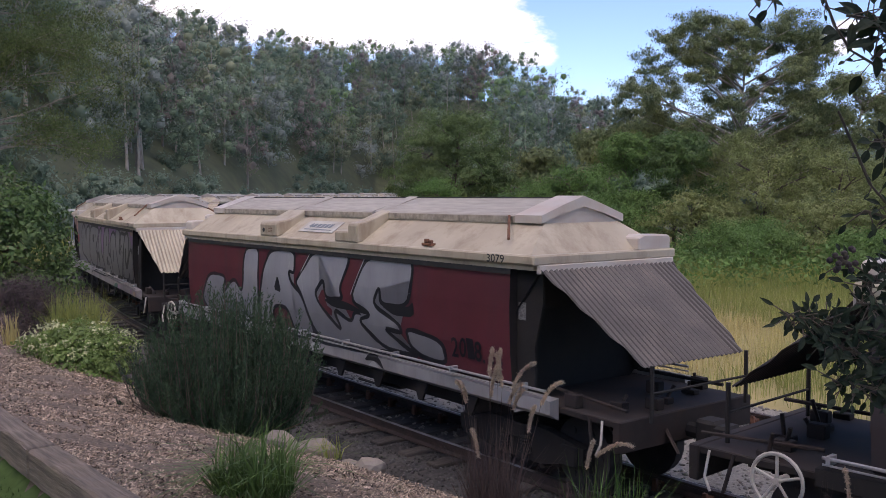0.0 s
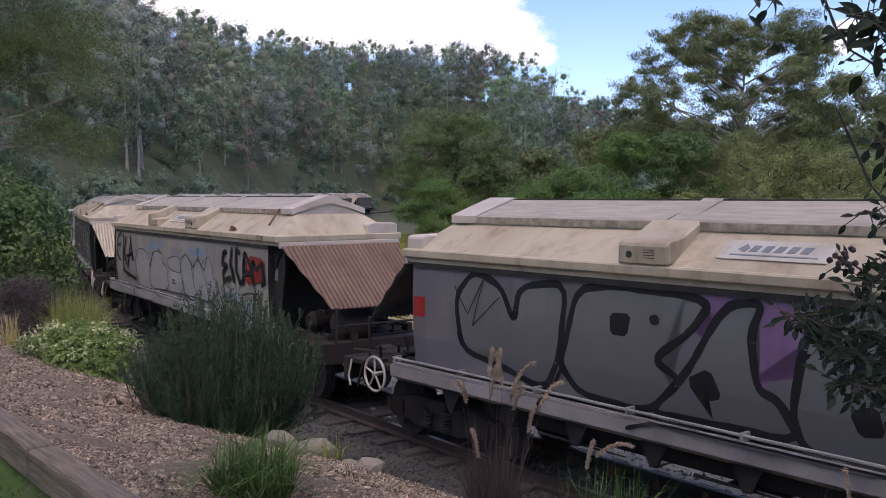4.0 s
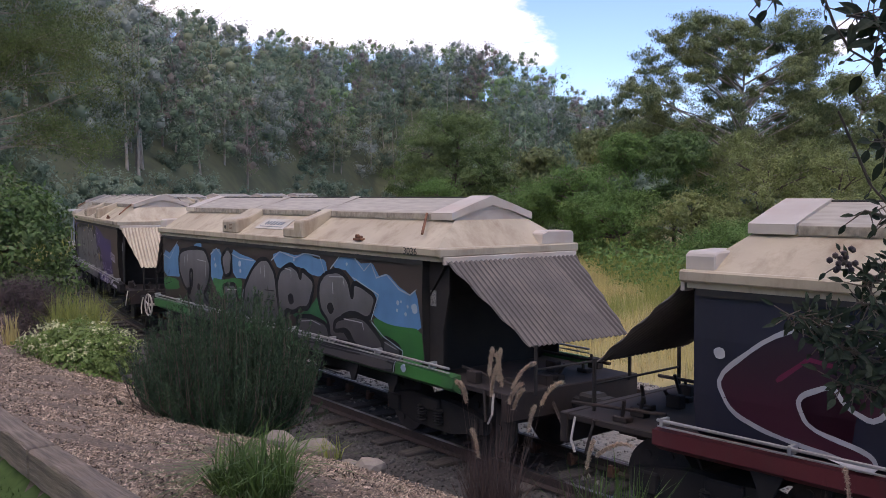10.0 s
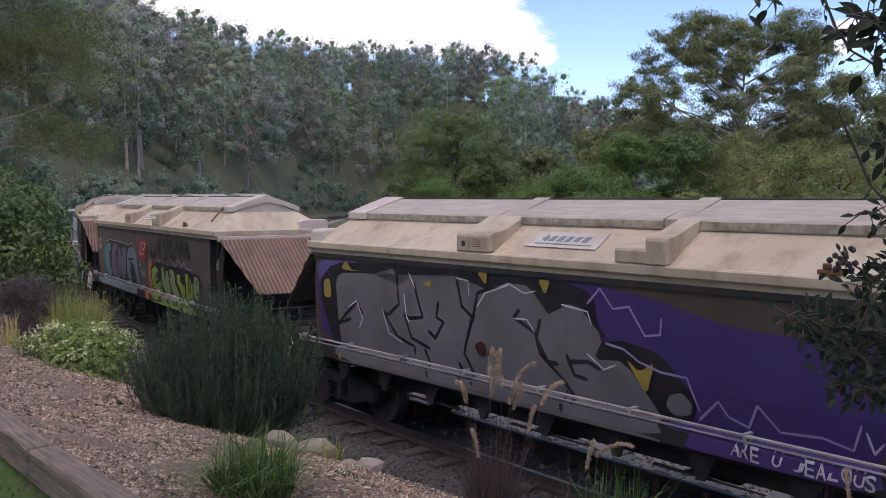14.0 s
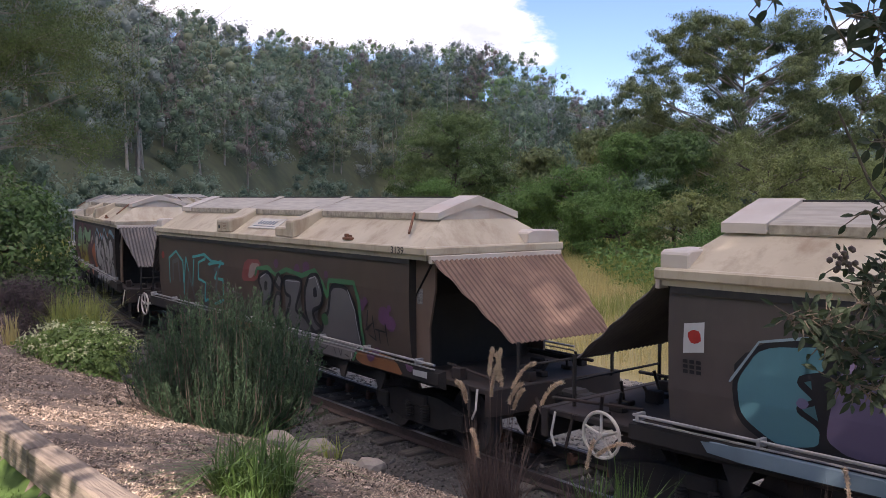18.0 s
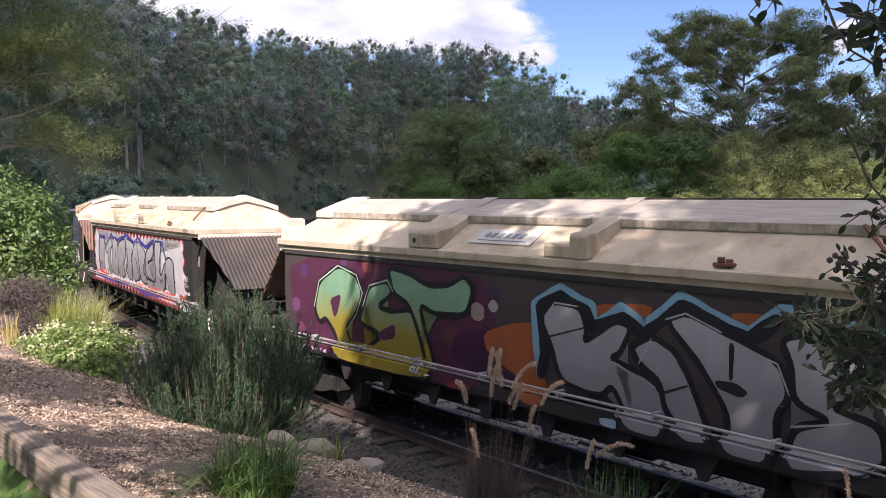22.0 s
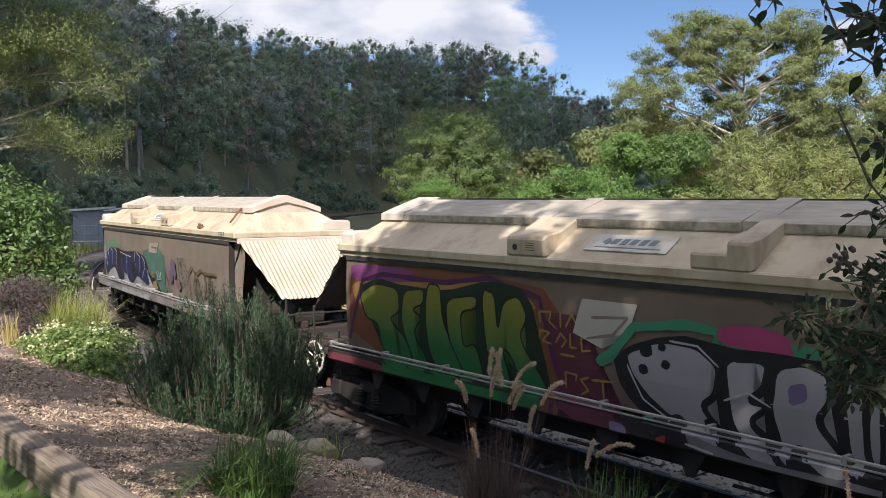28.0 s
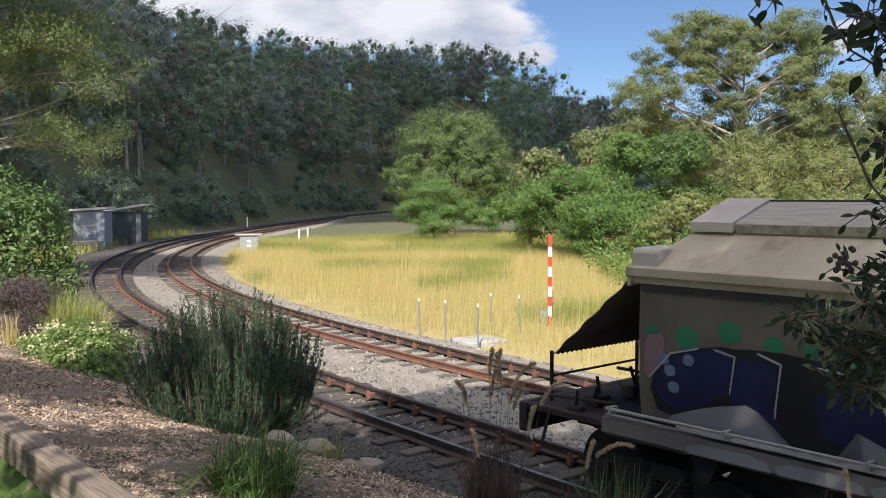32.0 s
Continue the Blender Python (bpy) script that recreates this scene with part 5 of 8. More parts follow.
def art_blue(b):
    a = Spray(b, (0.19, 0.185, 0.185), (0.075, 0.07, 0.07), 7, BLK)
    for k in ("-464 210 -425 203 -384 231 -360 160 -470 155",
              "-297 228 -260 231 -260 218 -296 216",
              "-211 221 -165 224 -152 172 -212 159",
              "-116 227 -80 219 -20 213 2 202 -41 179 -109 176",
              "45 224 78 232 131 227 164 235 195 226 225 226 233 205 196 199 131 213 70 202"):
        a.fill(k, (0.13, 0.3, 0.5))
    a.fill("243 217 270 234 299 237 331 224 337 218 354 231 369 211 393 218 420 203 445 193 462 201 473 145 367 149 294 214", (0.12, 0.29, 0.5))
    a.fill("355 157 400 150 473 153 473 119 486 108 422 109 366 135", (0.04, 0.2, 0.05))
    a.fill("418 108 526 107 523 90 420 89", (0.05, 0.22, 0.05))
    for k in ("-211 170 -146 169 -109 176 -69 176 -82 138 -175 134",
              "-467 155 -385 154 -380 134 -472 126"):
        a.fill(k, (0.05, 0.2, 0.06))
    a.fill("104 136 164 142 211 179 254 152 300 138 292 111 193 115", (0.03, 0.15, 0.06))
    a.fill("-229 106 -201 91 -235 89", (0.06, 0.24, 0.06))
    a.glyph("-375 211 -297 221 -239 220 -213 192 -223 158 -257 132 -218 114 -137 131 -123 92 -286 91 -348 129 -319 133 -320 176 -304 177 -311 141 -347 136 -379 171")
    a.dot("-275 147 13.3 7.0", BLK)
    for k in ("-161 210 -134 228 -114 217 -119 183 -146 176 -155 193",
              "-159 160 -98 167 -94 136 -84 124 -82 108 -136 104 -163 128 -143 134",
              "-86 113 -64 147 -63 165 -30 196 1 215 31 217 61 195 65 155 78 142 74 112 -74 109"):
        a.glyph(k)
    for k in ("-12 147 15.8 9.8",
              "-49 144 6.7 4.1"):
        a.dot(k, BLK)
    a.glyph("65 180 79 202 114 214 140 205 149 191 152 209 196 192 172 149 144 148 118 138 96 141 74 112 69 144")
    a.dot("114 159 13.1 8.9", BLK)
    for k in ("127 110 130 134 183 139 228 132 234 102 173 96",
              "208 192 226 207 267 214 294 202 304 174 307 202 370 185 350 151 307 157 275 150 264 138 298 112 231 111 232 138 211 151 204 172"):
        a.glyph(k)
    a.dot("241 157 11.4 8.5", BLK)
    for k in ("245 124 254 141 301 154 338 152 369 133 391 111 343 107 303 111 287 131",
              "382 133 420 126 422 109 420 91 396 95 376 112",
              "164 106 248 104 422 109 420 89 248 89 165 89"):
        a.glyph(k)
    for k in ("-464 200 -425 193 -382 230",
              "-211 212 -182 225 -161 214",
              "-114 218 -80 212 -19 211",
              "46 215 78 231 131 224 164 233 210 230 227 207",
              "243 214 270 234 306 236 337 217 354 229 369 210 394 216 425 199 450 194 464 202",
              "355 150 383 133 427 120 420 89",
              "304 207 375 188 354 151",
              "-64 160 -72 132 -91 116"):
        a.line(k, 1.8, (0.38, 0.46, 0.52))
    for k in ("-342 202 -340 182",
              "-327 209 -323 191",
              "-274 199 -231 198 -236 168",
              "22 207 24 185",
              "7 203 10 190",
              "97 206 119 204 120 191",
              "240 203 281 205 285 192",
              "251 196 252 178",
              "-134 154 -92 157",
              "146 128 183 133 209 129",
              "281 146 332 146 334 136",
              "192 112 208 112 215 104",
              "385 126 414 120"):
        a.line(k, 1.5, (0.42, 0.42, 0.42))
    for k in ("23 166 60 167",
              "26 151 62 151",
              "36 174 36 161",
              "51 163 50 151",
              "38 138 60 136",
              "48 150 47 136"):
        a.line(k, 1.4, BLK)
    for k in ("461 178 7.0 6.5",
              "423 182 3.5 3.2",
              "421 172 2.5 2.3",
              "446 179 2.4 2.2",
              "441 169 2.9 2.7",
              "431 184 2.0 1.8",
              "-74 203 9.1 5.3",
              "-71 191 5.7 3.4",
              "-181 194 7.9 4.3",
              "-186 205 5.2 2.9",
              "447 102 5.8 5.1",
              "131 221 3.4 2.3",
              "293 224 3.2 2.5"):
        a.dot(k, (0.4, 0.5, 0.56))
    for k in ("-455 165 -442 149 -426 171 -421 148",
              "-451 140 -414 147"):
        a.line(k, 1.4, BLK)


def art_purple(b):
    a = Spray(b, (0.17, 0.165, 0.165), (0.14, 0.135, 0.135), 3.5, BLK)
    a.fill("-470 228 -299 230 -91 233 62 232 154 221 228 205 320 203 365 204 368 108 303 107 203 104 67 112 -450 100", (0.055, 0.03, 0.15))
    a.fill("-470 228 -349 231 -361 216 -457 191", (0.14, 0.1, 0.3))
    a.fill("186 90 196 110 248 116 365 113 371 94 248 81", (0.07, 0.04, 0.17))
    for k in ("63 160 98 180 155 172 195 134 186 109 67 112",
              "-464 194 -422 227 -299 230 -167 230 25 232 69 222 81 178 97 164 167 110 162 90 34 96 -419 97"):
        a.fill(k, BLK)
    a.fill("-415 205 -394 214 -305 217 -275 228 -268 201 -241 220 -187 220 -147 226 -99 211 -59 223 -22 223 -1 191 44 212 84 179 70 155 111 159 150 116 165 96 34 92 -99 97 -405 87 -410 149", (0.16, 0.155, 0.155))
    for k in ("-269 225 -263 181 -287 165 -299 168 -266 137 -233 130 -232 119",
              "-231 211 -213 169 -241 165 -252 169 -237 140 -200 131",
              "-181 192 -185 172 -171 167 -188 146 -203 154",
              "-147 223 -136 190 -117 179 -134 134 -117 111 -109 101",
              "-117 173 -108 208 -77 219",
              "-37 196 -46 186 -13 173 -5 151 24 130 49 105",
              "-5 189 -11 167 6 144 22 143",
              "37 148 63 152 80 146",
              "33 156 44 135 62 133",
              "62 216 70 193 87 179",
              "-376 151 -411 140 -361 176 -346 159",
              "-211 130 -193 97",
              "-145 122 -128 95",
              "34 96 32 117"):
        a.line(k, 4.5, BLK)
    for k in ("-381 167 -361 177 -347 154 -356 140",
              "-147 223 -125 221 -122 203",
              "-251 196 -246 166 -239 160",
              "-46 185 -25 186 -13 173",
              "26 207 63 203 69 190",
              "-108 192 -94 209 -55 221",
              "63 160 85 147 101 154",
              "-299 171 -286 141 -255 132",
              "-241 223 -227 204",
              "-72 216 -55 223 -29 214 -12 218"):
        a.line(k, 1.6, WHT)
    for k in ("-446 199 -429 204 -424 177 -444 175",
              "-401 218 -388 232 -374 217 -348 219",
              "-109 232 -91 236 -92 218",
              "-9 231 10 231 3 214",
              "114 162 130 151 149 164 138 129 124 148",
              "-213 212 -192 217 -195 207",
              "-398 99 -388 104 -391 89"):
        a.fill(k, (0.36, 0.26, 0.05))
    for k in ("63 211 79 228 97 209 117 213 137 187 155 190 156 206",
              "87 174 111 171 130 161 155 155 185 154 198 125",
              "197 117 218 138 228 126 248 120 257 141 278 122 315 125 341 120 348 142"):
        a.line(k, 2.2, (0.34, 0.28, 0.46))
    a.dot("-101 144 13.1 8.7", (0.06, 0.02, 0.015))
    a.glyph("163 136 179 142 192 131 189 118 168 114 158 123")
    a.fill("-398 96 34 96 163 95 161 84 -199 67 -398 73", (0.12, 0.115, 0.115))
    a.word("ARE U JEALOUS OF USA'S", 2.36, 4.55, 0.95, 1.08, (0.5, 0.47, 0.52))
    a.bars(4.6, 5.3, 0.95, 1.05, 7, (0.5, 0.47, 0.52), 1)
    a.line("352 137 358 121 366 131", 2, (0.5, 0.45, 0.6))
    a.sketch(3.75, 1.52, 4.45, 1.8, (0.5, 0.46, 0.6))


def art_ar(b):
    a = Spray(b, (0.12, 0.22, 0.27), (0.11, 0.1, 0.15), 5.5, BLK)
    a.fill("-455 206 -434 209 -434 182 -456 179", (0.6, 0.6, 0.58), 0.05)
    a.dot("-444 195 12.3 6.3", (0.5, 0.03, 0.02))
    a.bars(-4.56, -4.35, 1.61, 1.75, 3, BLK, 3)
    a.fill("-403 183 -346 206 -249 206 -180 204 -96 206 -49 175 -24 135 -17 118 -31 99 -205 91 -356 102 -405 144", BLK)
    a.glyph("-404 164 -380 196 -319 204 -319 179 -347 171 -327 156 -348 147 -323 134 -326 115 -364 108 -400 129", (0.1, 0.26, 0.3))
    a.glyph("-321 146 -312 187 -286 203 -249 199 -252 178 -274 176 -253 163 -275 151 -252 139 -256 114 -304 111 -325 123", (0.15, 0.12, 0.2))
    a.glyph("-253 132 -243 192 -219 198 -214 171 -197 169 -196 196 -158 199 -165 142 -184 113 -221 111 -222 143 -234 113 -256 114", (0.14, 0.13, 0.2))
    a.glyph("-163 119 -153 177 -137 198 -96 202 -63 189 -45 145 -39 109 -74 109 -83 152 -107 162 -127 163 -121 122 -129 111", (0.16, 0.24, 0.3))
    a.fill("-148 165 -68 171 -97 173 -137 170", BLK)
    for k in ("-408 160 -380 198 -332 207 -237 206 -174 204 -137 201 -97 209 -49 178 -19 133 -25 111",
              "-422 105 -240 103 -31 99 -36 93",
              "-40 164 -22 160 -29 129"):
        a.line(k, 2.2, (0.3, 0.4, 0.44))
    a.fill("-433 107 -109 107 -31 109 -31 92 -240 93 -422 93", (0.17, 0.24, 0.28))
    for k in ("-341 152 8.2 4.5",
              "-298 163 6.5 3.6",
              "-202 182 6.9 4.1",
              "-121 186 7.2 4.5",
              "-111 180 5.1 3.2",
              "-192 159 5.7 3.4",
              "-266 130 7.6 4.4"):
        a.dot(k, (0.16, 0.14, 0.24))
    a.fill("-40 221 38 221 23 171 -43 175", (0.3, 0.03, 0.03))
    for k in ("-30 187 -15 212 25 211 13 199 -8 198",
              "-30 187 6 185 3 195 13 199"):
        a.line(k, 2.6, (0.5, 0.42, 0.4))
    a.bars(-0.12, 0.18, 1.36, 1.5, 4, (0.3, 0.28, 0.26), 2)
    for k in ("45 173 77 185 84 91 41 94",
              "117 176 141 185 145 164 120 161"):
        a.fill(k, (0.36, 0.11, 0.06))
    for k in ("70 223 77 188 113 189 106 207",
              "124 188 130 225 145 188 147 232",
              "164 208 179 229 187 185 174 186",
              "199 186 204 229 224 194 249 190 228 226 217 208",
              "258 189 273 230 290 195 304 230 310 200",
              "320 196 333 224 353 192"):
        a.line(k, 10, (0.03, 0.028, 0.028))
    a.line("235 186 258 172 279 191 300 176 320 187 330 176 371 175", 2, (0.3, 0.28, 0.28))
    a.fill("61 153 113 176 161 177 206 172 263 168 300 176 339 173 416 164 422 94 377 100 128 83 84 96", BLK)
    a.glyph("72 160 106 170 134 160 127 148 113 152 98 141 104 129 148 143 153 108 172 97 121 92 88 107 71 132", (0.25, 0.36, 0.045))
    for k in ("151 167 171 175 177 143 187 165 206 165 214 139 216 119 225 93 178 93 172 116 153 128",
              "214 139 212 168 241 170 258 158 255 141 268 133 283 113 286 97 236 95 222 120"):
        a.glyph(k, (0.24, 0.28, 0.12))
    for k in ("263 163 295 164 293 147 325 141 319 120 321 95 296 92 291 114 279 135 268 138",
              "325 141 323 168 351 168 342 138 348 126 362 150 378 153 366 112 375 95 321 93 321 116"):
        a.glyph(k, (0.25, 0.36, 0.045))
    a.glyph("378 153 384 167 416 164 416 115 375 118 371 135", (0.24, 0.28, 0.12))
    a.fill("92 92 306 101 421 106 422 92 317 85 99 83", (0.22, 0.33, 0.05))
    for k in ("223 155 5.3 4.4",
              "139 123 5.6 4.4",
              "270 102 7.0 5.5",
              "352 118 4.2 4.0",
              "399 153 5.8 5.8",
              "126 108 3.5 2.0",
              "155 100 4.0 3.1",
              "234 120 4.7 4.0",
              "251 107 2.5 1.7",
              "372 105 4.2 3.4"):
        a.dot(k, (0.02, 0.12, 0.11))
    for k in ("106 151 7.3 5.4",
              "174 155 5.8 4.6",
              "334 123 3.9 3.6",
              "279 150 3.7 3.3"):
        a.dot(k, (0.32, 0.42, 0.18))


def art_pize(b):
    a = Spray(b, (0.125, 0.12, 0.12), (0.085, 0.08, 0.08), 6.5, BLK)
    a.dot("-447 198 16.9 7.7", (0.35, 0.03, 0.02))
    a.fill("-253 88 -74 105 76 107 70 93 -75 83 -238 75", (0.16, 0.07, 0.03))
    a.fill("342 111 452 109 473 90 424 90 359 91", (0.22, 0.09, 0.035))
    for k in ("-409 143 -410 194 -370 209 -331 191 -330 146",
              "-334 125 -314 200 -283 139 -271 199",
              "-211 203 -248 193 -250 162 -213 157 -225 122 -202 128",
              "-197 193 -135 201 -170 169 -130 169 -129 133 -183 119",
              "-279 202 -219 210 -183 200 -122 198"):
        a.line(k, 5, (0.06, 0.34, 0.32))
    for k in ("-390 149 -387 187 -357 193 -350 148",
              "-320 115 -296 173 -274 120",
              "-235 159 -237 124",
              "-169 184 -149 189 -164 151 -146 135"):
        a.line(k, 8, (0.1, 0.1, 0.1))
    a.fill("-31 212 35 214 19 177 -49 173", (0.22, 0.06, 0.055))
    a.fill("-8 207 32 207 -3 181 -19 181", (0.3, 0.22, 0.19))
    for k in ("-110 175 -107 136",
              "-98 154 -50 149 -75 139",
              "-85 163 -82 131"):
        a.line(k, 1.6, (0.25, 0.22, 0.22))
    for k in ("194 210 14.9 10.2",
              "257 205 7.5 5.4",
              "164 207 12.1 8.1",
              "91 211 11.6 7.4",
              "357 170 10.1 8.0",
              "414 161 14.8 12.4",
              "431 152 12.1 10.4",
              "367 176 7.5 6.0",
              "393 107 10.5 9.0",
              "487 106 8.7 7.1",
              "428 172 5.5 4.7"):
        a.dot(k, (0.11, 0.045, 0.1))
    a.line("11 186 20 199 61 203 91 193 129 204 182 198 223 209 246 193 261 173 267 197 338 199 351 174 358 114 346 93", 7, (0.045, 0.16, 0.07))
    a.glyph("22 183 61 198 81 183 71 156 55 148 51 119 32 132 40 159")
    a.fill("49 181 61 179 55 164 46 166", BLK)
    for k in ("86 180 101 197 115 186 105 170",
              "73 125 91 165 110 164 99 122 115 115 86 114",
              "120 193 182 193 177 175 155 142 185 138 215 113 162 111 115 118 147 162 124 166",
              "190 176 207 201 235 203 250 177 242 157 214 148 221 131 244 124 215 113 193 136"):
        a.glyph(k)
    a.fill("219 182 229 185 232 170 219 168", BLK)
    a.glyph("246 144 265 149 273 191 318 192 341 168 354 118 346 96 291 87 223 91 219 114 244 124")
    a.dot("253 139 12.3 9.0", (0.03, 0.1, 0.04))
    a.fill("63 108 227 112 355 111 346 92 223 91 80 93", (0.1, 0.095, 0.095))
    for k in ("322 188 341 160 350 118 342 92",
              "35 185 56 193",
              "129 187 178 188",
              "207 195 227 200 239 182"):
        a.line(k, 1.6, (0.34, 0.34, 0.34))
    for k in ("248 101 269 99 284 109",
              "292 108 302 95",
              "308 106 316 95 318 108",
              "326 99 339 97"):
        a.line(k, 1.6, BLK)
    for k in ("376 165 372 137 388 149 366 136",
              "388 159 394 126 375 132",
              "403 142 404 123",
              "394 141 420 140",
              "420 152 424 122",
              "-27 138 -19 119 27 132",
              "-21 142 -3 111"):
        a.line(k, 2.4, BLK)
    a.fill("497 104 528 105 528 97 497 97", (0.42, 0.42, 0.4), 0.1)


def art_pst(b):
    a = Spray(b, (0.40, 0.395, 0.395), (0.25, 0.245, 0.245), 6.5, BLK)
    a.fill("-464 235 -13 234 24 189 -4 84 -159 98 -433 97", (0.085, 0.02, 0.05))
    a.dot("-412 210 18.7 9.4", (0.09, 0.03, 0.12))
    a.dot("-437 156 22.7 11.3", (0.16, 0.05, 0.14))
    a.dot("-243 227 20.4 11.3", (0.2, 0.05, 0.06))
    a.dot("-427 121 19.6 9.9", (0.2, 0.05, 0.12))
    a.dot("-302 228 13.7 7.4", (0.12, 0.05, 0.14))
    a.dot("-62 149 22.2 14.2", (0.12, 0.04, 0.04))
    a.dot("-206 153 17.2 9.9", (0.16, 0.05, 0.05))
    a.dot("-12 186 16.9 11.0", (0.3, 0.24, 0.2))
    a.dot("16 195 10.8 7.2", (0.4, 0.36, 0.32))
    a.dot("19 210 10.7 7.1", (0.06, 0.03, 0.08))
    a.fill("-52 157 41 173 58 146 91 145 103 91 64 107 -15 106 -64 130", (0.05, 0.012, 0.04))
    for k in ("-3 162 42 178 84 184 91 151 103 94 67 96 55 119 5 139",
              "166 211 245 218 233 197 174 199",
              "330 219 363 220 351 207 325 210"):
        a.fill(k, (0.36, 0.1, 0.03))
    a.fill("183 100 205 102 205 92 185 93", (0.3, 0.4, 0.46))
    a.fill("-62 99 -13 98 -21 92 -57 90", (0.2, 0.03, 0.03))
    a.line("89 124 87 150 82 204 122 224 166 209 170 190 204 212 233 197 274 228 346 202 375 226 416 223 462 212", 10, (0.22, 0.42, 0.52))
    a.line("89 124 99 152 91 202 122 215 159 203 167 187 207 202 233 187 275 219 346 196 375 219", 13, BLK)
    for k in ("-383 157 -366 197 -316 223 -268 212 -252 188 -269 157 -299 135 -278 95 -319 93 -329 124 -351 145 -370 135",
              "-253 169 -235 200 -193 210 -180 193 -217 173 -181 169 -141 177 -119 156 -117 122 -98 100 -171 88 -252 91 -289 114 -249 112 -208 135 -263 147",
              "-180 193 -193 227 -147 223 -108 209 -61 213 -37 227 -17 213 -31 179 -92 175 -124 185 -101 125 -93 94 -109 89 -125 148 -146 183"):
        a.tint(k, (0.19, 0.36, 0.22), (0.26, 0.2, 0.02), 7)
    a.fill("-330 117 -107 120 -98 97 -171 88 -299 88", (0.28, 0.21, 0.02))
    for k in ("-383 157 -366 197 -316 222 -268 212 -252 188 -269 157 -296 132",
              "-253 169 -235 200 -193 210 -180 196"):
        a.line(k, 2, (0.42, 0.52, 0.4))
    for k in ("-338 173 -306 183 -317 156 -327 146",
              "-220 137 -176 155 -178 135 -209 128"):
        a.fill(k, (0.08, 0.02, 0.05))
    a.glyph("93 188 111 209 152 207 160 184 156 170 198 199 218 193 204 166 191 159 252 145 265 92 215 91 193 133 178 119 157 119 120 126 109 164")
    a.line("99 169 160 187", 2, BLK)
    a.glyph("217 175 243 188 270 177 286 153 302 112 316 98 283 95 256 118 252 147 227 159")
    a.line("254 135 284 147", 2.4, BLK)
    a.glyph("258 205 281 214 326 200 376 182 386 155 371 135 373 92 322 94 325 131 296 169")
    a.fill("312 157 334 158 347 151 339 145 315 150", BLK)
    a.line("330 192 329 159", 5, BLK)
    a.glyph("386 181 376 202 417 211 438 201 459 184 452 162 418 152 463 144 465 109 392 92 382 111 390 130 422 140 388 151")
    for k in ("100 191 115 208 148 207",
              "167 171 204 194",
              "258 205 281 213 320 200",
              "331 192 374 180 385 155",
              "385 129 422 138 439 143",
              "385 109 444 107",
              "227 159 243 186",
              "194 157 248 139"):
        a.line(k, 1.8, (0.42, 0.42, 0.42))
    a.word('20.1', -1.36, -0.92, 0.99, 1.12, WHT)
    a.bars(-4.01, -3.27, 0.96, 1.03, 3, (0.45, 0.3, 0.4), 1)


def art_spike(b):
    a = Spray(b, (0.34, 0.34, 0.345), (0.18, 0.18, 0.185), 4, BLK)
    spikes(b, -4.40, 4.14, 1.08, 2.19, (0.36, 0.03, 0.025), a.next(), 60, 0.19)
    spikes(b, -4.36, 4.10, 1.11, 2.16, (0.5, 0.48, 0.47), a.next(), 60, 0.14)
    a.line("-397 167 -383 212 -314 209 -307 186 -234 220 -218 210 -162 208 -79 220 -66 224 10 207 46 221 74 211 123 203 190 221 199 199 204 218 257 217 286 188 312 115 275 108 128 101 7 115 -83 107 -259 106 -390 109 -397 167", 9, (0.045, 0.04, 0.24))
    a.glyph("-387 172 -376 209 -313 206 -327 131 -338 114 -389 120")
    a.line("-364 134 -350 200", 1.6, (0.36, 0.36, 0.37))
    for k in ("-311 182 -234 216 -223 188 -253 182 -239 118 -272 117 -281 174 -302 169",
              "-225 183 -207 216 -157 202 -168 122 -186 116 -233 122"):
        a.glyph(k)
    a.line("-191 186 -190 161", 4, BLK)
    a.glyph("-157 202 -75 217 -79 164 -106 155 -91 123 -152 113 -164 132")
    a.line("-125 192 -122 175", 4, BLK)
    for k in ("-71 218 10 205 -1 184 -20 178 -13 152 -20 116 -61 119 -80 143 -54 152 -60 190 -70 191",
              "-11 175 10 202 41 214 51 176 63 127 -8 116"):
        a.glyph(k)
    a.line("25 173 47 146 52 128", 4, BLK)
    for k in ("43 216 121 192 117 179 98 159 96 143 120 139 115 118 66 122 58 161 44 196",
              "121 192 189 217 191 189 139 165 142 173 199 178 204 139 182 130 129 136 117 157"):
        a.glyph(k)
    for k in ("142 163 197 179",
              "134 141 197 163"):
        a.line(k, 1.8, (0.4, 0.4, 0.4))
    a.glyph("120 134 182 129 207 137 199 199 207 221 255 216 234 157 251 147 286 185 271 112 118 113")
    a.line("208 216 247 217 233 158", 2.2, (0.46, 0.46, 0.47))
    a.glyph("286 183 317 192 349 184 349 115 304 113 287 162 274 111")
    for k in ("233 139 263 138",
              "238 133 261 142",
              "246 141 250 129",
              "-373 137 -362 145 -354 134"):
        a.line(k, 1.8, BLK)
    for k in ("46 218 114 192",
              "-308 184 -236 215",
              "10 204 39 213",
              "221 155 244 148"):
        a.line(k, 1.8, (0.42, 0.42, 0.43))
    a.word('SPIKE', 4.14, 4.5, 1.52, 1.62, WHT)
    a.word('BUCH', 4.16, 4.5, 1.38, 1.48, WHT)
    a.bars(4.2, 4.6, 1.24, 1.33, 5, WHT, 1)
    a.word('WESTLINE', 4.2, 4.95, 0.95, 1.06, WHT)


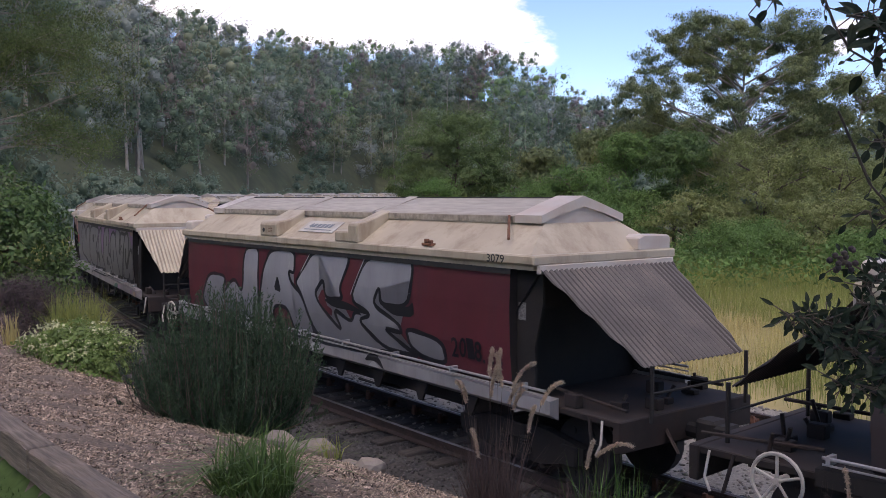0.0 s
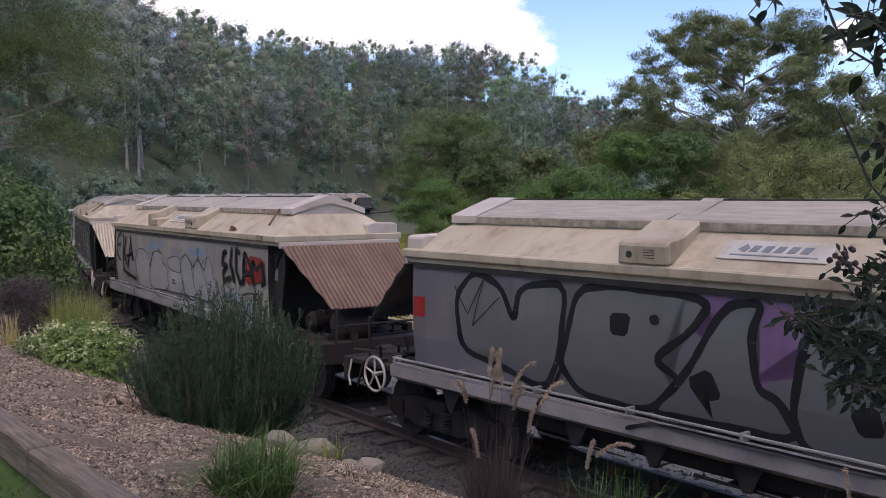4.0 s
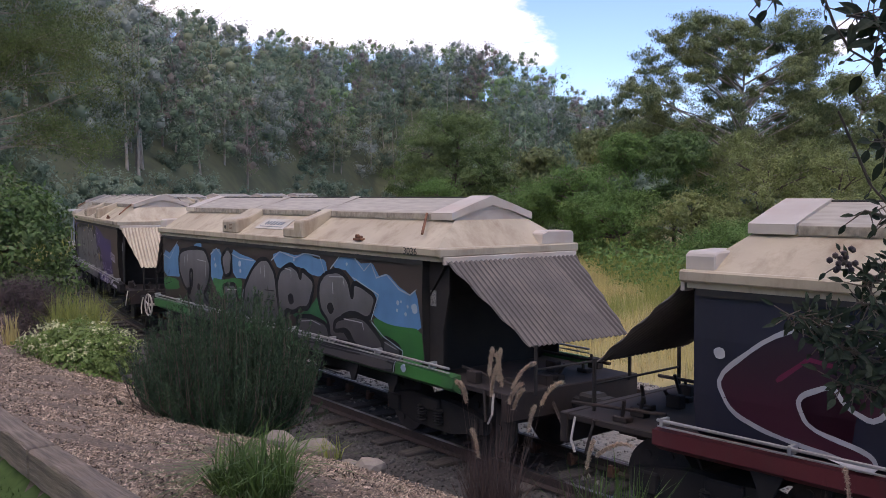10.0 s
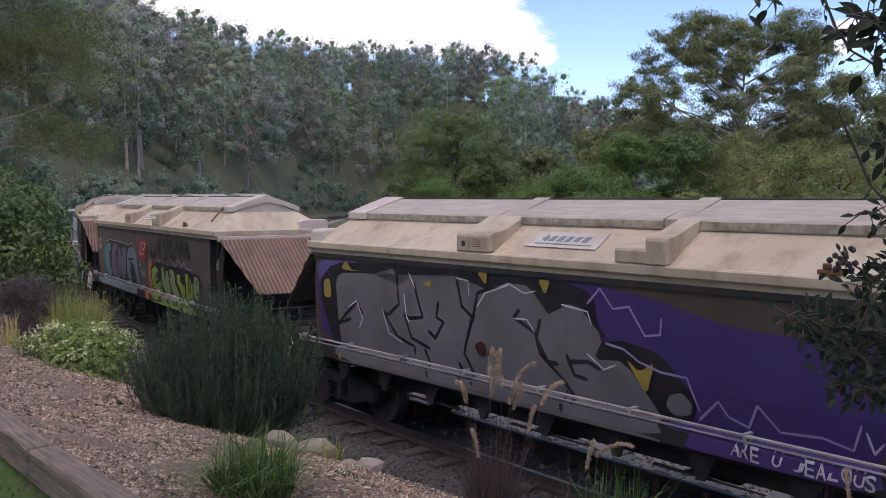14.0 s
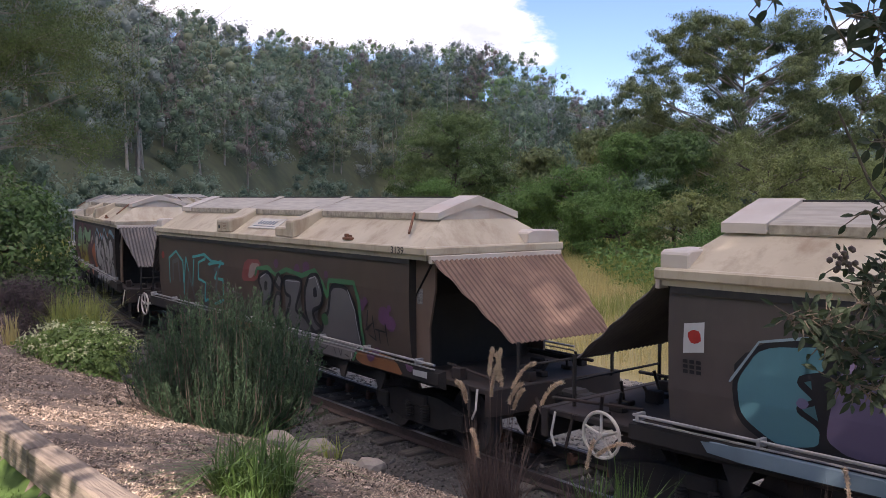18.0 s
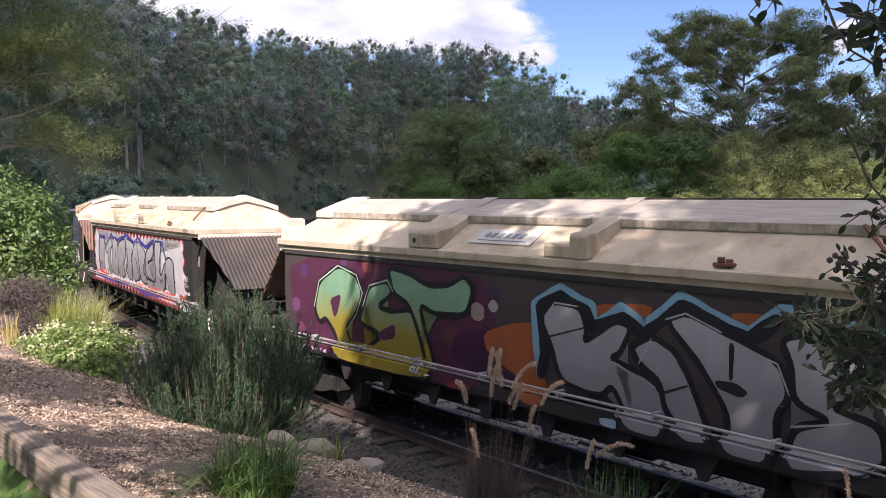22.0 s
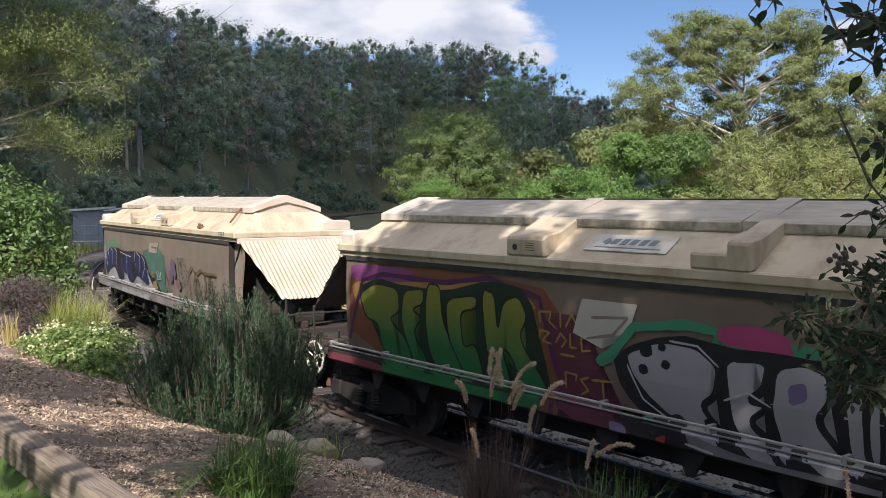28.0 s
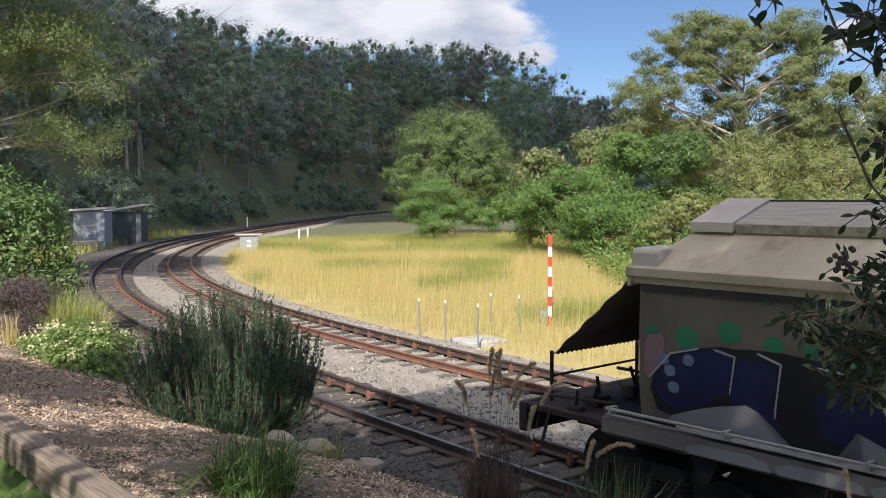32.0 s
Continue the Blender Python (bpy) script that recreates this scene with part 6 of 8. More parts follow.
def art_belch(b):
    a = Spray(b, (0.42, 0.41, 0.42), (0.28, 0.275, 0.28), 6.5, BLK)
    a.fill("-462 230 -206 233 -63 219 -55 80 -85 91 -466 116", (0.2, 0.075, 0.035))
    a.fill("-462 228 -317 229 -327 207 -459 205", (0.26, 0.06, 0.2))
    a.fill("-459 205 -327 211 -160 226 -93 202 -125 188 -384 193 -447 170", (0.36, 0.2, 0.06))
    a.fill("-93 197 -19 198 -7 125 48 85 -55 80", (0.12, 0.03, 0.05))
    a.fill("-85 92 29 91 48 85 2 81 -85 83", (0.14, 0.03, 0.09))
    a.fill("-517 102 -375 101 -375 86 -517 85", (0.16, 0.04, 0.05))
    a.line("-467 123 -431 207 -384 218 -254 216 -178 227 -94 211 -65 127 -70 88", 6, (0.09, 0.02, 0.09))
    a.fill("-446 195 -396 213 -338 206 -253 206 -174 225 -110 218 -79 125 -85 88 -235 82 -375 94 -404 145", (0.012, 0.03, 0.012))
    for k in ("-439 188 -402 205 -349 202 -347 172 -371 161 -335 139 -318 94 -357 93 -390 119 -395 153 -424 157",
              "-338 200 -296 206 -296 187 -321 178 -300 169 -319 148 -294 118 -280 94 -315 96 -335 139 -344 164",
              "-289 213 -263 212 -259 168 -231 133 -225 100 -265 97 -288 125 -293 171",
              "-253 197 -196 206 -195 190 -226 184 -221 141 -198 150 -186 109 -215 99 -249 150",
              "-187 215 -164 210 -160 166 -151 203 -126 211 -111 189 -126 164 -85 118 -85 97 -118 97 -139 145 -153 149 -139 105 -170 106 -182 158"):
        a.tint(k, (0.19, 0.2, 0.03), (0.02, 0.13, 0.04), 2.4)
    a.fill("-375 104 -215 102 -81 103 -85 91 -225 85 -375 87", (0.02, 0.14, 0.045))
    for k in ("-92 185 -93 197 -76 198 -79 188 -68 181",
              "-62 200 -62 183",
              "-55 184 -46 198 -37 185",
              "-93 168 -92 177 -78 176 -89 166 -74 164",
              "-69 166 -62 177 -54 170 -61 162",
              "-48 179 -48 164 -39 164",
              "-22 177 -33 175 -32 162 -20 164",
              "-56 120 -56 137 -40 136 -42 129",
              "-23 136 -35 132 -25 122 -36 116",
              "-20 134 8 136",
              "-5 134 -5 110",
              "-63 155 -41 155"):
        a.line(k, 2.4, (0.34, 0.24, 0.06))
    a.fill("-32 216 39 216 28 183 -5 184 -5 168 -44 180", (0.5, 0.47, 0.4), 0.1)
    a.line("-19 198 28 202 9 183 -26 176", 3, (0.25, 0.2, 0.16))
    a.line("-12 154 12 170 35 194 95 203 131 200 128 188 203 193 252 191", 9, (0.05, 0.26, 0.14))
    a.fill("128 204 164 210 198 203 203 184 180 187 131 190", (0.42, 0.06, 0.17))
    a.line("-9 152 22 166 45 118 67 99", 7, (0.05, 0.2, 0.12))
    a.fill("8 165 84 194 139 187 189 189 235 186 276 172 281 91 166 83 67 94 20 130", BLK)
    a.glyph("23 169 66 186 106 186 131 169 128 143 111 130 140 104 135 85 108 93 88 116 75 111 46 132 28 152")
    for k in ("50 174 8.7 7.1",
              "47 155 6.3 5.1",
              "73 163 5.4 4.5",
              "121 115 7.8 6.2",
              "69 179 4.8 4.0"):
        a.dot(k, BLK)
    for k in ("134 178 180 181 175 155 160 144 182 143 159 125 190 106 205 92 166 92 143 117 139 140",
              "180 138 185 177 213 185 233 178 235 157 222 137 249 109 258 96 232 92 203 116 205 92 191 102"):
        a.glyph(k)
    a.fill("197 163 213 168 215 153 199 146", (0.18, 0.14, 0.26))
    for k in ("247 117 244 175 262 179 267 106 262 93",
              "263 158 276 172 278 108 264 112"):
        a.glyph(k)
    a.fill("101 106 166 96 281 98 281 91 171 84 108 93", (0.17, 0.165, 0.17))
    for k in ("28 157 46 126 78 110",
              "78 186 109 185 131 169",
              "136 140 160 151 182 142",
              "102 96 132 93"):
        a.line(k, 2, (0.46, 0.46, 0.47))
    a.fill("12 101 32 100 35 88 14 88", (0.26, 0.2, 0.34))
    a.fill("67 94 81 100 79 87", (0.3, 0.04, 0.03))


def art_last(b):
    a = Spray(b, (0.01, 0.016, 0.085), (0.01, 0.012, 0.06), 3, BLK)
    for k in ("-419 193 20.9 10.8",
              "-376 202 19.7 10.5",
              "-334 196 14.7 8.0",
              "-457 195 12.4 6.3",
              "-301 195 10.3 5.7",
              "-264 191 8.6 4.9",
              "-139 182 7.3 4.5",
              "-205 189 6.9 4.1"):
        a.dot(k, (0.03, 0.24, 0.12))
    a.fill("-465 190 -442 196 -447 156 -466 150", (0.32, 0.2, 0.22))
    a.fill("-98 192 -24 204 74 199 89 157 71 115 16 107 -43 157", (0.07, 0.12, 0.1))
    for k in ("-42 182 16.4 10.9",
              "-7 162 17.3 11.8",
              "43 196 12.7 9.0",
              "59 170 17.2 12.4",
              "26 148 14.8 10.5",
              "23 185 11.5 8.1",
              "74 144 12.3 9.0",
              "-70 185 11.4 7.4",
              "10 173 8.4 5.8",
              "79 122 10.7 8.0",
              "40 122 11.4 8.2"):
        a.dot(k, (0.05, 0.15, 0.11))
    a.fill("-33 215 38 217 24 194 -37 194", (0.3, 0.25, 0.21), 0.1)
    a.line("-15 206 24 206 16 196", 4, (0.12, 0.08, 0.07))
    a.fill("-460 147 -435 181 -341 192 -252 185 -139 191 -70 182 -38 146 9 134 47 111 11 109 -256 111 -450 116", BLK)
    for k in ("-456 155 -427 180 -369 190 -349 165 -378 146 -418 124 -448 128",
              "-366 185 -328 180 -333 145 -322 116 -369 118 -378 146",
              "-300 166 -246 178 -231 173 -240 141 -221 122 -258 114 -294 127",
              "-240 175 -188 186 -156 170 -195 146 -159 123 -210 117 -237 134",
              "-144 188 -104 175 -100 151 -66 161 -43 151 -34 125 -103 121 -142 132 -156 157",
              "-99 182 -70 180 -66 161 -95 151"):
        a.glyph(k)
    a.fill("-442 117 -394 134 -351 143 -329 112 -256 111 -267 138 -238 127 -223 111 -145 116 -147 133 -122 132 -99 116 -41 118 -52 150 -15 119 42 111 -6 109 -251 108 -426 108", (0.28, 0.285, 0.29))
    for k in ("-436 161 10.7 5.5",
              "-416 173 10.4 5.4",
              "-432 146 10.7 5.5",
              "-443 171 10.8 5.5"):
        a.dot(k, (0.17, 0.24, 0.36))
    for k in ("-460 151 -435 177 -405 185",
              "-390 186 -369 182 -374 148",
              "-348 188 -326 181 -332 134",
              "-295 183 -228 177 -236 120",
              "-222 178 -188 175",
              "-155 189 -153 154",
              "-139 188 -109 180 -115 142",
              "-94 183 -70 170 -70 157 -97 132",
              "-52 159 -36 128 -19 121"):
        a.line(k, 1.8, (0.42, 0.45, 0.5))
    for k in ("27 157 20 151 35 148 22 139",
              "39 162 36 141",
              "47 154 46 143",
              "52 143 55 157 60 145"):
        a.line(k, 1.6, (0.42, 0.48, 0.46))
    a.line("26 139 62 142", 1.4, (0.42, 0.48, 0.46))
    a.bars(-0.09, 0.14, 1.4, 1.57, 3, (0.2, 0.12, 0.06), 2)
    a.fill("-13 130 19 135 27 117 -6 115", (0.26, 0.18, 0.06))
    a.dot("146 175 20.2 15.7", (0.13, 0.09, 0.13))
    a.dot("118 166 12.7 9.6", (0.16, 0.12, 0.16))
    a.dot("184 139 14.1 11.4", (0.17, 0.1, 0.12))
    a.dot("132 152 16.6 12.8", (0.11, 0.08, 0.11))
    a.dot("159 161 13.2 10.3", (0.12, 0.085, 0.11))
    a.line("85 162 110 144 115 117", 3, (0.06, 0.05, 0.05))
    for k in ("203 192 185 192 180 174 188 165 181 151 200 147 203 137 218 147 236 150 244 168 236 181 221 184 221 196 203 192",
              "194 173 196 186 204 177 202 187 212 178",
              "215 184 212 188",
              "197 161 212 171 206 155",
              "224 168 233 171",
              "209 153 221 157 227 152"):
        a.line(k, 1.6, (0.04, 0.03, 0.025))
    for k in ("259 113 253 146 255 170 274 182 290 175 298 171",
              "282 164 285 137 294 122",
              "296 111 293 152 303 170 327 179 348 174 355 154 336 128",
              "308 164 318 138 327 126 321 112",
              "336 128 360 137 366 109",
              "351 175 373 174 373 149 386 138",
              "373 174 414 176",
              "386 168 390 118",
              "290 175 298 153"):
        a.line(k, 4.5, (0.11, 0.075, 0.04))
    a.fill("267 100 304 101 309 89 265 88", (0.24, 0.17, 0.08))
    for k in ("-413 101 -334 103 -326 80 -408 79",
              "-326 102 -254 103 -247 81 -321 80",
              "-247 102 -182 103 -175 83 -242 82",
              "-175 102 -116 103 -110 84 -171 83",
              "-110 102 -56 103 -50 84 -106 84",
              "-50 102 0 103 5 85 -46 84"):
        a.fill(k, (0.28, 0.285, 0.29))


TRAIN = [
    wagon("dark brown coal hopper wagon under a cream moulded lid", (0.08, 0.06, 0.06), "sheetdark", "sheetblack"),
    wagon("maroon coal hopper wagon with big silver graffiti letters", (0.135, 0.026, 0.034), "sheetdark", "sheetdark", "3079", art_red, tanks=False, sill_col=(0.34, 0.33, 0.32)),
    wagon("silver-grey coal hopper wagon covered in bubble-letter graffiti", (0.20, 0.19, 0.20), "sheetcream", "sheetdark", "3301", art_boys, tanks=False, sill_col=(0.36, 0.33, 0.31)),
    wagon("pale grey coal hopper wagon with black outline graffiti", (0.35, 0.325, 0.28), "sheetrust", "sheetdark", "3220", art_etc, flip=True, sill_col=(0.36, 0.35, 0.33)),
    wagon("navy and teal coal hopper wagon with white-edged crimson graffiti", (0.018, 0.02, 0.04), "sheetcream", "sheetdark", "3274", art_cybrus, flip=True, front_wheel=True, sill_col=(0.13, 0.022, 0.026)),
    wagon("brown coal hopper wagon painted blue and green with grey letters", (0.07, 0.05, 0.04), "sheetdark", "sheetdark", "3036", art_blue, tanks=False, sill_col=(0.06, 0.20, 0.06)),
    wagon("brown coal hopper wagon with purple field and grey dripping letters", (0.085, 0.06, 0.045), "sheetcream", "sheetdark", "3066", art_purple, tanks=False),
    wagon("grey-brown coal hopper wagon with blue and lime graffiti", (0.10, 0.08, 0.07), "sheetrust", "sheetdark", "", art_ar, tanks=False),
    wagon("soot-brown coal hopper wagon with cyan and grey graffiti", (0.085, 0.06, 0.045), "sheetrust", "sheetdark", "3139", art_pize, tanks=False, end_col=(0.16, 0.11, 0.08)),
    wagon("purple and orange coal hopper wagon with green and silver letters", (0.07, 0.05, 0.05), "sheetdark", "sheetrust", "3034", art_pst, tanks=False, end_col=(0.20, 0.13, 0.09)),
    wagon("black coal hopper wagon with red and white spiked graffiti", (0.022, 0.019, 0.02), "sheetblack", "sheetdark", "3216", art_spike, flip=True, front_wheel=True, end_col=(0.03, 0.025, 0.022)),
    wagon("tan and magenta coal hopper wagon with green and silver graffiti", (0.20, 0.15, 0.11), "sheetrust", "sheetdark", "", art_belch, end_col=(0.25, 0.17, 0.11)),
    wagon("tan coal hopper wagon, last of the train, with blue graffiti", (0.185, 0.152, 0.12), "sheetcream", "sheetdark", "3257", art_last, flip=True, front_wheel=True, sill_col=(0.20, 0.18, 0.165), end_col=(0.26, 0.21, 0.16)),
]
# way of the train: where the second wagon's middle stands on the line
RUN_T = np.array([0.0, 3.0, 6.0, 9.0, 12.0, 15.0, 18.0, 21.0, 24.0, 27.0, 30.0, 32.0])
RUN_S = np.array([3.78, -11.97, -27.60, -43.04, -58.24, -73.22, -87.98, -102.53, -117.15, -131.31, -145.31, -154.52])
RUN_V = np.gradient(RUN_S, RUN_T)


def run_at(t):
    """Smooth run through the table (cubic between its rows)."""
    i = min(max(int(np.searchsorted(RUN_T, t, side="right")) - 1, 0), len(RUN_T) - 2)
    h = RUN_T[i + 1] - RUN_T[i]
    u = (t - RUN_T[i]) / h
    return float((2 * u ** 3 - 3 * u ** 2 + 1) * RUN_S[i] + (u ** 3 - 2 * u ** 2 + u) * h * RUN_V[i] + (3 * u ** 2 - 2 * u ** 3) * RUN_S[i + 1] + (u ** 3 - u ** 2) * h * RUN_V[i + 1])


def wagon_pose(s):
    ax, ay, az, _ = on_main(s - 4.8)
    bx, by, bz, _ = on_main(s + 4.8)
    h = math.atan2(ay - by, ax - bx)
    return Matrix.Translation(((ax + bx) / 2, (ay + by) / 2, (az + bz) / 2)) @ Matrix.Rotation(h, 4, "Z")


# ---------------------------------------------------------------- plants: builders
def leaf_quads(cent, length, width, rng, droop=0.0, outward=None, normal=None):
    """Diamond leaves round the given centres, each with its own turn; droop > 0 hangs them."""
    n = len(cent)
    a = rng.normal(size=(n, 3))
    if droop:
        a[:, 2] -= droop * 2
    if outward is not None:
        a += outward * 1.2
    a /= np.linalg.norm(a, axis=1)[:, None]
    if normal is not None:
        # the blade's face looks away from the clump's heart
        nn = normal + rng.normal(size=(n, 3)) * 0.45
        nn /= np.maximum(np.linalg.norm(nn, axis=1), 1e-6)[:, None]
        a -= nn * (a * nn).sum(1)[:, None]
        a /= np.maximum(np.linalg.norm(a, axis=1), 1e-6)[:, None]
        b = np.cross(nn, a)
    else:
        b = np.cross(a, rng.normal(size=(n, 3)))
    b /= np.maximum(np.linalg.norm(b, axis=1), 1e-6)[:, None]
    l = (length * rng.uniform(0.6, 1.4, n))[:, None] * 0.5
    w = (width * rng.uniform(0.6, 1.4, n))[:, None] * 0.5
    fold = np.cross(a, b) * w * 0.35
    return np.stack([cent - a * l, cent + b * w + fold - a * l * 0.15, cent + a * l, cent - b * w + fold - a * l * 0.15], 1)


def crown_points(blobs, n, rng, clump=0.16, clumps=60, hollow=0.55):
    """Leaf centres: each blob (cx, cy, cz, rx, ry, rz) holds clumps on and under its skin, leaves gather in them."""
    vol = np.array([b[3] * b[4] * b[5] for b in blobs]) ** 0.67
    share = (vol / vol.sum() * n).astype(int)
    out, away = [], []
    for b, k in zip(blobs, share):
        m = max(6, int(clumps * k / n * len(blobs)))
        d = rng.normal(size=(m, 3))
        d /= np.linalg.norm(d, axis=1)[:, None]
        d[:, 2] = np.where(d[:, 2] < -0.8, -d[:, 2] * 0.6, d[:, 2])
        r = rng.uniform(hollow, 1.05, m) ** 0.8
        cc = d * r[:, None]
        w = rng.uniform(0.5, 1.5, m)
        pick = rng.choice(m, k, p=w / w.sum())
        p = cc[pick] + rng.normal(size=(k, 3)) * clump * np.array([1, 1, 0.8])
        out.append(p * np.array(b[3:6]) + np.array(b[0:3]))
        # away from the blob and from the leaf's own clump
        q = p * 0.6 + (p - cc[pick] * 0.92) / max(clump, 0.05) * 0.35 + np.array([0, 0, 0.35])
        away.append(q / np.maximum(np.linalg.norm(q, axis=1), 1e-6)[:, None])
    return np.concatenate(out), np.concatenate(away)


def limbs_bm(bm, base, h, r, blobs, rng, fork=0.35, twigs=3):
    """A tapered trunk that forks into a limb for each part of the crown, each limb with finer twigs."""
    base = Vector(base)
    top = base + Vector((rng.uniform(-0.1, 0.1) * h * 0.3, rng.uniform(-0.1, 0.1) * h * 0.3, h * fork))
    rod(bm, base - Vector((0, 0, 0.3)), top, r, 8, r * 0.72)
    fork_at = top
    high = max(b[2] for b in blobs)
    crest = Vector((sum(b[0] for b in blobs) / len(blobs), sum(b[1] for b in blobs) / len(blobs), max(high, top.z + 0.1)))
    crest = fork_at.lerp(crest, 0.85)
    rod(bm, fork_at, crest, r * 0.70, 7, r * 0.22)
    for b in blobs:
        end = Vector(b[0:3])
        side = math.hypot(end.x - crest.x, end.y - crest.y)
        f = min(max((end.z - 0.55 * side - fork_at.z) / max(crest.z - fork_at.z, 0.1), 0.0), 0.9)
        top = fork_at.lerp(crest, f)
        mid = top.lerp(end, 0.5) + Vector((rng.uniform(-1, 1), rng.uniform(-1, 1), rng.uniform(0, 1))) * (end - top).length * 0.10
        rod(bm, top, mid, r * 0.55, 6, r * 0.36)
        rod(bm, mid, end, r * 0.36, 6, r * 0.16)
        for _ in range(twigs):
            t = end + Vector((rng.uniform(-1, 1) * b[3], rng.uniform(-1, 1) * b[4], rng.uniform(-0.4, 0.9) * b[5])) * 0.8
            rod(bm, mid.lerp(end, rng.uniform(0.2, 1)), t, r * 0.15, 5, r * 0.04)


def plant(name, label, category, base, h, r, blobs, n, leafsize, leafmat, barkmat, seed, droop=0.3, clump=0.16, clumps=60, fork=0.35, group="", hollow=0.55, twigs=3, ratio=0.34):
    """A tree or shrub: trunk with limbs, and a crown of many leaves."""
    rng = np.random.default_rng(seed)
    t = tagged(new(name), label, category, group)
    t.location = base
    rel = [(b[0] - base[0], b[1] - base[1], b[2] - base[2], *b[3:]) for b in blobs]
    bm = B()
    limbs_bm(bm, (0, 0, 0), h, r, rel, random.Random(seed), fork, twigs)
    part("trunk", bm, M[barkmat], t)
    pts, away = crown_points(rel, n, rng, clump, clumps, hollow)
    q = leaf_quads(pts, leafsize, leafsize * ratio, rng, droop, None, away)
    part("crown", fast_mesh("crown", q.reshape(-1, 3), np.arange(len(q) * 4).reshape(-1, 4), M[leafmat]), None, t)
    return t


def gz(x, y):
    return float(ground_z(np.array([x]), np.array([y]))[0])


# ---------------------------------------------------------------- the wooded hills
def clump_shape():
    bm = bmesh.new()
    bmesh.ops.create_icosphere(bm, subdivisions=1, radius=1.0)
    bmesh.ops.delete(bm, geom=[v for v in bm.verts if v.co.y > 0.6], context="VERTS")
    bm.verts.ensure_lookup_table()
    out = np.array([v.co for v in bm.verts]), np.array([[v.index for v in f.verts] for f in bm.faces])
    bm.free()
    return out


def build_forest():
    """Each tree of the slopes: rounded clumps of foliage with small leaves standing off them, on a pale stem with limbs."""
    rng = np.random.default_rng(21)
    bv, bf = clump_shape()
    tones, stems, stem_f = {}, [], []
    # leaf tones paled and greyed, so their colour carries the distance haze
    for key, p, q in (("deep green", (0.146, 0.213, 0.146), (0.244, 0.305, 0.201)), ("mid green", (0.207, 0.287, 0.177), (0.317, 0.390, 0.238)), ("olive", (0.244, 0.268, 0.159), (0.354, 0.372, 0.220)),
                      ("grey-green", (0.268, 0.299, 0.256), (0.378, 0.403, 0.342)), ("russet-grey", (0.268, 0.213, 0.183), (0.366, 0.311, 0.262)), ("fresh green", (0.207, 0.317, 0.134), (0.281, 0.390, 0.171))):
        tones[key] = (mat("hill_forest_leaf", p, q, 0.75, scale=0.5, detail=5, island=0.10, translucent=0.3), [])
    odds = ["deep green"] * 6 + ["mid green"] * 6 + ["olive"] * 4 + ["grey-green"] * 4 + ["russet-grey"] * 2 + ["fresh green"]
    spots = []
    while len(spots) < 1850:
        u, q = rng.uniform(-0.66, 0.62), rng.uniform(0, 1) ** 0.8
        r0 = np.interp(u, [-0.66, -0.34, -0.24, -0.16, -0.07, 0.0, 0.2, 0.62], [50, 74, 96, 136, 186, 170, 120, 90])
        r1 = np.interp(u, [-0.66, -0.34, -0.24, -0.07, 0.1, 0.62], [160, 225, 245, 310, 295, 220])
        r = r0 + (r1 - r0) * q
        y = r / math.sqrt(1 + u * u)
        spots.append((u * y, y, q, u))
    X, Y = np.array([s[0] for s in spots]), np.array([s[1] for s in spots])
    S, D = nearest(X, Y)
    Z = ground_z(X, Y)
    for i, (x, y, q, u) in enumerate(spots):
        if abs(D[i]) < 5.5:
            continue
        low = q < 0.13 or rng.random() < 0.32
        h = rng.uniform(3, 6) if low else rng.uniform(10, 18)
        if u > 0.12:
            h = rng.uniform(5, 10)
        cr = h * rng.uniform(0.16, 0.27) if not low else h * 0.5
        tone = odds[int(rng.integers(6 if low else len(odds)))]
        far = math.hypot(x, y)
        m = 6 if low else int(rng.integers(10, 15))
        f = rng.uniform(0.15, 0.75, m) if low else np.sort(rng.uniform(0.22, 0.97, m))
        spread = cr * (np.sin(np.clip((f - 0.10) / 0.9, 0, 1) * 2.7) * 0.9 + 0.15)
        ang = np.arange(m) * 2.4 + rng.uniform(0, 6)
        c = np.stack([x + spread * np.cos(ang) * rng.uniform(0.3, 1.0, m), y + spread * np.sin(ang) * rng.uniform(0.3, 1.0, m), Z[i] + f * h], -1)
        rad = cr * rng.uniform(0.30, 0.55, m)
        # the clumps' hearts
        d = rng.uniform(0.22, 0.50, (m, len(bv), 1))
        V = bv[None] * d * rad[:, None, None] + c[:, None]
        F = bf[None] + (np.arange(m) * len(bv))[:, None, None]
        # leaf sprays standing off them
        k = int(np.interp(far, [60, 120, 300], [100, 66, 38]))
        e = rng.normal(size=(m, k, 3))
        e[:, :, 1] = -np.abs(e[:, :, 1]) + 0.5
        e /= np.linalg.norm(e, axis=2)[:, :, None]
        P = (c[:, None] + e * (rad[:, None] * np.clip(rng.normal(0.72, 0.32, (m, k)), 0.15, 1.2))[:, :, None]).reshape(-1, 3)
        ls = np.interp(far, [60, 250], [0.30, 0.62])
        Q = leaf_quads(P, ls, ls * 0.5, rng, 0.2, None, e.reshape(-1, 3) * 1.6 + np.array([0, -0.3, 0.5])).reshape(-1, 3)
        kq = np.arange(len(P))[:, None] * 4 + m * len(bv)
        tones[tone][1].append((np.concatenate([V.reshape(-1, 3), Q]), np.concatenate([F.reshape(-1, 3), kq + np.array([[0, 1, 2]]), kq + np.array([[0, 2, 3]])])))
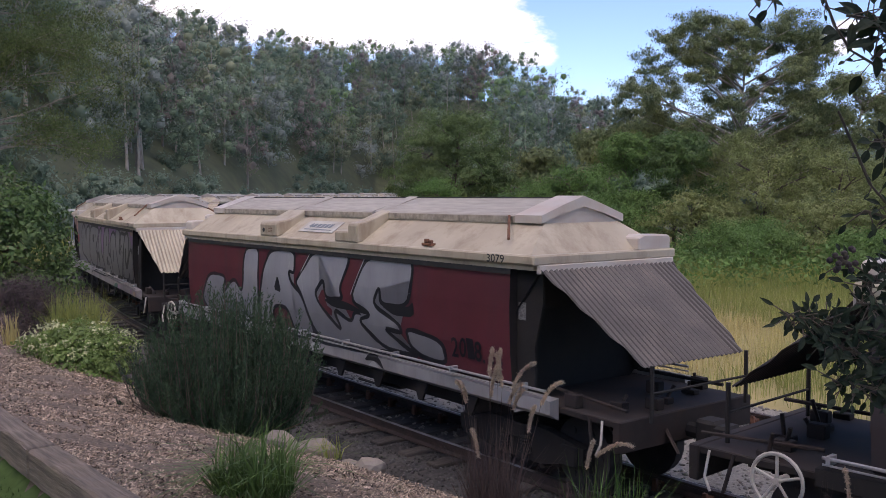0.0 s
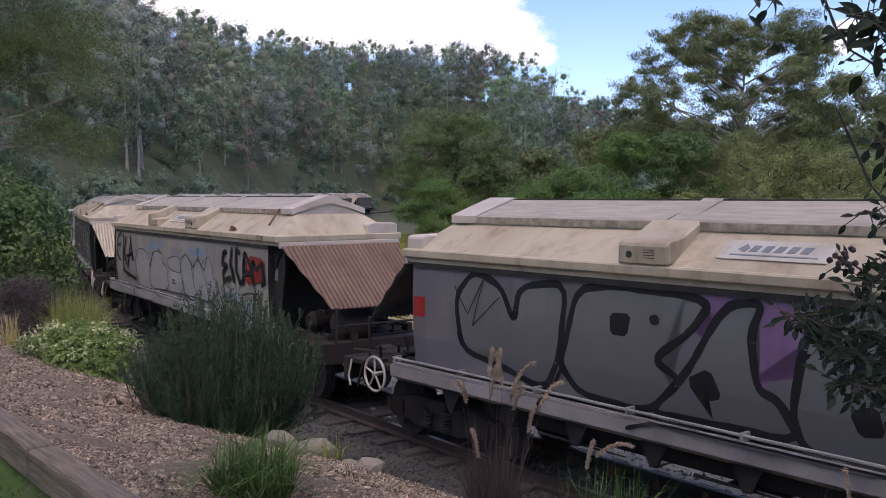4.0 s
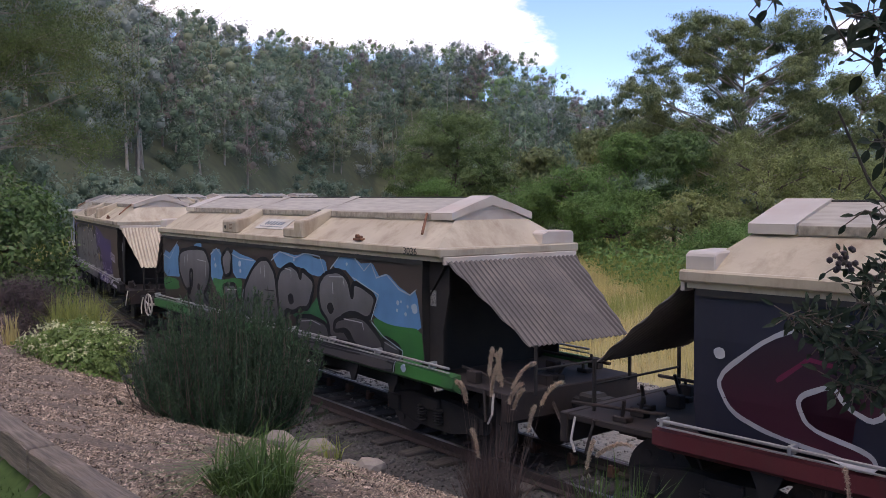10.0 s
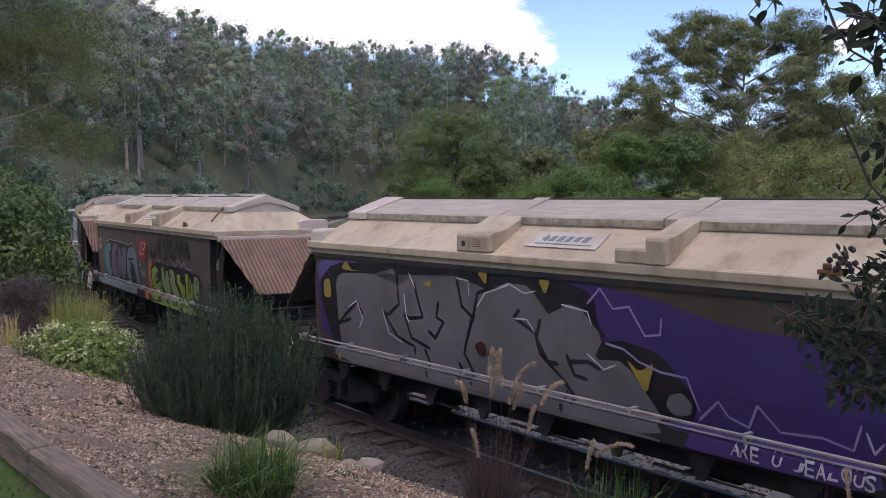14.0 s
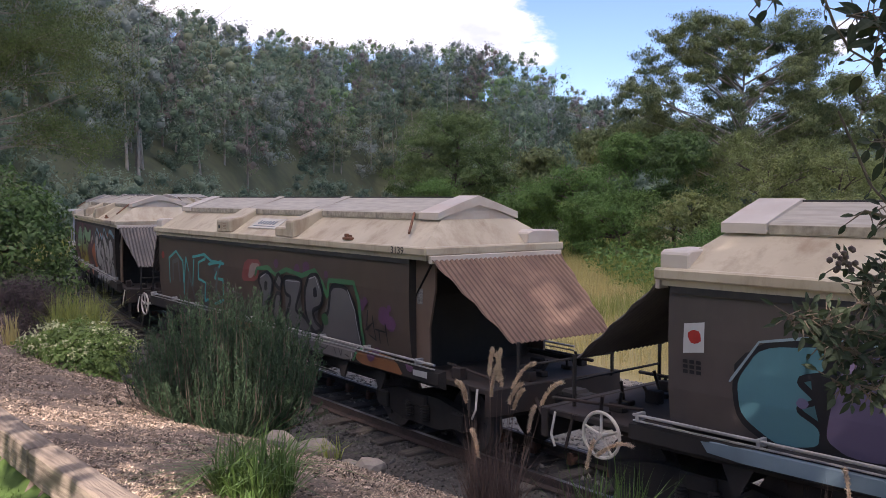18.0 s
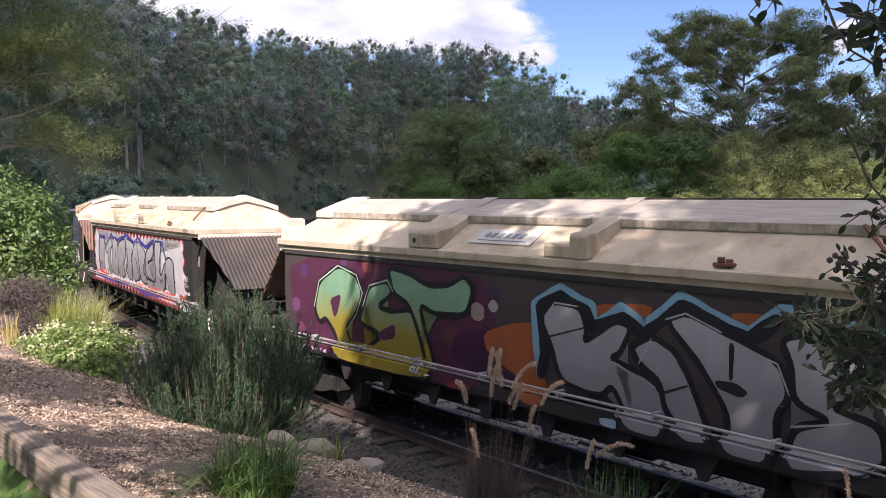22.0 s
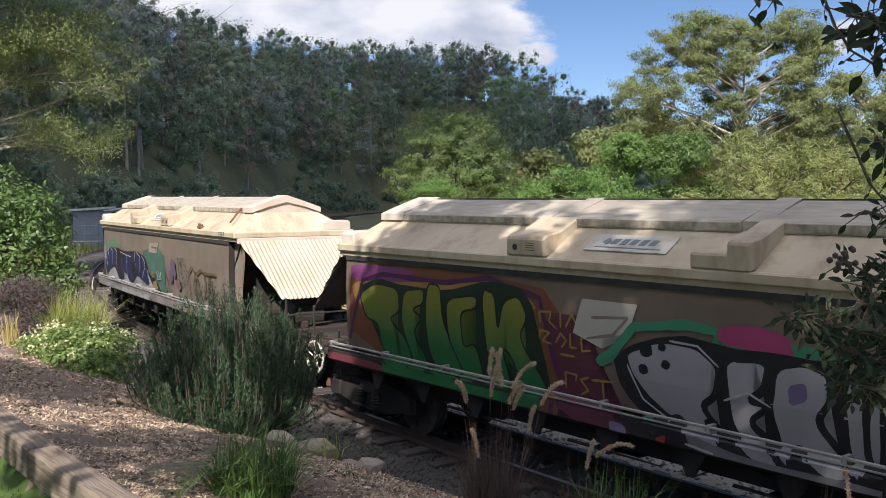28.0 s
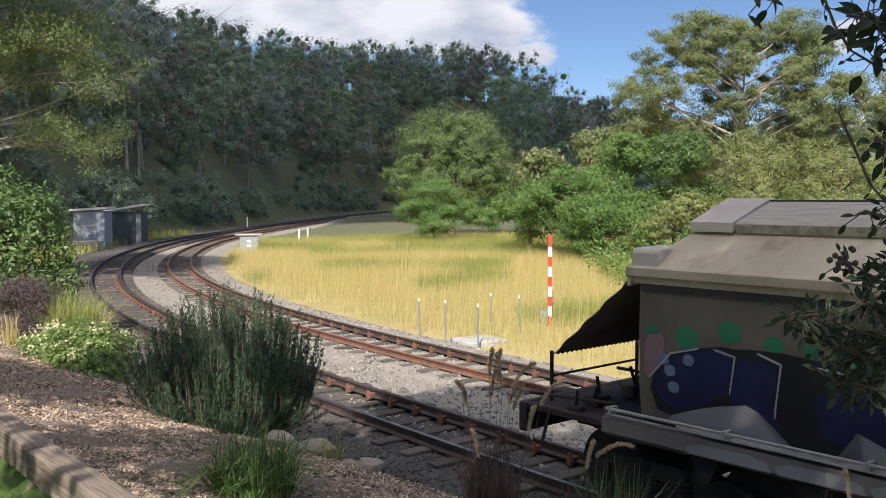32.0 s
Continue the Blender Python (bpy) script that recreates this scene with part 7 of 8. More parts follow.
        if not low and rng.random() < 0.6:
            k = len(stems) * 8
            tilt = rng.normal(size=2) * 0.04 * h
            w0, w1 = 0.07 + 0.005 * h, 0.03
            c0, c1 = np.array([x, y, Z[i] - 0.5]), np.array([x + tilt[0], y + tilt[1], Z[i] + h * 0.93])
            sq = np.array([(-1, -1, 0), (1, -1, 0), (1, 1, 0), (-1, 1, 0)])
            stems.append(np.concatenate([c0 + sq * w0, c1 + sq * w1]))
            stem_f.append(k + np.array([(0, 1, 5, 4), (1, 2, 6, 5), (2, 3, 7, 6), (3, 0, 4, 7)]))
            for _ in range(4):
                k = len(stems) * 8
                g = rng.uniform(0.4, 0.8)
                a0 = c0 + (c1 - c0) * g
                a1 = a0 + np.array([rng.normal() * cr, rng.normal() * cr, h * rng.uniform(0.10, 0.28)])
                stems.append(np.concatenate([a0 + sq * w0 * 0.45, a1 + sq * 0.03]))
                stem_f.append(k + np.array([(0, 1, 5, 4), (1, 2, 6, 5), (2, 3, 7, 6), (3, 0, 4, 7)]))
    for tone, (mt, lists) in tones.items():
        base = np.cumsum([0] + [len(v) for v, _ in lists])
        me = fast_mesh("hill_forest", np.concatenate([v for v, _ in lists]), np.concatenate([f + o for (_, f), o in zip(lists, base)]), mt)
        tagged(new("hill_forest", me), "dense " + tone + " gum forest covering the hillside", "forest", kind="stuff")
    tagged(new("forest_trunks", fast_mesh("forest_trunks", np.concatenate(stems), np.concatenate(stem_f), M["bark"])), "pale slender gum trunks standing among the forest", "tree trunks", kind="stuff")


build_forest()


# ---------------------------------------------------------------- trees beyond the track
def crown_at(cx, cy, top, bottom, wx, k, rng, lobes=9, flat=0.5):
    """Lobes that fill a crown of width wx between two heights."""
    out = []
    for i in range(lobes):
        a = rng.uniform(0, 6.283)
        rr = wx * 0.5 * math.sqrt(rng.uniform(0, 0.75))
        f = rng.uniform(0, 1)
        z = bottom + (top - bottom) * (0.25 + 0.65 * f)
        room = math.sqrt(max(0.15, 1 - ((z - (bottom + top) / 2) / ((top - bottom) / 2)) ** 2))
        s = wx * k * rng.uniform(0.8, 1.2)
        out.append((cx + rr * room * math.cos(a), cy + rr * room * math.sin(a), min(z, top - s * flat), s, s, s * flat))
    return out


def build_drooping_tree():
    """Close by on the left: long pale bare boughs that sweep out and bend, with thin foliage along their ends."""
    rng, r = np.random.default_rng(35), random.Random(35)
    base = Vector((-17.2, 34.0, gz(-17.2, 34)))
    t = tagged(new("drooping_tree"), "large tree with bare drooping branches and thin yellow-green foliage", "tree")
    t.location = base
    tr, bo, pts = B(), B(), []
    rod(tr, (0, 0, -0.3), (0.2, 0, 6.0), 0.28, 9, 0.20)
    rod(tr, (0.2, 0, 6.0), (0.5, 0, 12.5), 0.20, 8, 0.07)
    for i in range(30):
        z = 5.0 + 7.4 * i / 29 + r.uniform(-0.2, 0.2)
        L = r.uniform(2.6, 5.2) * (1.0 if z < 9 else 0.8)
        a = r.uniform(-1.3, 0.5)
        d = Vector((math.cos(a), math.sin(a), r.uniform(-0.05, 0.35)))
        p = Vector((0.25, 0, z))
        rad = 0.055
        n = 7
        for k in range(n):
            d = (d + Vector((r.uniform(-0.16, 0.16), r.uniform(-0.16, 0.16), r.uniform(-0.20, 0.14)))).normalized()
            q = p + d * (L / n)
            rod(bo, p, q, rad, 5, rad * 0.8)
            rad *= 0.8
            for _ in range(3 if k > 1 else 1):
                e = (d + Vector((r.uniform(-0.8, 0.8), r.uniform(-0.8, 0.8), r.uniform(-0.5, 0.7)))).normalized()
                tip = q + e * r.uniform(0.4, 1.2)
                rod(bo, p.lerp(q, r.random()), tip, rad * 0.45, 4, 0.006)
                if k > 2:
                    m = r.randrange(60, 150)
                    pts.append(np.array(tip)[None] + rng.normal(size=(m, 3)) * np.array([0.26, 0.26, 0.17]))
            p = q
    part("trunk", tr, M["bark"], t)
    tagged(part("bough", bo, M["bark"], t, "pale bare drooping branches"), kind="stuff")
    P = np.concatenate(pts)
    q = leaf_quads(P, 0.12, 0.035, rng, 0.6)
    part("crown", fast_mesh("crown", q.reshape(-1, 3), np.arange(len(q) * 4).reshape(-1, 4), M["droop"]), None, t)


def build_trees():
    g = random.Random(4)
    rg = random.Random(77)
    lobes = []
    for i in range(70):
        f = (i + 0.5) / 70
        a = i * 2.39996
        z = 4.4 + 9.4 * f
        reach = 7.6 * math.sqrt(max(0.04, 1 - ((f - 0.40) / 0.66) ** 2)) * (0.30 + 0.70 * math.sqrt(rg.random()))
        k = rg.uniform(1.0, 1.7)
        lobes.append((19.0 + reach * math.cos(a), 58 + 0.6 * reach * math.sin(a), z, k * 1.1, k, k * 0.72))
    plant("gum_tree", "tall spreading gum tree with pale trunk and airy crown", "tree", (18.8, 58.0, gz(18.8, 58)), 13, 0.13, lobes,
          165000, 0.18, "gum", "bark", 31, droop=0.6, clump=0.16, clumps=16, fork=0.22, hollow=0.4, twigs=2, ratio=0.34)
    plant("gum_tree", "smaller gum tree with thin clumped foliage", "tree", (26.5, 60.0, gz(26.5, 60)), 12, 0.26,
          [(26.2, 60, 10.2, 1.9, 1.9, 1.1), (28.2, 60, 9.0, 1.7, 1.7, 1.0), (25.0, 60, 8.3, 1.5, 1.5, 0.9), (27.5, 60, 6.8, 1.9, 1.9, 1.0), (30.0, 60, 10.4, 2.1, 2.0, 1.3)], 20000, 0.21, "gum", "bark", 32, droop=0.6, clump=0.17, clumps=34, hollow=0.25, twigs=8)
    plant("round_tree", "broad rounded green tree standing in the grass", "tree", (0.6, 71.0, gz(0.6, 71)), 9, 0.34,
          [(0.7, 71, 5.7, 4.3, 3.9, 4.6), (-2.2, 70, 4.6, 2.2, 2.2, 2.0), (3.6, 70, 5.0, 2.2, 2.2, 2.2), (1.0, 69, 7.4, 2.2, 2.0, 1.9), (-0.9, 69, 6.4, 1.9, 1.8, 1.7), (5.6, 71.5, 3.6, 1.7, 1.6, 1.6), (2.2, 68.6, 4.2, 2.2, 1.8, 1.8)],
          56000, 0.20, "round", "bark2", 33, droop=0.2, clump=0.085, clumps=60, hollow=0.7)
    plant("young_tree", "bright green bushy young tree before the round tree", "tree", (-0.6, 62.0, gz(-0.6, 62)), 4, 0.12,
          [(-0.6, 62, 3.4, 1.7, 1.7, 1.0), (-1.9, 62, 2.2, 1.4, 1.4, 1.0), (0.9, 62, 2.3, 1.5, 1.5, 1.0), (2.6, 62.5, 1.7, 1.4, 1.4, 0.9), (-0.4, 61.5, 1.4, 1.6, 1.5, 0.9)], 20000, 0.16, "bright", "bark2", 34, clump=0.16, clumps=40)
    # feathery thicket and bushes on the far side of the grass
    mass = [(4.6, 49.0, 3.8, 4.4, "bright", 0.30), (6.6, 46.0, 4.8, 4.6, "bright", 0.30), (9.0, 46.5, 6.3, 4.4, "bright", 0.32), (11.4, 45.5, 6.4, 4.2, "shrub", 0.32), (8.2, 43.6, 3.4, 5.0, "bright", 0.28), (11.8, 43.0, 3.2, 5.0, "olive", 0.26),
            (15.0, 43.5, 5.7, 5.0, "olive", 0.22), (18.3, 43.0, 5.6, 5.2, "olive", 0.22), (21.6, 44.0, 5.2, 4.8, "olive", 0.22), (16.5, 39.5, 3.2, 5.0, "olive", 0.22), (20.5, 39.0, 3.2, 5.4, "olive", 0.22), (12.6, 37.6, 2.3, 4.2, "bright", 0.24), (17.0, 36.2, 1.9, 4.4, "bright", 0.24)]
    for i, (x, y, top, wx, lm, ls) in enumerate(mass):
        z = gz(x, y)
        plant("thicket_bush", "feathery bright green thicket at the edge of the grass" if lm != "olive" else "rounded olive green bush beyond the track", "bush", (x, y, z), top, 0.12,
              crown_at(x, y, top, z + 0.2, wx, 0.24, g, 12, 0.8) if lm != "olive" else
              [(x, y, z + 0.35 * (top - z), wx * 0.56, wx * 0.5, (top - z) * 0.66)] + [(x + wx * 0.34 * math.cos(k * 2.4 + i), y - wx * 0.22 * (1 + math.sin(k * 2.4 + i)), z + (top - z) * (0.35 + 0.12 * k), wx * 0.24, wx * 0.22, (top - z) * 0.24) for k in range(5)], 21000, ls * 0.62, lm, "bark2", 50 + i, droop=0.35, clump=0.19 if lm != "olive" else 0.10, clumps=26 if lm != "olive" else 50, hollow=0.55 if lm != "olive" else 0.72, group="bushes beyond the track", ratio=0.26 if lm != "olive" else 0.36)
    for i, (x, y, top, wx) in enumerate(((26, 66, 9, 7), (33, 64, 10, 8), (12, 66, 8.5, 6), (8, 74, 7, 6), (30, 52, 7, 6), (20, 70, 9, 7), (38, 70, 10, 8), (14, 80, 9, 7))):
        z = gz(x, y)
        plant("gum_tree", "dark green gum tree in the trees beyond the track", "tree", (x, y, z), top, 0.2, crown_at(x, y, top, z + 1.5, wx, 0.22, g, 8, 0.55), 4500, 0.42, "gum", "bark", 80 + i, droop=0.5, clump=0.24, clumps=40, group="gum trees beyond the track")
    # close by on the left
    build_drooping_tree()
    plant("green_shrub", "dense leafy green shrub beside the track", "bush", (-9.6, 19.6, gz(-9.6, 19.6)), 3.4, 0.10,
          [(-9.6, 19.6, 3.0, 1.3, 1.2, 0.95), (-8.7, 19.2, 2.2, 0.95, 1.0, 0.75), (-10.3, 19.2, 2.0, 1.2, 1.2, 0.9), (-8.6, 19.0, 1.4, 0.8, 0.8, 0.6), (-9.4, 18.8, 1.4, 1.2, 1.0, 0.8), (-8.9, 19.6, 2.9, 0.8, 0.9, 0.6), (-7.95, 19.0, 1.5, 0.55, 0.7, 0.6), (-8.1, 18.8, 0.9, 0.5, 0.6, 0.5)],
          16000, 0.11, "shrub", "bark2", 36, clump=0.16, clumps=70, droop=0.1, ratio=0.5)
    plant("bare_shrub", "dark purplish leafless twiggy shrub", "bush", (-6.9, 15.2, gz(-6.9, 15.2)), 0.8, 0.03,
          [(-6.9, 15.2, 1.75, 0.48, 0.5, 0.36), (-6.6, 15.2, 1.50, 0.36, 0.4, 0.34), (-7.3, 15.3, 1.55, 0.45, 0.4, 0.36), (-6.9, 15.0, 1.20, 0.5, 0.4, 0.34)], 9500, 0.075, "deadtwig", "deadtwig", 37, clump=0.3, clumps=60, hollow=0.1, ratio=0.14, twigs=25, fork=0.12)
    plant("flowering_shrub", "low green shrub covered in small cream flowers", "bush", (-5.3, 13.3, gz(-5.3, 13.3)), 0.4, 0.03,
          [(-5.3, 13.3, 1.22, 0.55, 0.5, 0.28), (-5.75, 13.4, 1.14, 0.42, 0.4, 0.24), (-4.85, 13.2, 1.08, 0.45, 0.4, 0.30), (-5.1, 12.9, 0.96, 0.5, 0.4, 0.26), (-4.75, 12.8, 0.86, 0.38, 0.4, 0.26)], 9500, 0.055, "flower", "bark2", 38, clump=0.16, clumps=70, droop=-0.3, ratio=0.55, fork=0.2)


build_trees()


def build_flowers():
    shrub = bpy.data.objects["flowering_shrub"]
    rng = np.random.default_rng(39)
    z = shrub.location.z
    rel = [(0.0, 0.0, 1.24 - z, 0.56, 0.5, 0.29), (-0.45, 0.1, 1.16 - z, 0.43, 0.4, 0.25), (0.45, -0.1, 1.10 - z, 0.46, 0.4, 0.31), (0.2, -0.4, 0.98 - z, 0.5, 0.4, 0.27)]
    p, away = crown_points(rel, 1500, rng, 0.1, 60, 0.98)
    q = leaf_quads(p, 0.040, 0.034, rng, -0.4, None, away)
    tagged(part("blossom", fast_mesh("blossom", q.reshape(-1, 3), np.arange(len(q) * 4).reshape(-1, 4), M["petal"]), None, shrub, "small cream blossoms"), kind="stuff")


build_flowers()


def build_rosemary():
    rng = np.random.default_rng(40)
    cx, cy = -2.54, 10.8
    z0 = gz(cx, cy) - 0.05
    t = tagged(new("rosemary_bush"), "large dense grey-green rosemary bush with upright stems", "bush")
    t.location = (cx, cy, z0)
    bm = B()
    pts, outs = [], []
    for i in range(760):
        a = rng.uniform(0, 6.283)
        rr = math.sqrt(rng.uniform(0, 1))
        bx, by = 0.64 * rr * math.cos(a), 0.56 * rr * math.sin(a)
        lean = 0.50 * rr + rng.normal() * 0.10
        top = 1.74 * (1 - 0.48 * rr ** 2.4) * rng.uniform(0.82, 1.06)
        if rng.random() < 0.3:
            top *= rng.uniform(0.3, 0.8)
        ex, ey = bx + lean * math.cos(a), by + 0.85 * lean * math.sin(a)
        start, mid, end = Vector((bx * 0.8, by * 0.8, 0.0)), Vector(((bx + ex) * 0.58, (by + ey) * 0.58, top * 0.45)), Vector((ex, ey, top))
        if i % 3 == 0:
            rod(bm, start, mid, 0.009, 4, 0.006)
            rod(bm, mid, end, 0.006, 4, 0.002)
        f = rng.uniform(0.05, 1.0, 135) ** 0.85
        A = np.array(start)[None] * ((1 - f) ** 2)[:, None] + np.array(mid)[None] * (2 * f * (1 - f))[:, None] + np.array(end)[None] * (f * f)[:, None]
        pts.append(A + rng.normal(size=A.shape) * 0.012)
        outs.append(np.tile(np.array([math.cos(a) * 0.3, math.sin(a) * 0.3, 0.9]), (135, 1)))
    for i in range(260):
        a = rng.uniform(0, 6.283)
        rr = rng.uniform(0.75, 1.12)
        top = rng.uniform(0.25, 0.75)
        start, end = np.array([0.62 * rr * math.cos(a), 0.54 * rr * math.sin(a), 0.0]), np.array([(0.62 * rr + 0.30) * math.cos(a), (0.54 * rr + 0.26) * math.sin(a), top])
        f = rng.uniform(0.02, 1.0, (70, 1))
        A = start * (1 - f) + end * f + np.array([0, 0, 0.10]) * f * (1 - f)
        pts.append(A + rng.normal(size=A.shape) * 0.016)
        outs.append(np.tile(np.array([math.cos(a) * 0.5, math.sin(a) * 0.5, 0.7]), (70, 1)))
    part("woody_base", bm, M["bark2"], t)
    P_, O_ = np.concatenate(pts), np.concatenate(outs)
    q = leaf_quads(P_, 0.048, 0.010, rng, 0, O_ * 1.9)
    tagged(part("needles", fast_mesh("needles", q.reshape(-1, 3), np.arange(len(q) * 4).reshape(-1, 4), M["rosemary"]), None, t), kind="stuff")


build_rosemary()


# ---------------------------------------------------------------- grasses
def build_grass():
    rng = np.random.default_rng(44)
    n = 210000
    s, d = rng.uniform(-8, 62, n), -rng.uniform(5.7, 30, n) 
    x, y, z, h = on_track(s, d)
    keep = (y < 68) & (x < 24) & (x > -14) & (rng.uniform(0, 1, n) < np.interp(-d, [5.7, 8, 30], [0.5, 1.0, 0.8]))
    base = np.stack([x, y, ground_z(x, y)], -1)[keep]
    wet = np.array([noise.noise((a * 0.16, b * 0.16, 7.0)) for a, b in base[:, :2]]) + np.interp(base[:, 1], [18, 60], [-0.12, 0.12]) + np.interp(base[:, 0], [6, 9], [0.0, 0.6])
    blades("dry_grass", base[wet < 0.14], 0.56, 0.0040, M["drygrass"], "tall dry yellow grass beyond the tracks", "grass", rng, 0.35)
    blades("wild_grass", base[wet >= 0.14], 0.66, 0.0050, M["wildgrass"], "tall yellow-green grass and weeds", "grass", rng, 0.35)
    n = 5000
    s, d = rng.uniform(20, 75, n), rng.uniform(2.6, 9.0, n)
    x, y, z, h = on_track(s, d)
    blades("bank_grass", np.stack([x, y, ground_z(x, y)], -1), 0.6, 0.02, M["wildgrass"], "rough grass along the outer side of the line", "grass", rng, 0.4)
    # green weeds at the foot of the thicket
    n = 9000
    x, y = rng.uniform(6, 26, n), rng.uniform(30, 41, n)
    p = np.stack([x, y, ground_z(x, y) + rng.uniform(0.1, 1.3, n)], -1)
    q = leaf_quads(p, 0.20, 0.09, rng, 0.1)
    tagged(new("weeds", fast_mesh("weeds", q.reshape(-1, 3), np.arange(len(q) * 4).reshape(-1, 4), M["bright"])), "leafy green weeds below the thicket", "weeds", kind="stuff")


build_grass()


def tuft(name, label, x, y, n, height, width, material, seed, lean=0.45, spread=0.16):
    rng = np.random.default_rng(seed)
    z = gz(x, y)
    t = tagged(new(name), label, "grass clump")
    t.location = (x, y, z)
    for nm, share, r0, k in (("inner_foliage", 0.45, 0.0, 0.7), ("outer_foliage", 0.55, 0.3, 1.15)):
        m = int(n * share)
        a, r = rng.uniform(0, 6.283, m), spread * np.sqrt(rng.uniform(r0, 1, m))
        ob = blades(nm, np.stack([r * np.cos(a), r * np.sin(a), np.zeros(m)], -1), height, width, M[material], "", "", rng, lean * k, kind="", bend=0.6)
        ob["kind"] = "stuff"
        ob.parent = t
    return t


def plume(parent, base, top, tip, seed):
    """A bristly seed head on a thin stalk: the head bends from top to tip."""
    rng = np.random.default_rng(seed)
    base, top, tip = (np.array(v, float) for v in (base, top, tip))
    bm = B()
    rod(bm, base, top, 0.0016, 4, 0.0012)
    part("stalk", bm, M["purple"], parent)
    n = 560
    f = rng.uniform(0, 1, n)
    ctrl = (top + tip) / 2 + np.array([0, 0, np.linalg.norm(tip - top) * 0.35])
    c = top * ((1 - f) ** 2)[:, None] + ctrl * (2 * f * (1 - f))[:, None] + tip * (f * f)[:, None]
    along = (tip - top) / np.linalg.norm(tip - top)
    q = leaf_quads(c + rng.normal(size=(n, 3)) * 0.004, 0.030, 0.005, rng, 0, np.tile(along * 0.6, (n, 1)))
    part("seed_head", fast_mesh("seed_head", q.reshape(-1, 3), np.arange(n * 4).reshape(-1, 4), M["plume"]), None, parent)


def build_tufts():
    tuft("strappy_plant", "clump of arching green strap-like blades", -1.42, 6.8, 420, 0.52, 0.007, "tuft", 60, 1.3, 0.30)
    tuft("strappy_plant", "clump of arching green strap-like blades", 1.02, 5.6, 200, 0.72, 0.007, "tuft", 61, 0.4, 0.2)
    # seed heads of three clumps: stalk top and tip, across and above the clump's foot
    for n, (x, y, nb, hgt, heads) in enumerate((
            (0.30, 5.6, 520, 0.80, ((-0.02, 1.20, 0.00, 1.36), (0.03, 1.16, 0.05, 1.35), (0.06, 1.12, 0.02, 1.32), (-0.20, 1.14, -0.16, 1.02), (0.12, 1.12, 0.26, 1.27), (0.10, 1.02, 0.18, 1.14), (0.13, 0.98, 0.19, 1.10), (0.30, 1.00, 0.43, 1.14),
                                    (-0.13, 0.86, -0.09, 0.70), (0.22, 0.84, 0.26, 1.00), (-0.16, 1.06, -0.22, 1.15), (-0.01, 1.05, 0.03, 1.24))),
            (0.86, 5.5, 200, 0.60, ((0.0, 0.72, 0.04, 0.88), (0.06, 0.78, 0.28, 0.84))),
            (2.20, 5.2, 220, 0.85, ((-0.16, 0.72, -0.32, 0.62), (-0.06, 0.60, -0.12, 0.84), (0.03, 0.55, -0.08, 0.80), (0.14, 0.80, 0.10, 1.05), (0.02, 0.50, 0.04, 0.68))))):
        f = tuft("fountain_grass", "purple-brown fountain grass clump with pale seed heads", x, y, nb, hgt, 0.004, "purple", 62 + n, 0.30, 0.15)
        for i, (hx, hz, tx, tz) in enumerate(heads):
            plume(f, (hx * 0.25, 0, 0.05), (hx, 0.02 * (i % 4) - 0.04, hz), (tx, 0.02 * (i % 4) - 0.05, tz), 90 + i + 20 * n)
    tuft("grass_clump", "pale yellow-green grassy clump on the bank", -5.85, 14.6, 620, 0.95, 0.008, "wildgrass", 65, 0.45, 0.40)
    tuft("grass_clump", "pale yellow-green grassy clump on the bank", -6.6, 16.4, 520, 1.0, 0.009, "wildgrass", 66, 0.45, 0.45)
    tuft("dead_stalks", "bleached dead stalks at the edge of the bed", -6.6, 14.0, 60, 0.5, 0.006, "drygrass", 67, 0.4, 0.12)
    tuft("grass_clump", "sparse green grass sprouting from the mulch", -1.2, 9.6, 40, 0.26, 0.006, "wildgrass", 68, 0.7, 0.12)


build_tufts()


# ---------------------------------------------------------------- foreground branches
def broad_leaf(bm, p, d, up, l, w):
    p, d = Vector(p), Vector(d).normalized()
    s = d.cross(Vector(up)).normalized()
    n = s.cross(d).normalized()
    rows = [(0.0, 0.02, 0), (0.2, 0.75, 0.03), (0.45, 1.0, 0.05), (0.75, 0.66, 0.02), (1.0, 0.02, -0.06)]
    prev = None
    for f, k, b in rows:
        c = p + d * l * f + n * l * b
        cur = [bm.verts.new(c - s * w * k * 0.5 + n * w * 0.12 * k), bm.verts.new(c), bm.verts.new(c + s * w * k * 0.5 + n * w * 0.12 * k)]
        if prev:
            bm.faces.new((prev[0], prev[1], cur[1], cur[0]))
            bm.faces.new((prev[1], prev[2], cur[2], cur[1]))
        prev = cur


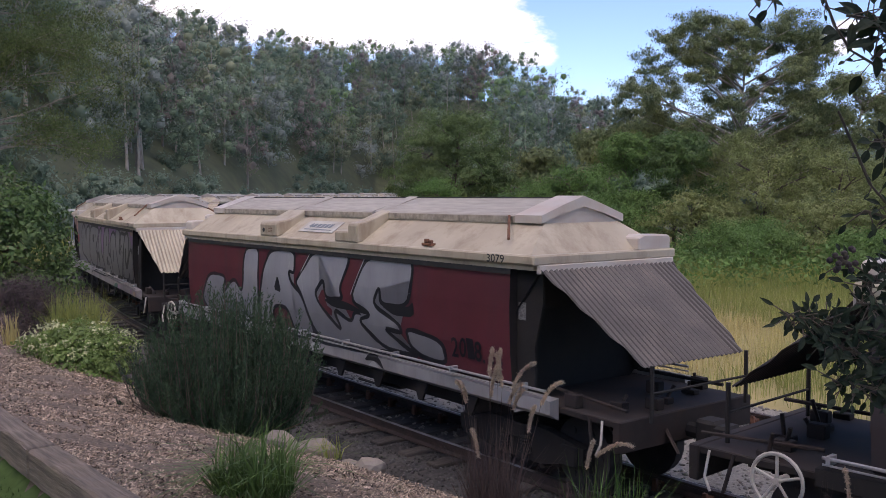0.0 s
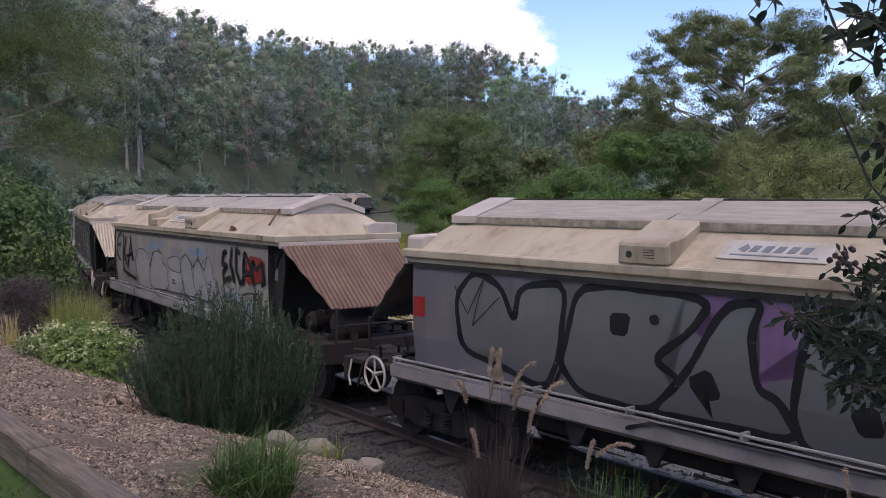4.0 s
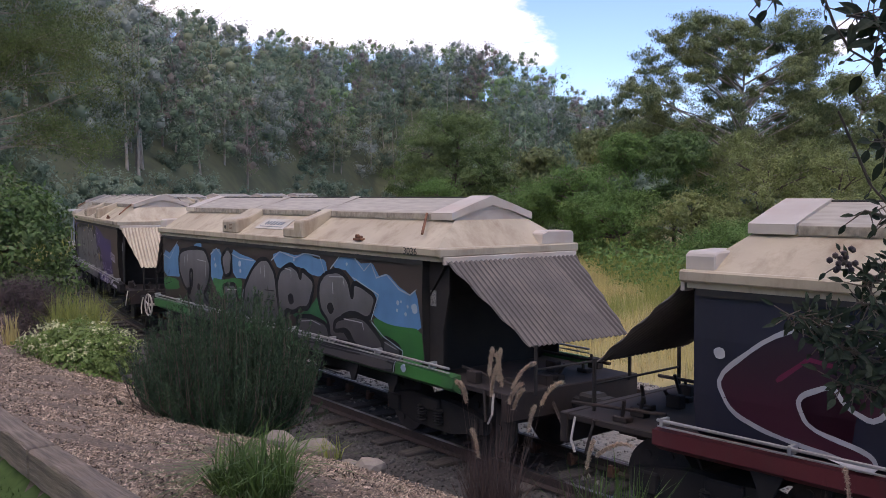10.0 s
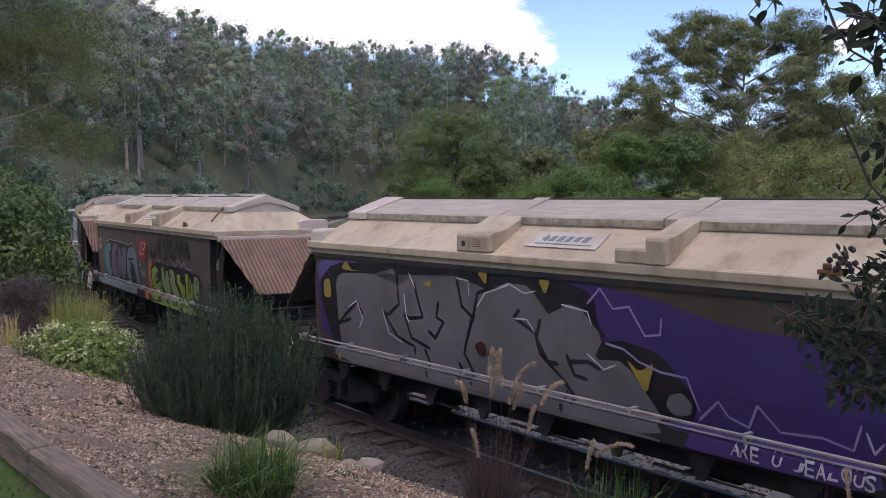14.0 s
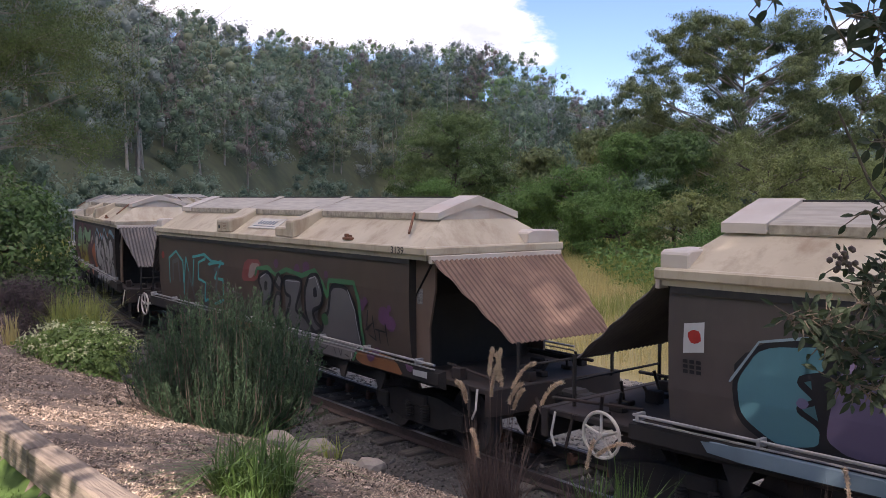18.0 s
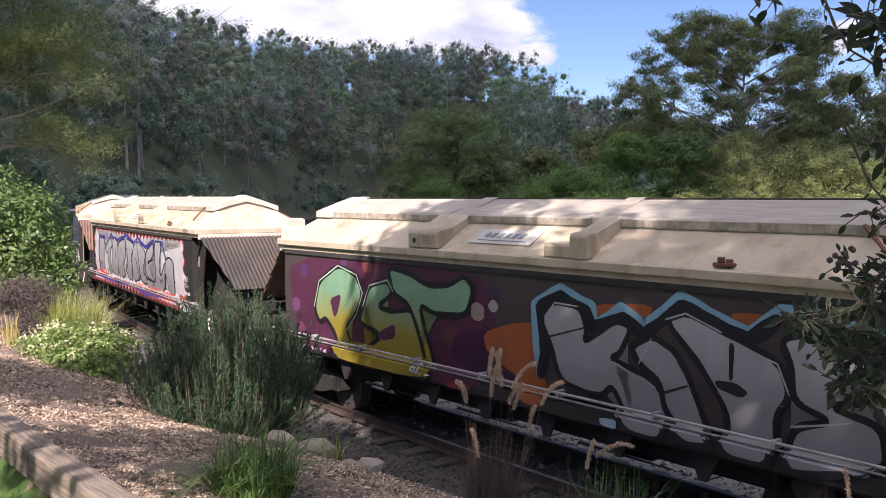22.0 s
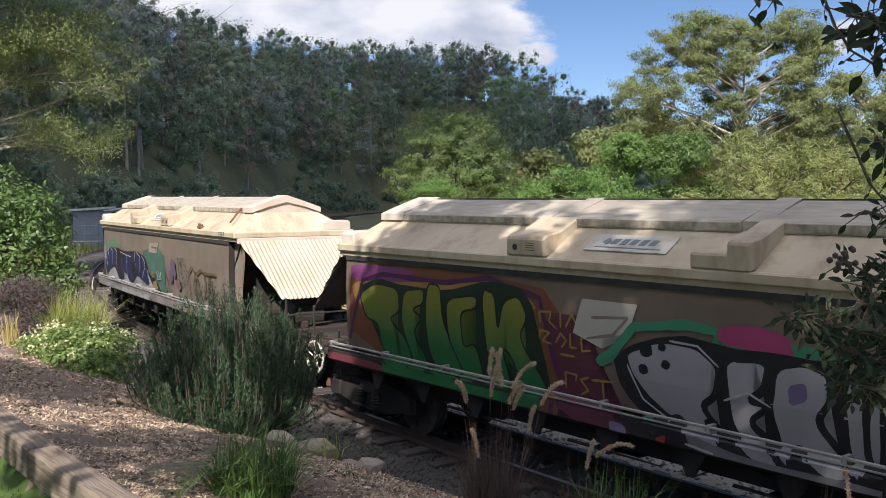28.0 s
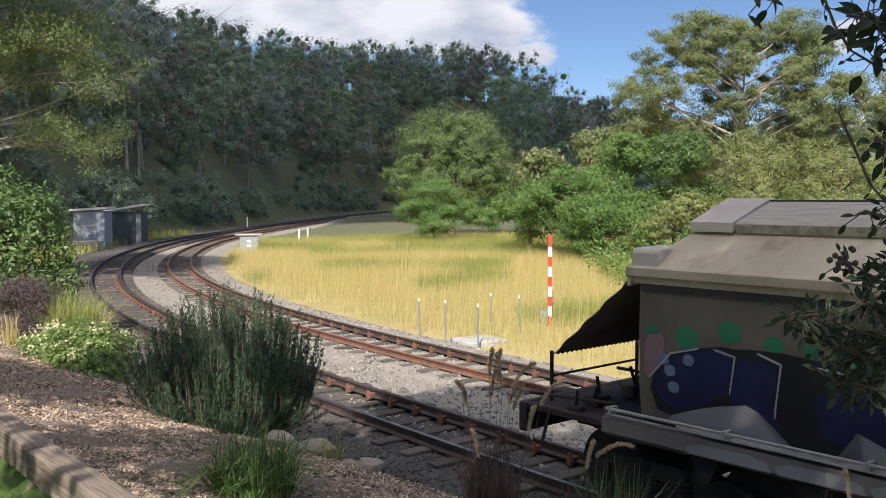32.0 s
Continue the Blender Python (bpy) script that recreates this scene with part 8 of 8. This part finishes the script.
def branch(label, pts, leaves, size, seed, berries=0):
    """A twig through the given points with side shoots; broad leaves along it."""
    rng = random.Random(seed)
    t = tagged(new("leafy_branch"), label, "branch")
    tw, lf = B(), B()
    pts = [Vector(p) for p in pts]
    for a, b in zip(pts, pts[1:]):
        rod(tw, a, b, 0.006, 5, 0.004)
    for i in range(leaves):
        k = rng.randrange(len(pts) - 1)
        p = pts[k].lerp(pts[k + 1], rng.random())
        d = Vector((rng.uniform(-1, 1), rng.uniform(-0.6, 0.6), rng.uniform(-0.9, 0.7)))
        st = p + d.normalized() * rng.uniform(0.0, size * 1.6)
        rod(tw, p, st, 0.003, 4, 0.002)
        broad_leaf(lf, st, d + Vector((rng.uniform(-.5, .5), 0, rng.uniform(-.5, .5))), (rng.uniform(-.4, .4), -1, rng.uniform(0, 1.0)), size * rng.uniform(0.6, 1.25), size * 0.42 * rng.uniform(0.7, 1.2))
    part("twig", tw, M["bark2"], t)["kind"] = "stuff"
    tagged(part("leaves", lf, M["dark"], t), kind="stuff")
    for i in range(berries):
        bb = B()
        c = pts[-1] + Vector((rng.uniform(-.045, .045), rng.uniform(-.03, .03), rng.uniform(-.04, .04)))
        bmesh.ops.create_icosphere(bb, subdivisions=1, radius=0.012, matrix=Matrix.Translation(c))
        part("seed_pod", bb, M["deadtwig"], t)


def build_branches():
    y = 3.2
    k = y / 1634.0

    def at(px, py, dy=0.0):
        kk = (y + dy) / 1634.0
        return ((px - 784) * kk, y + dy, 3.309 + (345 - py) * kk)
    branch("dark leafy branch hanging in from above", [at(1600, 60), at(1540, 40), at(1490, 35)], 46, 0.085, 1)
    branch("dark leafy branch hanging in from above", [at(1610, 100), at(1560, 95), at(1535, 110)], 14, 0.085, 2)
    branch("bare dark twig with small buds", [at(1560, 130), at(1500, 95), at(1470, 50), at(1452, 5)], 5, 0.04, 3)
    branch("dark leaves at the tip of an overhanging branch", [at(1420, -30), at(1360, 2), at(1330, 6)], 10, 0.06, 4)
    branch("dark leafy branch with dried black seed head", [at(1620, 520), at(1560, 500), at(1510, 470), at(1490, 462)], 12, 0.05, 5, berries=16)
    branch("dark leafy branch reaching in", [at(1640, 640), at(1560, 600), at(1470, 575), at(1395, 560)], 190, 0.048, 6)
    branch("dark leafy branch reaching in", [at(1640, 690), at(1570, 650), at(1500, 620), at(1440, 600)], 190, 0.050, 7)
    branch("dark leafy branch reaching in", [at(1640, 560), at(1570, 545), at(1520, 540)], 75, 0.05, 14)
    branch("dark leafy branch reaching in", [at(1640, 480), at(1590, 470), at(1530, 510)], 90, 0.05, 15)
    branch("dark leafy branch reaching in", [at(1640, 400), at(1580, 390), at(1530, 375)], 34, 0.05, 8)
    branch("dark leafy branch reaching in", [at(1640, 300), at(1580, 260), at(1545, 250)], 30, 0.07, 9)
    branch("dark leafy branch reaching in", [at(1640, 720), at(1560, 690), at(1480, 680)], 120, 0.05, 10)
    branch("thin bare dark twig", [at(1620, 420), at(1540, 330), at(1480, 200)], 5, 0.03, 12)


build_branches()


# ---------------------------------------------------------------- trees behind the camera and far left, added to shade bed, wagons and slope
def build_shade_trees():
    g = random.Random(9)
    # the last two stand left of view, placed to darken far track and slope
    for i, (x, y, top, wx, n, low) in enumerate(((0.9, -3.2, 14.6, 5.8, 2900, 5.0), (4.0, -4.2, 14.4, 6.5, 2500, 5.0), (-1.6, 0.5, 12.4, 4.8, 6600, 4.6), (-6.0, -0.6, 12.8, 4.2, 900, 8.5), (7.0, -6.5, 19, 7, 3600, 6.0), (1.2, -9.0, 20, 7, 1500, 12.0), (-17.6, 30.0, 17.5, 8.6, 11000, 9.0), (-26.0, 42.0, 27.0, 13.0, 12000, 13.0))):
        z = gz(x, y)
        plant("shade_tree", "tall airy gum tree shading the line", "tree", (x, y, z), top, 0.25, crown_at(x, y, top, z + low, wx, 0.20, g, 13 if i in (0, 1, 4) else 22, 0.8), n, 0.42, "gum", "bark", 130 + i, droop=0.4, clump=0.22, clumps=40, group="tall trees shading the line", ratio=0.4)


build_shade_trees()


# ---------------------------------------------------------------- small things along the line
def build_small():
    # timber edging of the garden bed: three baulks end to end
    for i, (s0, s1) in enumerate(((-5.2, -1.9), (-1.86, 2.2), (2.24, 6.0))):
        x0, y0, _, _ = on_track(s0, 6.62)
        x1, y1, _, _ = on_track(s1, 6.62)
        bm = B()
        L = math.hypot(x1 - x0, y1 - y0)
        box(bm, -L / 2, L / 2, -0.10, 0.10, -0.12, 0.11, 0.014)
        bmesh.ops.subdivide_edges(bm, edges=[e for e in bm.edges if e.calc_length() > 1], cuts=24)
        r = random.Random(i)
        for v in bm.verts:
            v.co += Vector((0, r.uniform(-0.006, 0.006), r.uniform(-0.006, 0.006)))
        me = bpy.data.meshes.new("timber_edging")
        bm.to_mesh(me); bm.free(); me.materials.append(M["timber"])
        ob = tagged(new("timber_edging", me), "weathered grey timber baulk edging the mulch bed", "garden edging", "timber baulks of the edging")
        cx, cy = (x0 + x1) / 2, (y0 + y1) / 2
        ob.matrix_basis = Matrix.Translation((cx, cy, 1.44)) @ Matrix.Rotation(math.atan2(y1 - y0, x1 - x0), 4, "Z")
    # rocks along the foot of the bed
    r = random.Random(17)
    for i, (x, y, s) in enumerate(((-3.35, 12.3, 0.17), (-3.6, 12.6, 0.10), (-2.85, 11.35, 0.16), (-3.15, 11.9, 0.09), (-1.75, 9.75, 0.17), (-1.35, 9.8, 0.20), (-1.55, 9.5, 0.10), (-1.0, 9.55, 0.09), (-0.75, 9.2, 0.13), (-4.3, 13.2, 0.15))):
        bm = B()
        bmesh.ops.create_icosphere(bm, subdivisions=2, radius=1)
        for v in bm.verts:
            k = 1 + 0.28 * noise.noise(v.co * 1.3 + Vector((i * 5, 0, 0))) + 0.1 * noise.noise(v.co * 4)
            v.co = Vector((v.co.x * s * 1.35, v.co.y * s, v.co.z * s * 0.8)) * k
        ob = part("garden_rock", bm, M["rock"], None)
        tagged(ob, "rough buff sandstone rock half sunk in the bed", "rock", "rocks edging the bed")
        ob.matrix_basis = pose(x, y, gz(x, y) + s * 0.25, 0, 0, r.uniform(0, 180))
    # striped marker pole
    x, y = 2.88, 24.8
    z = gz(x, y)
    t = tagged(new("marker_pole"), "red and white striped pole standing in dry grass", "marker pole")
    t.location = (x, y, z)
    h, bands = 2.42, 9
    for i in range(bands):
        bm = B()
        box(bm, -0.05, 0.05, -0.05, 0.05, h * i / bands + 0.01, h * (i + 1) / bands + 0.01)
        part("stripe", bm, M["red" if i % 2 == 0 else "white"], t)
    bm = B()
    rod(bm, (0, 0, h + 0.01), (0, 0, h + 0.08), 0.06, 8, 0.02)
    part("cap", bm, M["red"], t)
    bm = B()
    box(bm, -0.26, -0.02, 0.03, 0.18, 0, 0.42, 0.01)
    tagged(part("relay_box", bm, M["greysteel"], None), "small grey steel box beside the pole", "relay box").location = (x, y, z)
    # thin posts round a slab
    for px, py, hh in ((-0.62, 23.5, 0.95), (0.05, 21.3, 1.02), (0.80, 21.2, 1.05), (1.25, 24.2, 1.0), (1.95, 23.6, 1.0)):
        zz = gz(px, py)
        t = tagged(new("marker_post"), "thin steel post with white top in the grass", "post", "posts round the slab")
        t.location = (px, py, zz)
        bm = B()
        rod(bm, (0, 0, -0.1), (0, 0, hh * 0.93), 0.022, 6)
        part("shaft", bm, M["greysteel"], t)
        bm = B()
        rod(bm, (0, 0, hh * 0.93), (0, 0, hh), 0.03, 6)
        part("tip", bm, M["white"], t)
    bm = B()
    box(bm, -0.55, 0.55, -0.5, 0.5, -0.05, 0.12, 0.02)
    tagged(part("concrete_slab", bm, M["concrete"], None), "square pale concrete slab lying in the grass", "slab").matrix_basis = pose(0.85, 22.3, gz(0.85, 22.3), 0, 0, 35)
    # lineside cabinet
    x, y = -12.0, 57.0
    t = tagged(new("lineside_cabinet"), "grey steel cabinet with flat lid beside the siding", "cabinet")
    t.matrix_basis = pose(x, y, gz(x, y), 0, 0, 10)
    bm = B(); box(bm, -0.55, 0.55, -0.35, 0.35, 0, 1.05, 0.015); part("body", bm, M["greysteel"], t)
    bm = B(); box(bm, -0.80, 0.80, -0.45, 0.45, 1.05, 1.13, 0.01); part("lid", bm, M["concrete"], t)
    for k in (0.35, 0.62):
        bm = B(); box(bm, -0.12, 0.12, -0.358, -0.349, k, k + 0.14); part("label_plate", bm, M["white"], t)
    for px, py in ((-10.3, 66.0), (-9.9, 67.5), (-19.5, 92), (-24.5, 72.5)):
        bm = B(); rod(bm, (0, 0, 0), (0, 0, 1.0), 0.07, 8)
        tagged(part("white_post", bm, M["white"], None), "short white lineside post", "post", "white lineside posts").location = (px, py, gz(px, py))
    # two huts on the platform side
    # the shed is a solid box; its dark colour stands for the shaded inside
    for nm, x, y, w, d, h0, h1, wall, lab in (("hut", -23.7, 62.5, 2.0, 2.4, 2.45, 2.60, "hutwall", "small pale blue hut with sloping flat roof"), ("shed", -22.7, 66.5, 2.3, 2.6, 2.3, 2.75, "hutdark", "shed with sloping white roof edge, its shaded inside a dark box")):
        z = gz(x, y)
        t = tagged(new(nm), lab, "hut")
        t.matrix_basis = pose(x, y, z, 0, 0, 8)
        bm = B(); box(bm, -w / 2, w / 2, -d / 2, d / 2, -0.1, h0 - 0.02); part("wall", bm, M[wall], t)
        bm = B(); prism(bm, [(-w / 2 - 0.2, h0), (w / 2 + 0.2, h1), (w / 2 + 0.2, h1 + 0.14), (-w / 2 - 0.2, h0 + 0.14)], "y", -d / 2 - 0.25, d / 2 + 0.25); part("roof", bm, M["white"], t)
        if nm == "shed":
            bm = B(); box(bm, w / 2 - 0.35, w / 2, -d / 2 - 0.03, -d / 2 - 0.005, 0, h0 - 0.1); part("post", bm, M["greysteel"], t)
        else:
            bm = B(); box(bm, -0.5, 0.5, -d / 2 - 0.03, -d / 2 - 0.003, 0.1, 2.05); part("door", bm, M["hutwall"], t)
    bm = B(); box(bm, -0.95, 0.95, -0.6, 0.6, -0.2, 0.55, 0.02)
    tagged(part("landing", bm, M["concrete"], None), "low concrete landing before the hut", "platform").matrix_basis = pose(-23.2, 59.8, gz(-23.2, 59.8), 0, 0, 8)
    t = tagged(new("handrail"), "thin grey steel handrail on the landing", "handrail")
    t.matrix_basis = pose(-23.2, 59.4, gz(-23.2, 59.8) + 0.55, 0, 0, 8)
    for x in (-0.7, 0.1, 0.8):
        bm = B(); rod(bm, (x, 0, 0), (x, 0, 1.0), 0.03, 6); part("post", bm, M["greysteel"], t)
    for zz in (0.5, 1.0):
        bm = B(); rod(bm, (-0.7, 0, zz), (0.8, 0, zz), 0.025, 6); part("rail", bm, M["greysteel"], t)


build_small()


# ---------------------------------------------------------------- the cloud that drifts off the sun
CLOUD_H = 420.0


def build_cloud():
    m = M["cloud"]
    nt = m.node_tree
    tr = nt.nodes.new("ShaderNodeBsdfTranslucent")
    tr.inputs["Color"].default_value = (0.9, 0.9, 0.92, 1)
    ms = nt.nodes.new("ShaderNodeMixShader")
    ms.inputs[0].default_value = 0.88
    nt.links.new(nt.nodes["Principled BSDF"].outputs[0], ms.inputs[1])
    nt.links.new(tr.outputs[0], ms.inputs[2])
    nt.links.new(ms.outputs[0], nt.nodes["Material Output"].inputs["Surface"])
    nx, ny, w, l = 80, 64, 820.0, 620.0
    verts, faces = [], []
    for top in (0,):
        for j in range(ny + 1):
            for i in range(nx + 1):
                u, v = i / nx, j / ny
                x, y = (u - 0.5) * w, v * l
                wob = 9 * noise.noise((x * 0.011, 1.0, 0)) + 4 * noise.noise((x * 0.05, 3.0, 0))
                edge = min(1.0, 10 * min(u, 1 - u), 9 * v, 9 * (1 - v))
                th = math.sqrt(max(edge, 0)) * (26 + 22 * noise.noise((x * 0.012, y * 0.012, 5)) + 9 * noise.noise((x * 0.04, y * 0.04, 9)))
                verts.append((x, y + (wob + 3.0 * min(0.0, max(x, -70.0) + 12.0)) * (1 - v), -0.5 * th))
    k = (nx + 1) * (ny + 1)
    for j in range(ny):
        for i in range(nx):
            a = j * (nx + 1) + i
            faces.append((a, a + nx + 1, a + nx + 2, a + 1))
    me = mesh_of("cloud", verts, faces, m)
    me.polygons.foreach_set("use_smooth", np.ones(len(faces), dtype=bool))
    return tagged(new("cloud", me), "broad white cumulus cloud drifting off the sun", "cloud")


CLOUD = build_cloud()


def cloud_pose(t):
    """The cloud drifts away over the valley: its near edge is where its shadow's edge falls, moved up along the sunlight."""
    k = CLOUD_H / SUN_TO.z
    edge = float(np.interp(t, [0, 12, 16, 18, 20, 22, 24, 26, 28, 32], [-70, -20, 0, 11, 28, 43, 56, 65, 78, 112]))
    return Matrix.Translation((SUN_TO.x * k, SUN_TO.y * k + edge, CLOUD_H))


# ---------------------------------------------------------------- movement
def motions():
    times = [i * 0.5 for i in range(65)]
    for n, (w, wheels) in enumerate(TRAIN):
        walk(w, [(t, wagon_pose(run_at(t) + PITCH * (n - 1))) for t in times])
    walk(CLOUD, [(t, cloud_pose(t)) for t in range(0, 33, 2)])
    spin = [i * 0.1 for i in range(321)]
    for n, (w, wheels) in enumerate(TRAIN):
        for ws, ax in wheels:
            walk(ws, [(t, pose(ax, 0, 0.40) @ Matrix.Rotation((run_at(0) - run_at(t)) / 0.40, 4, "Y")) for t in spin])


motions()
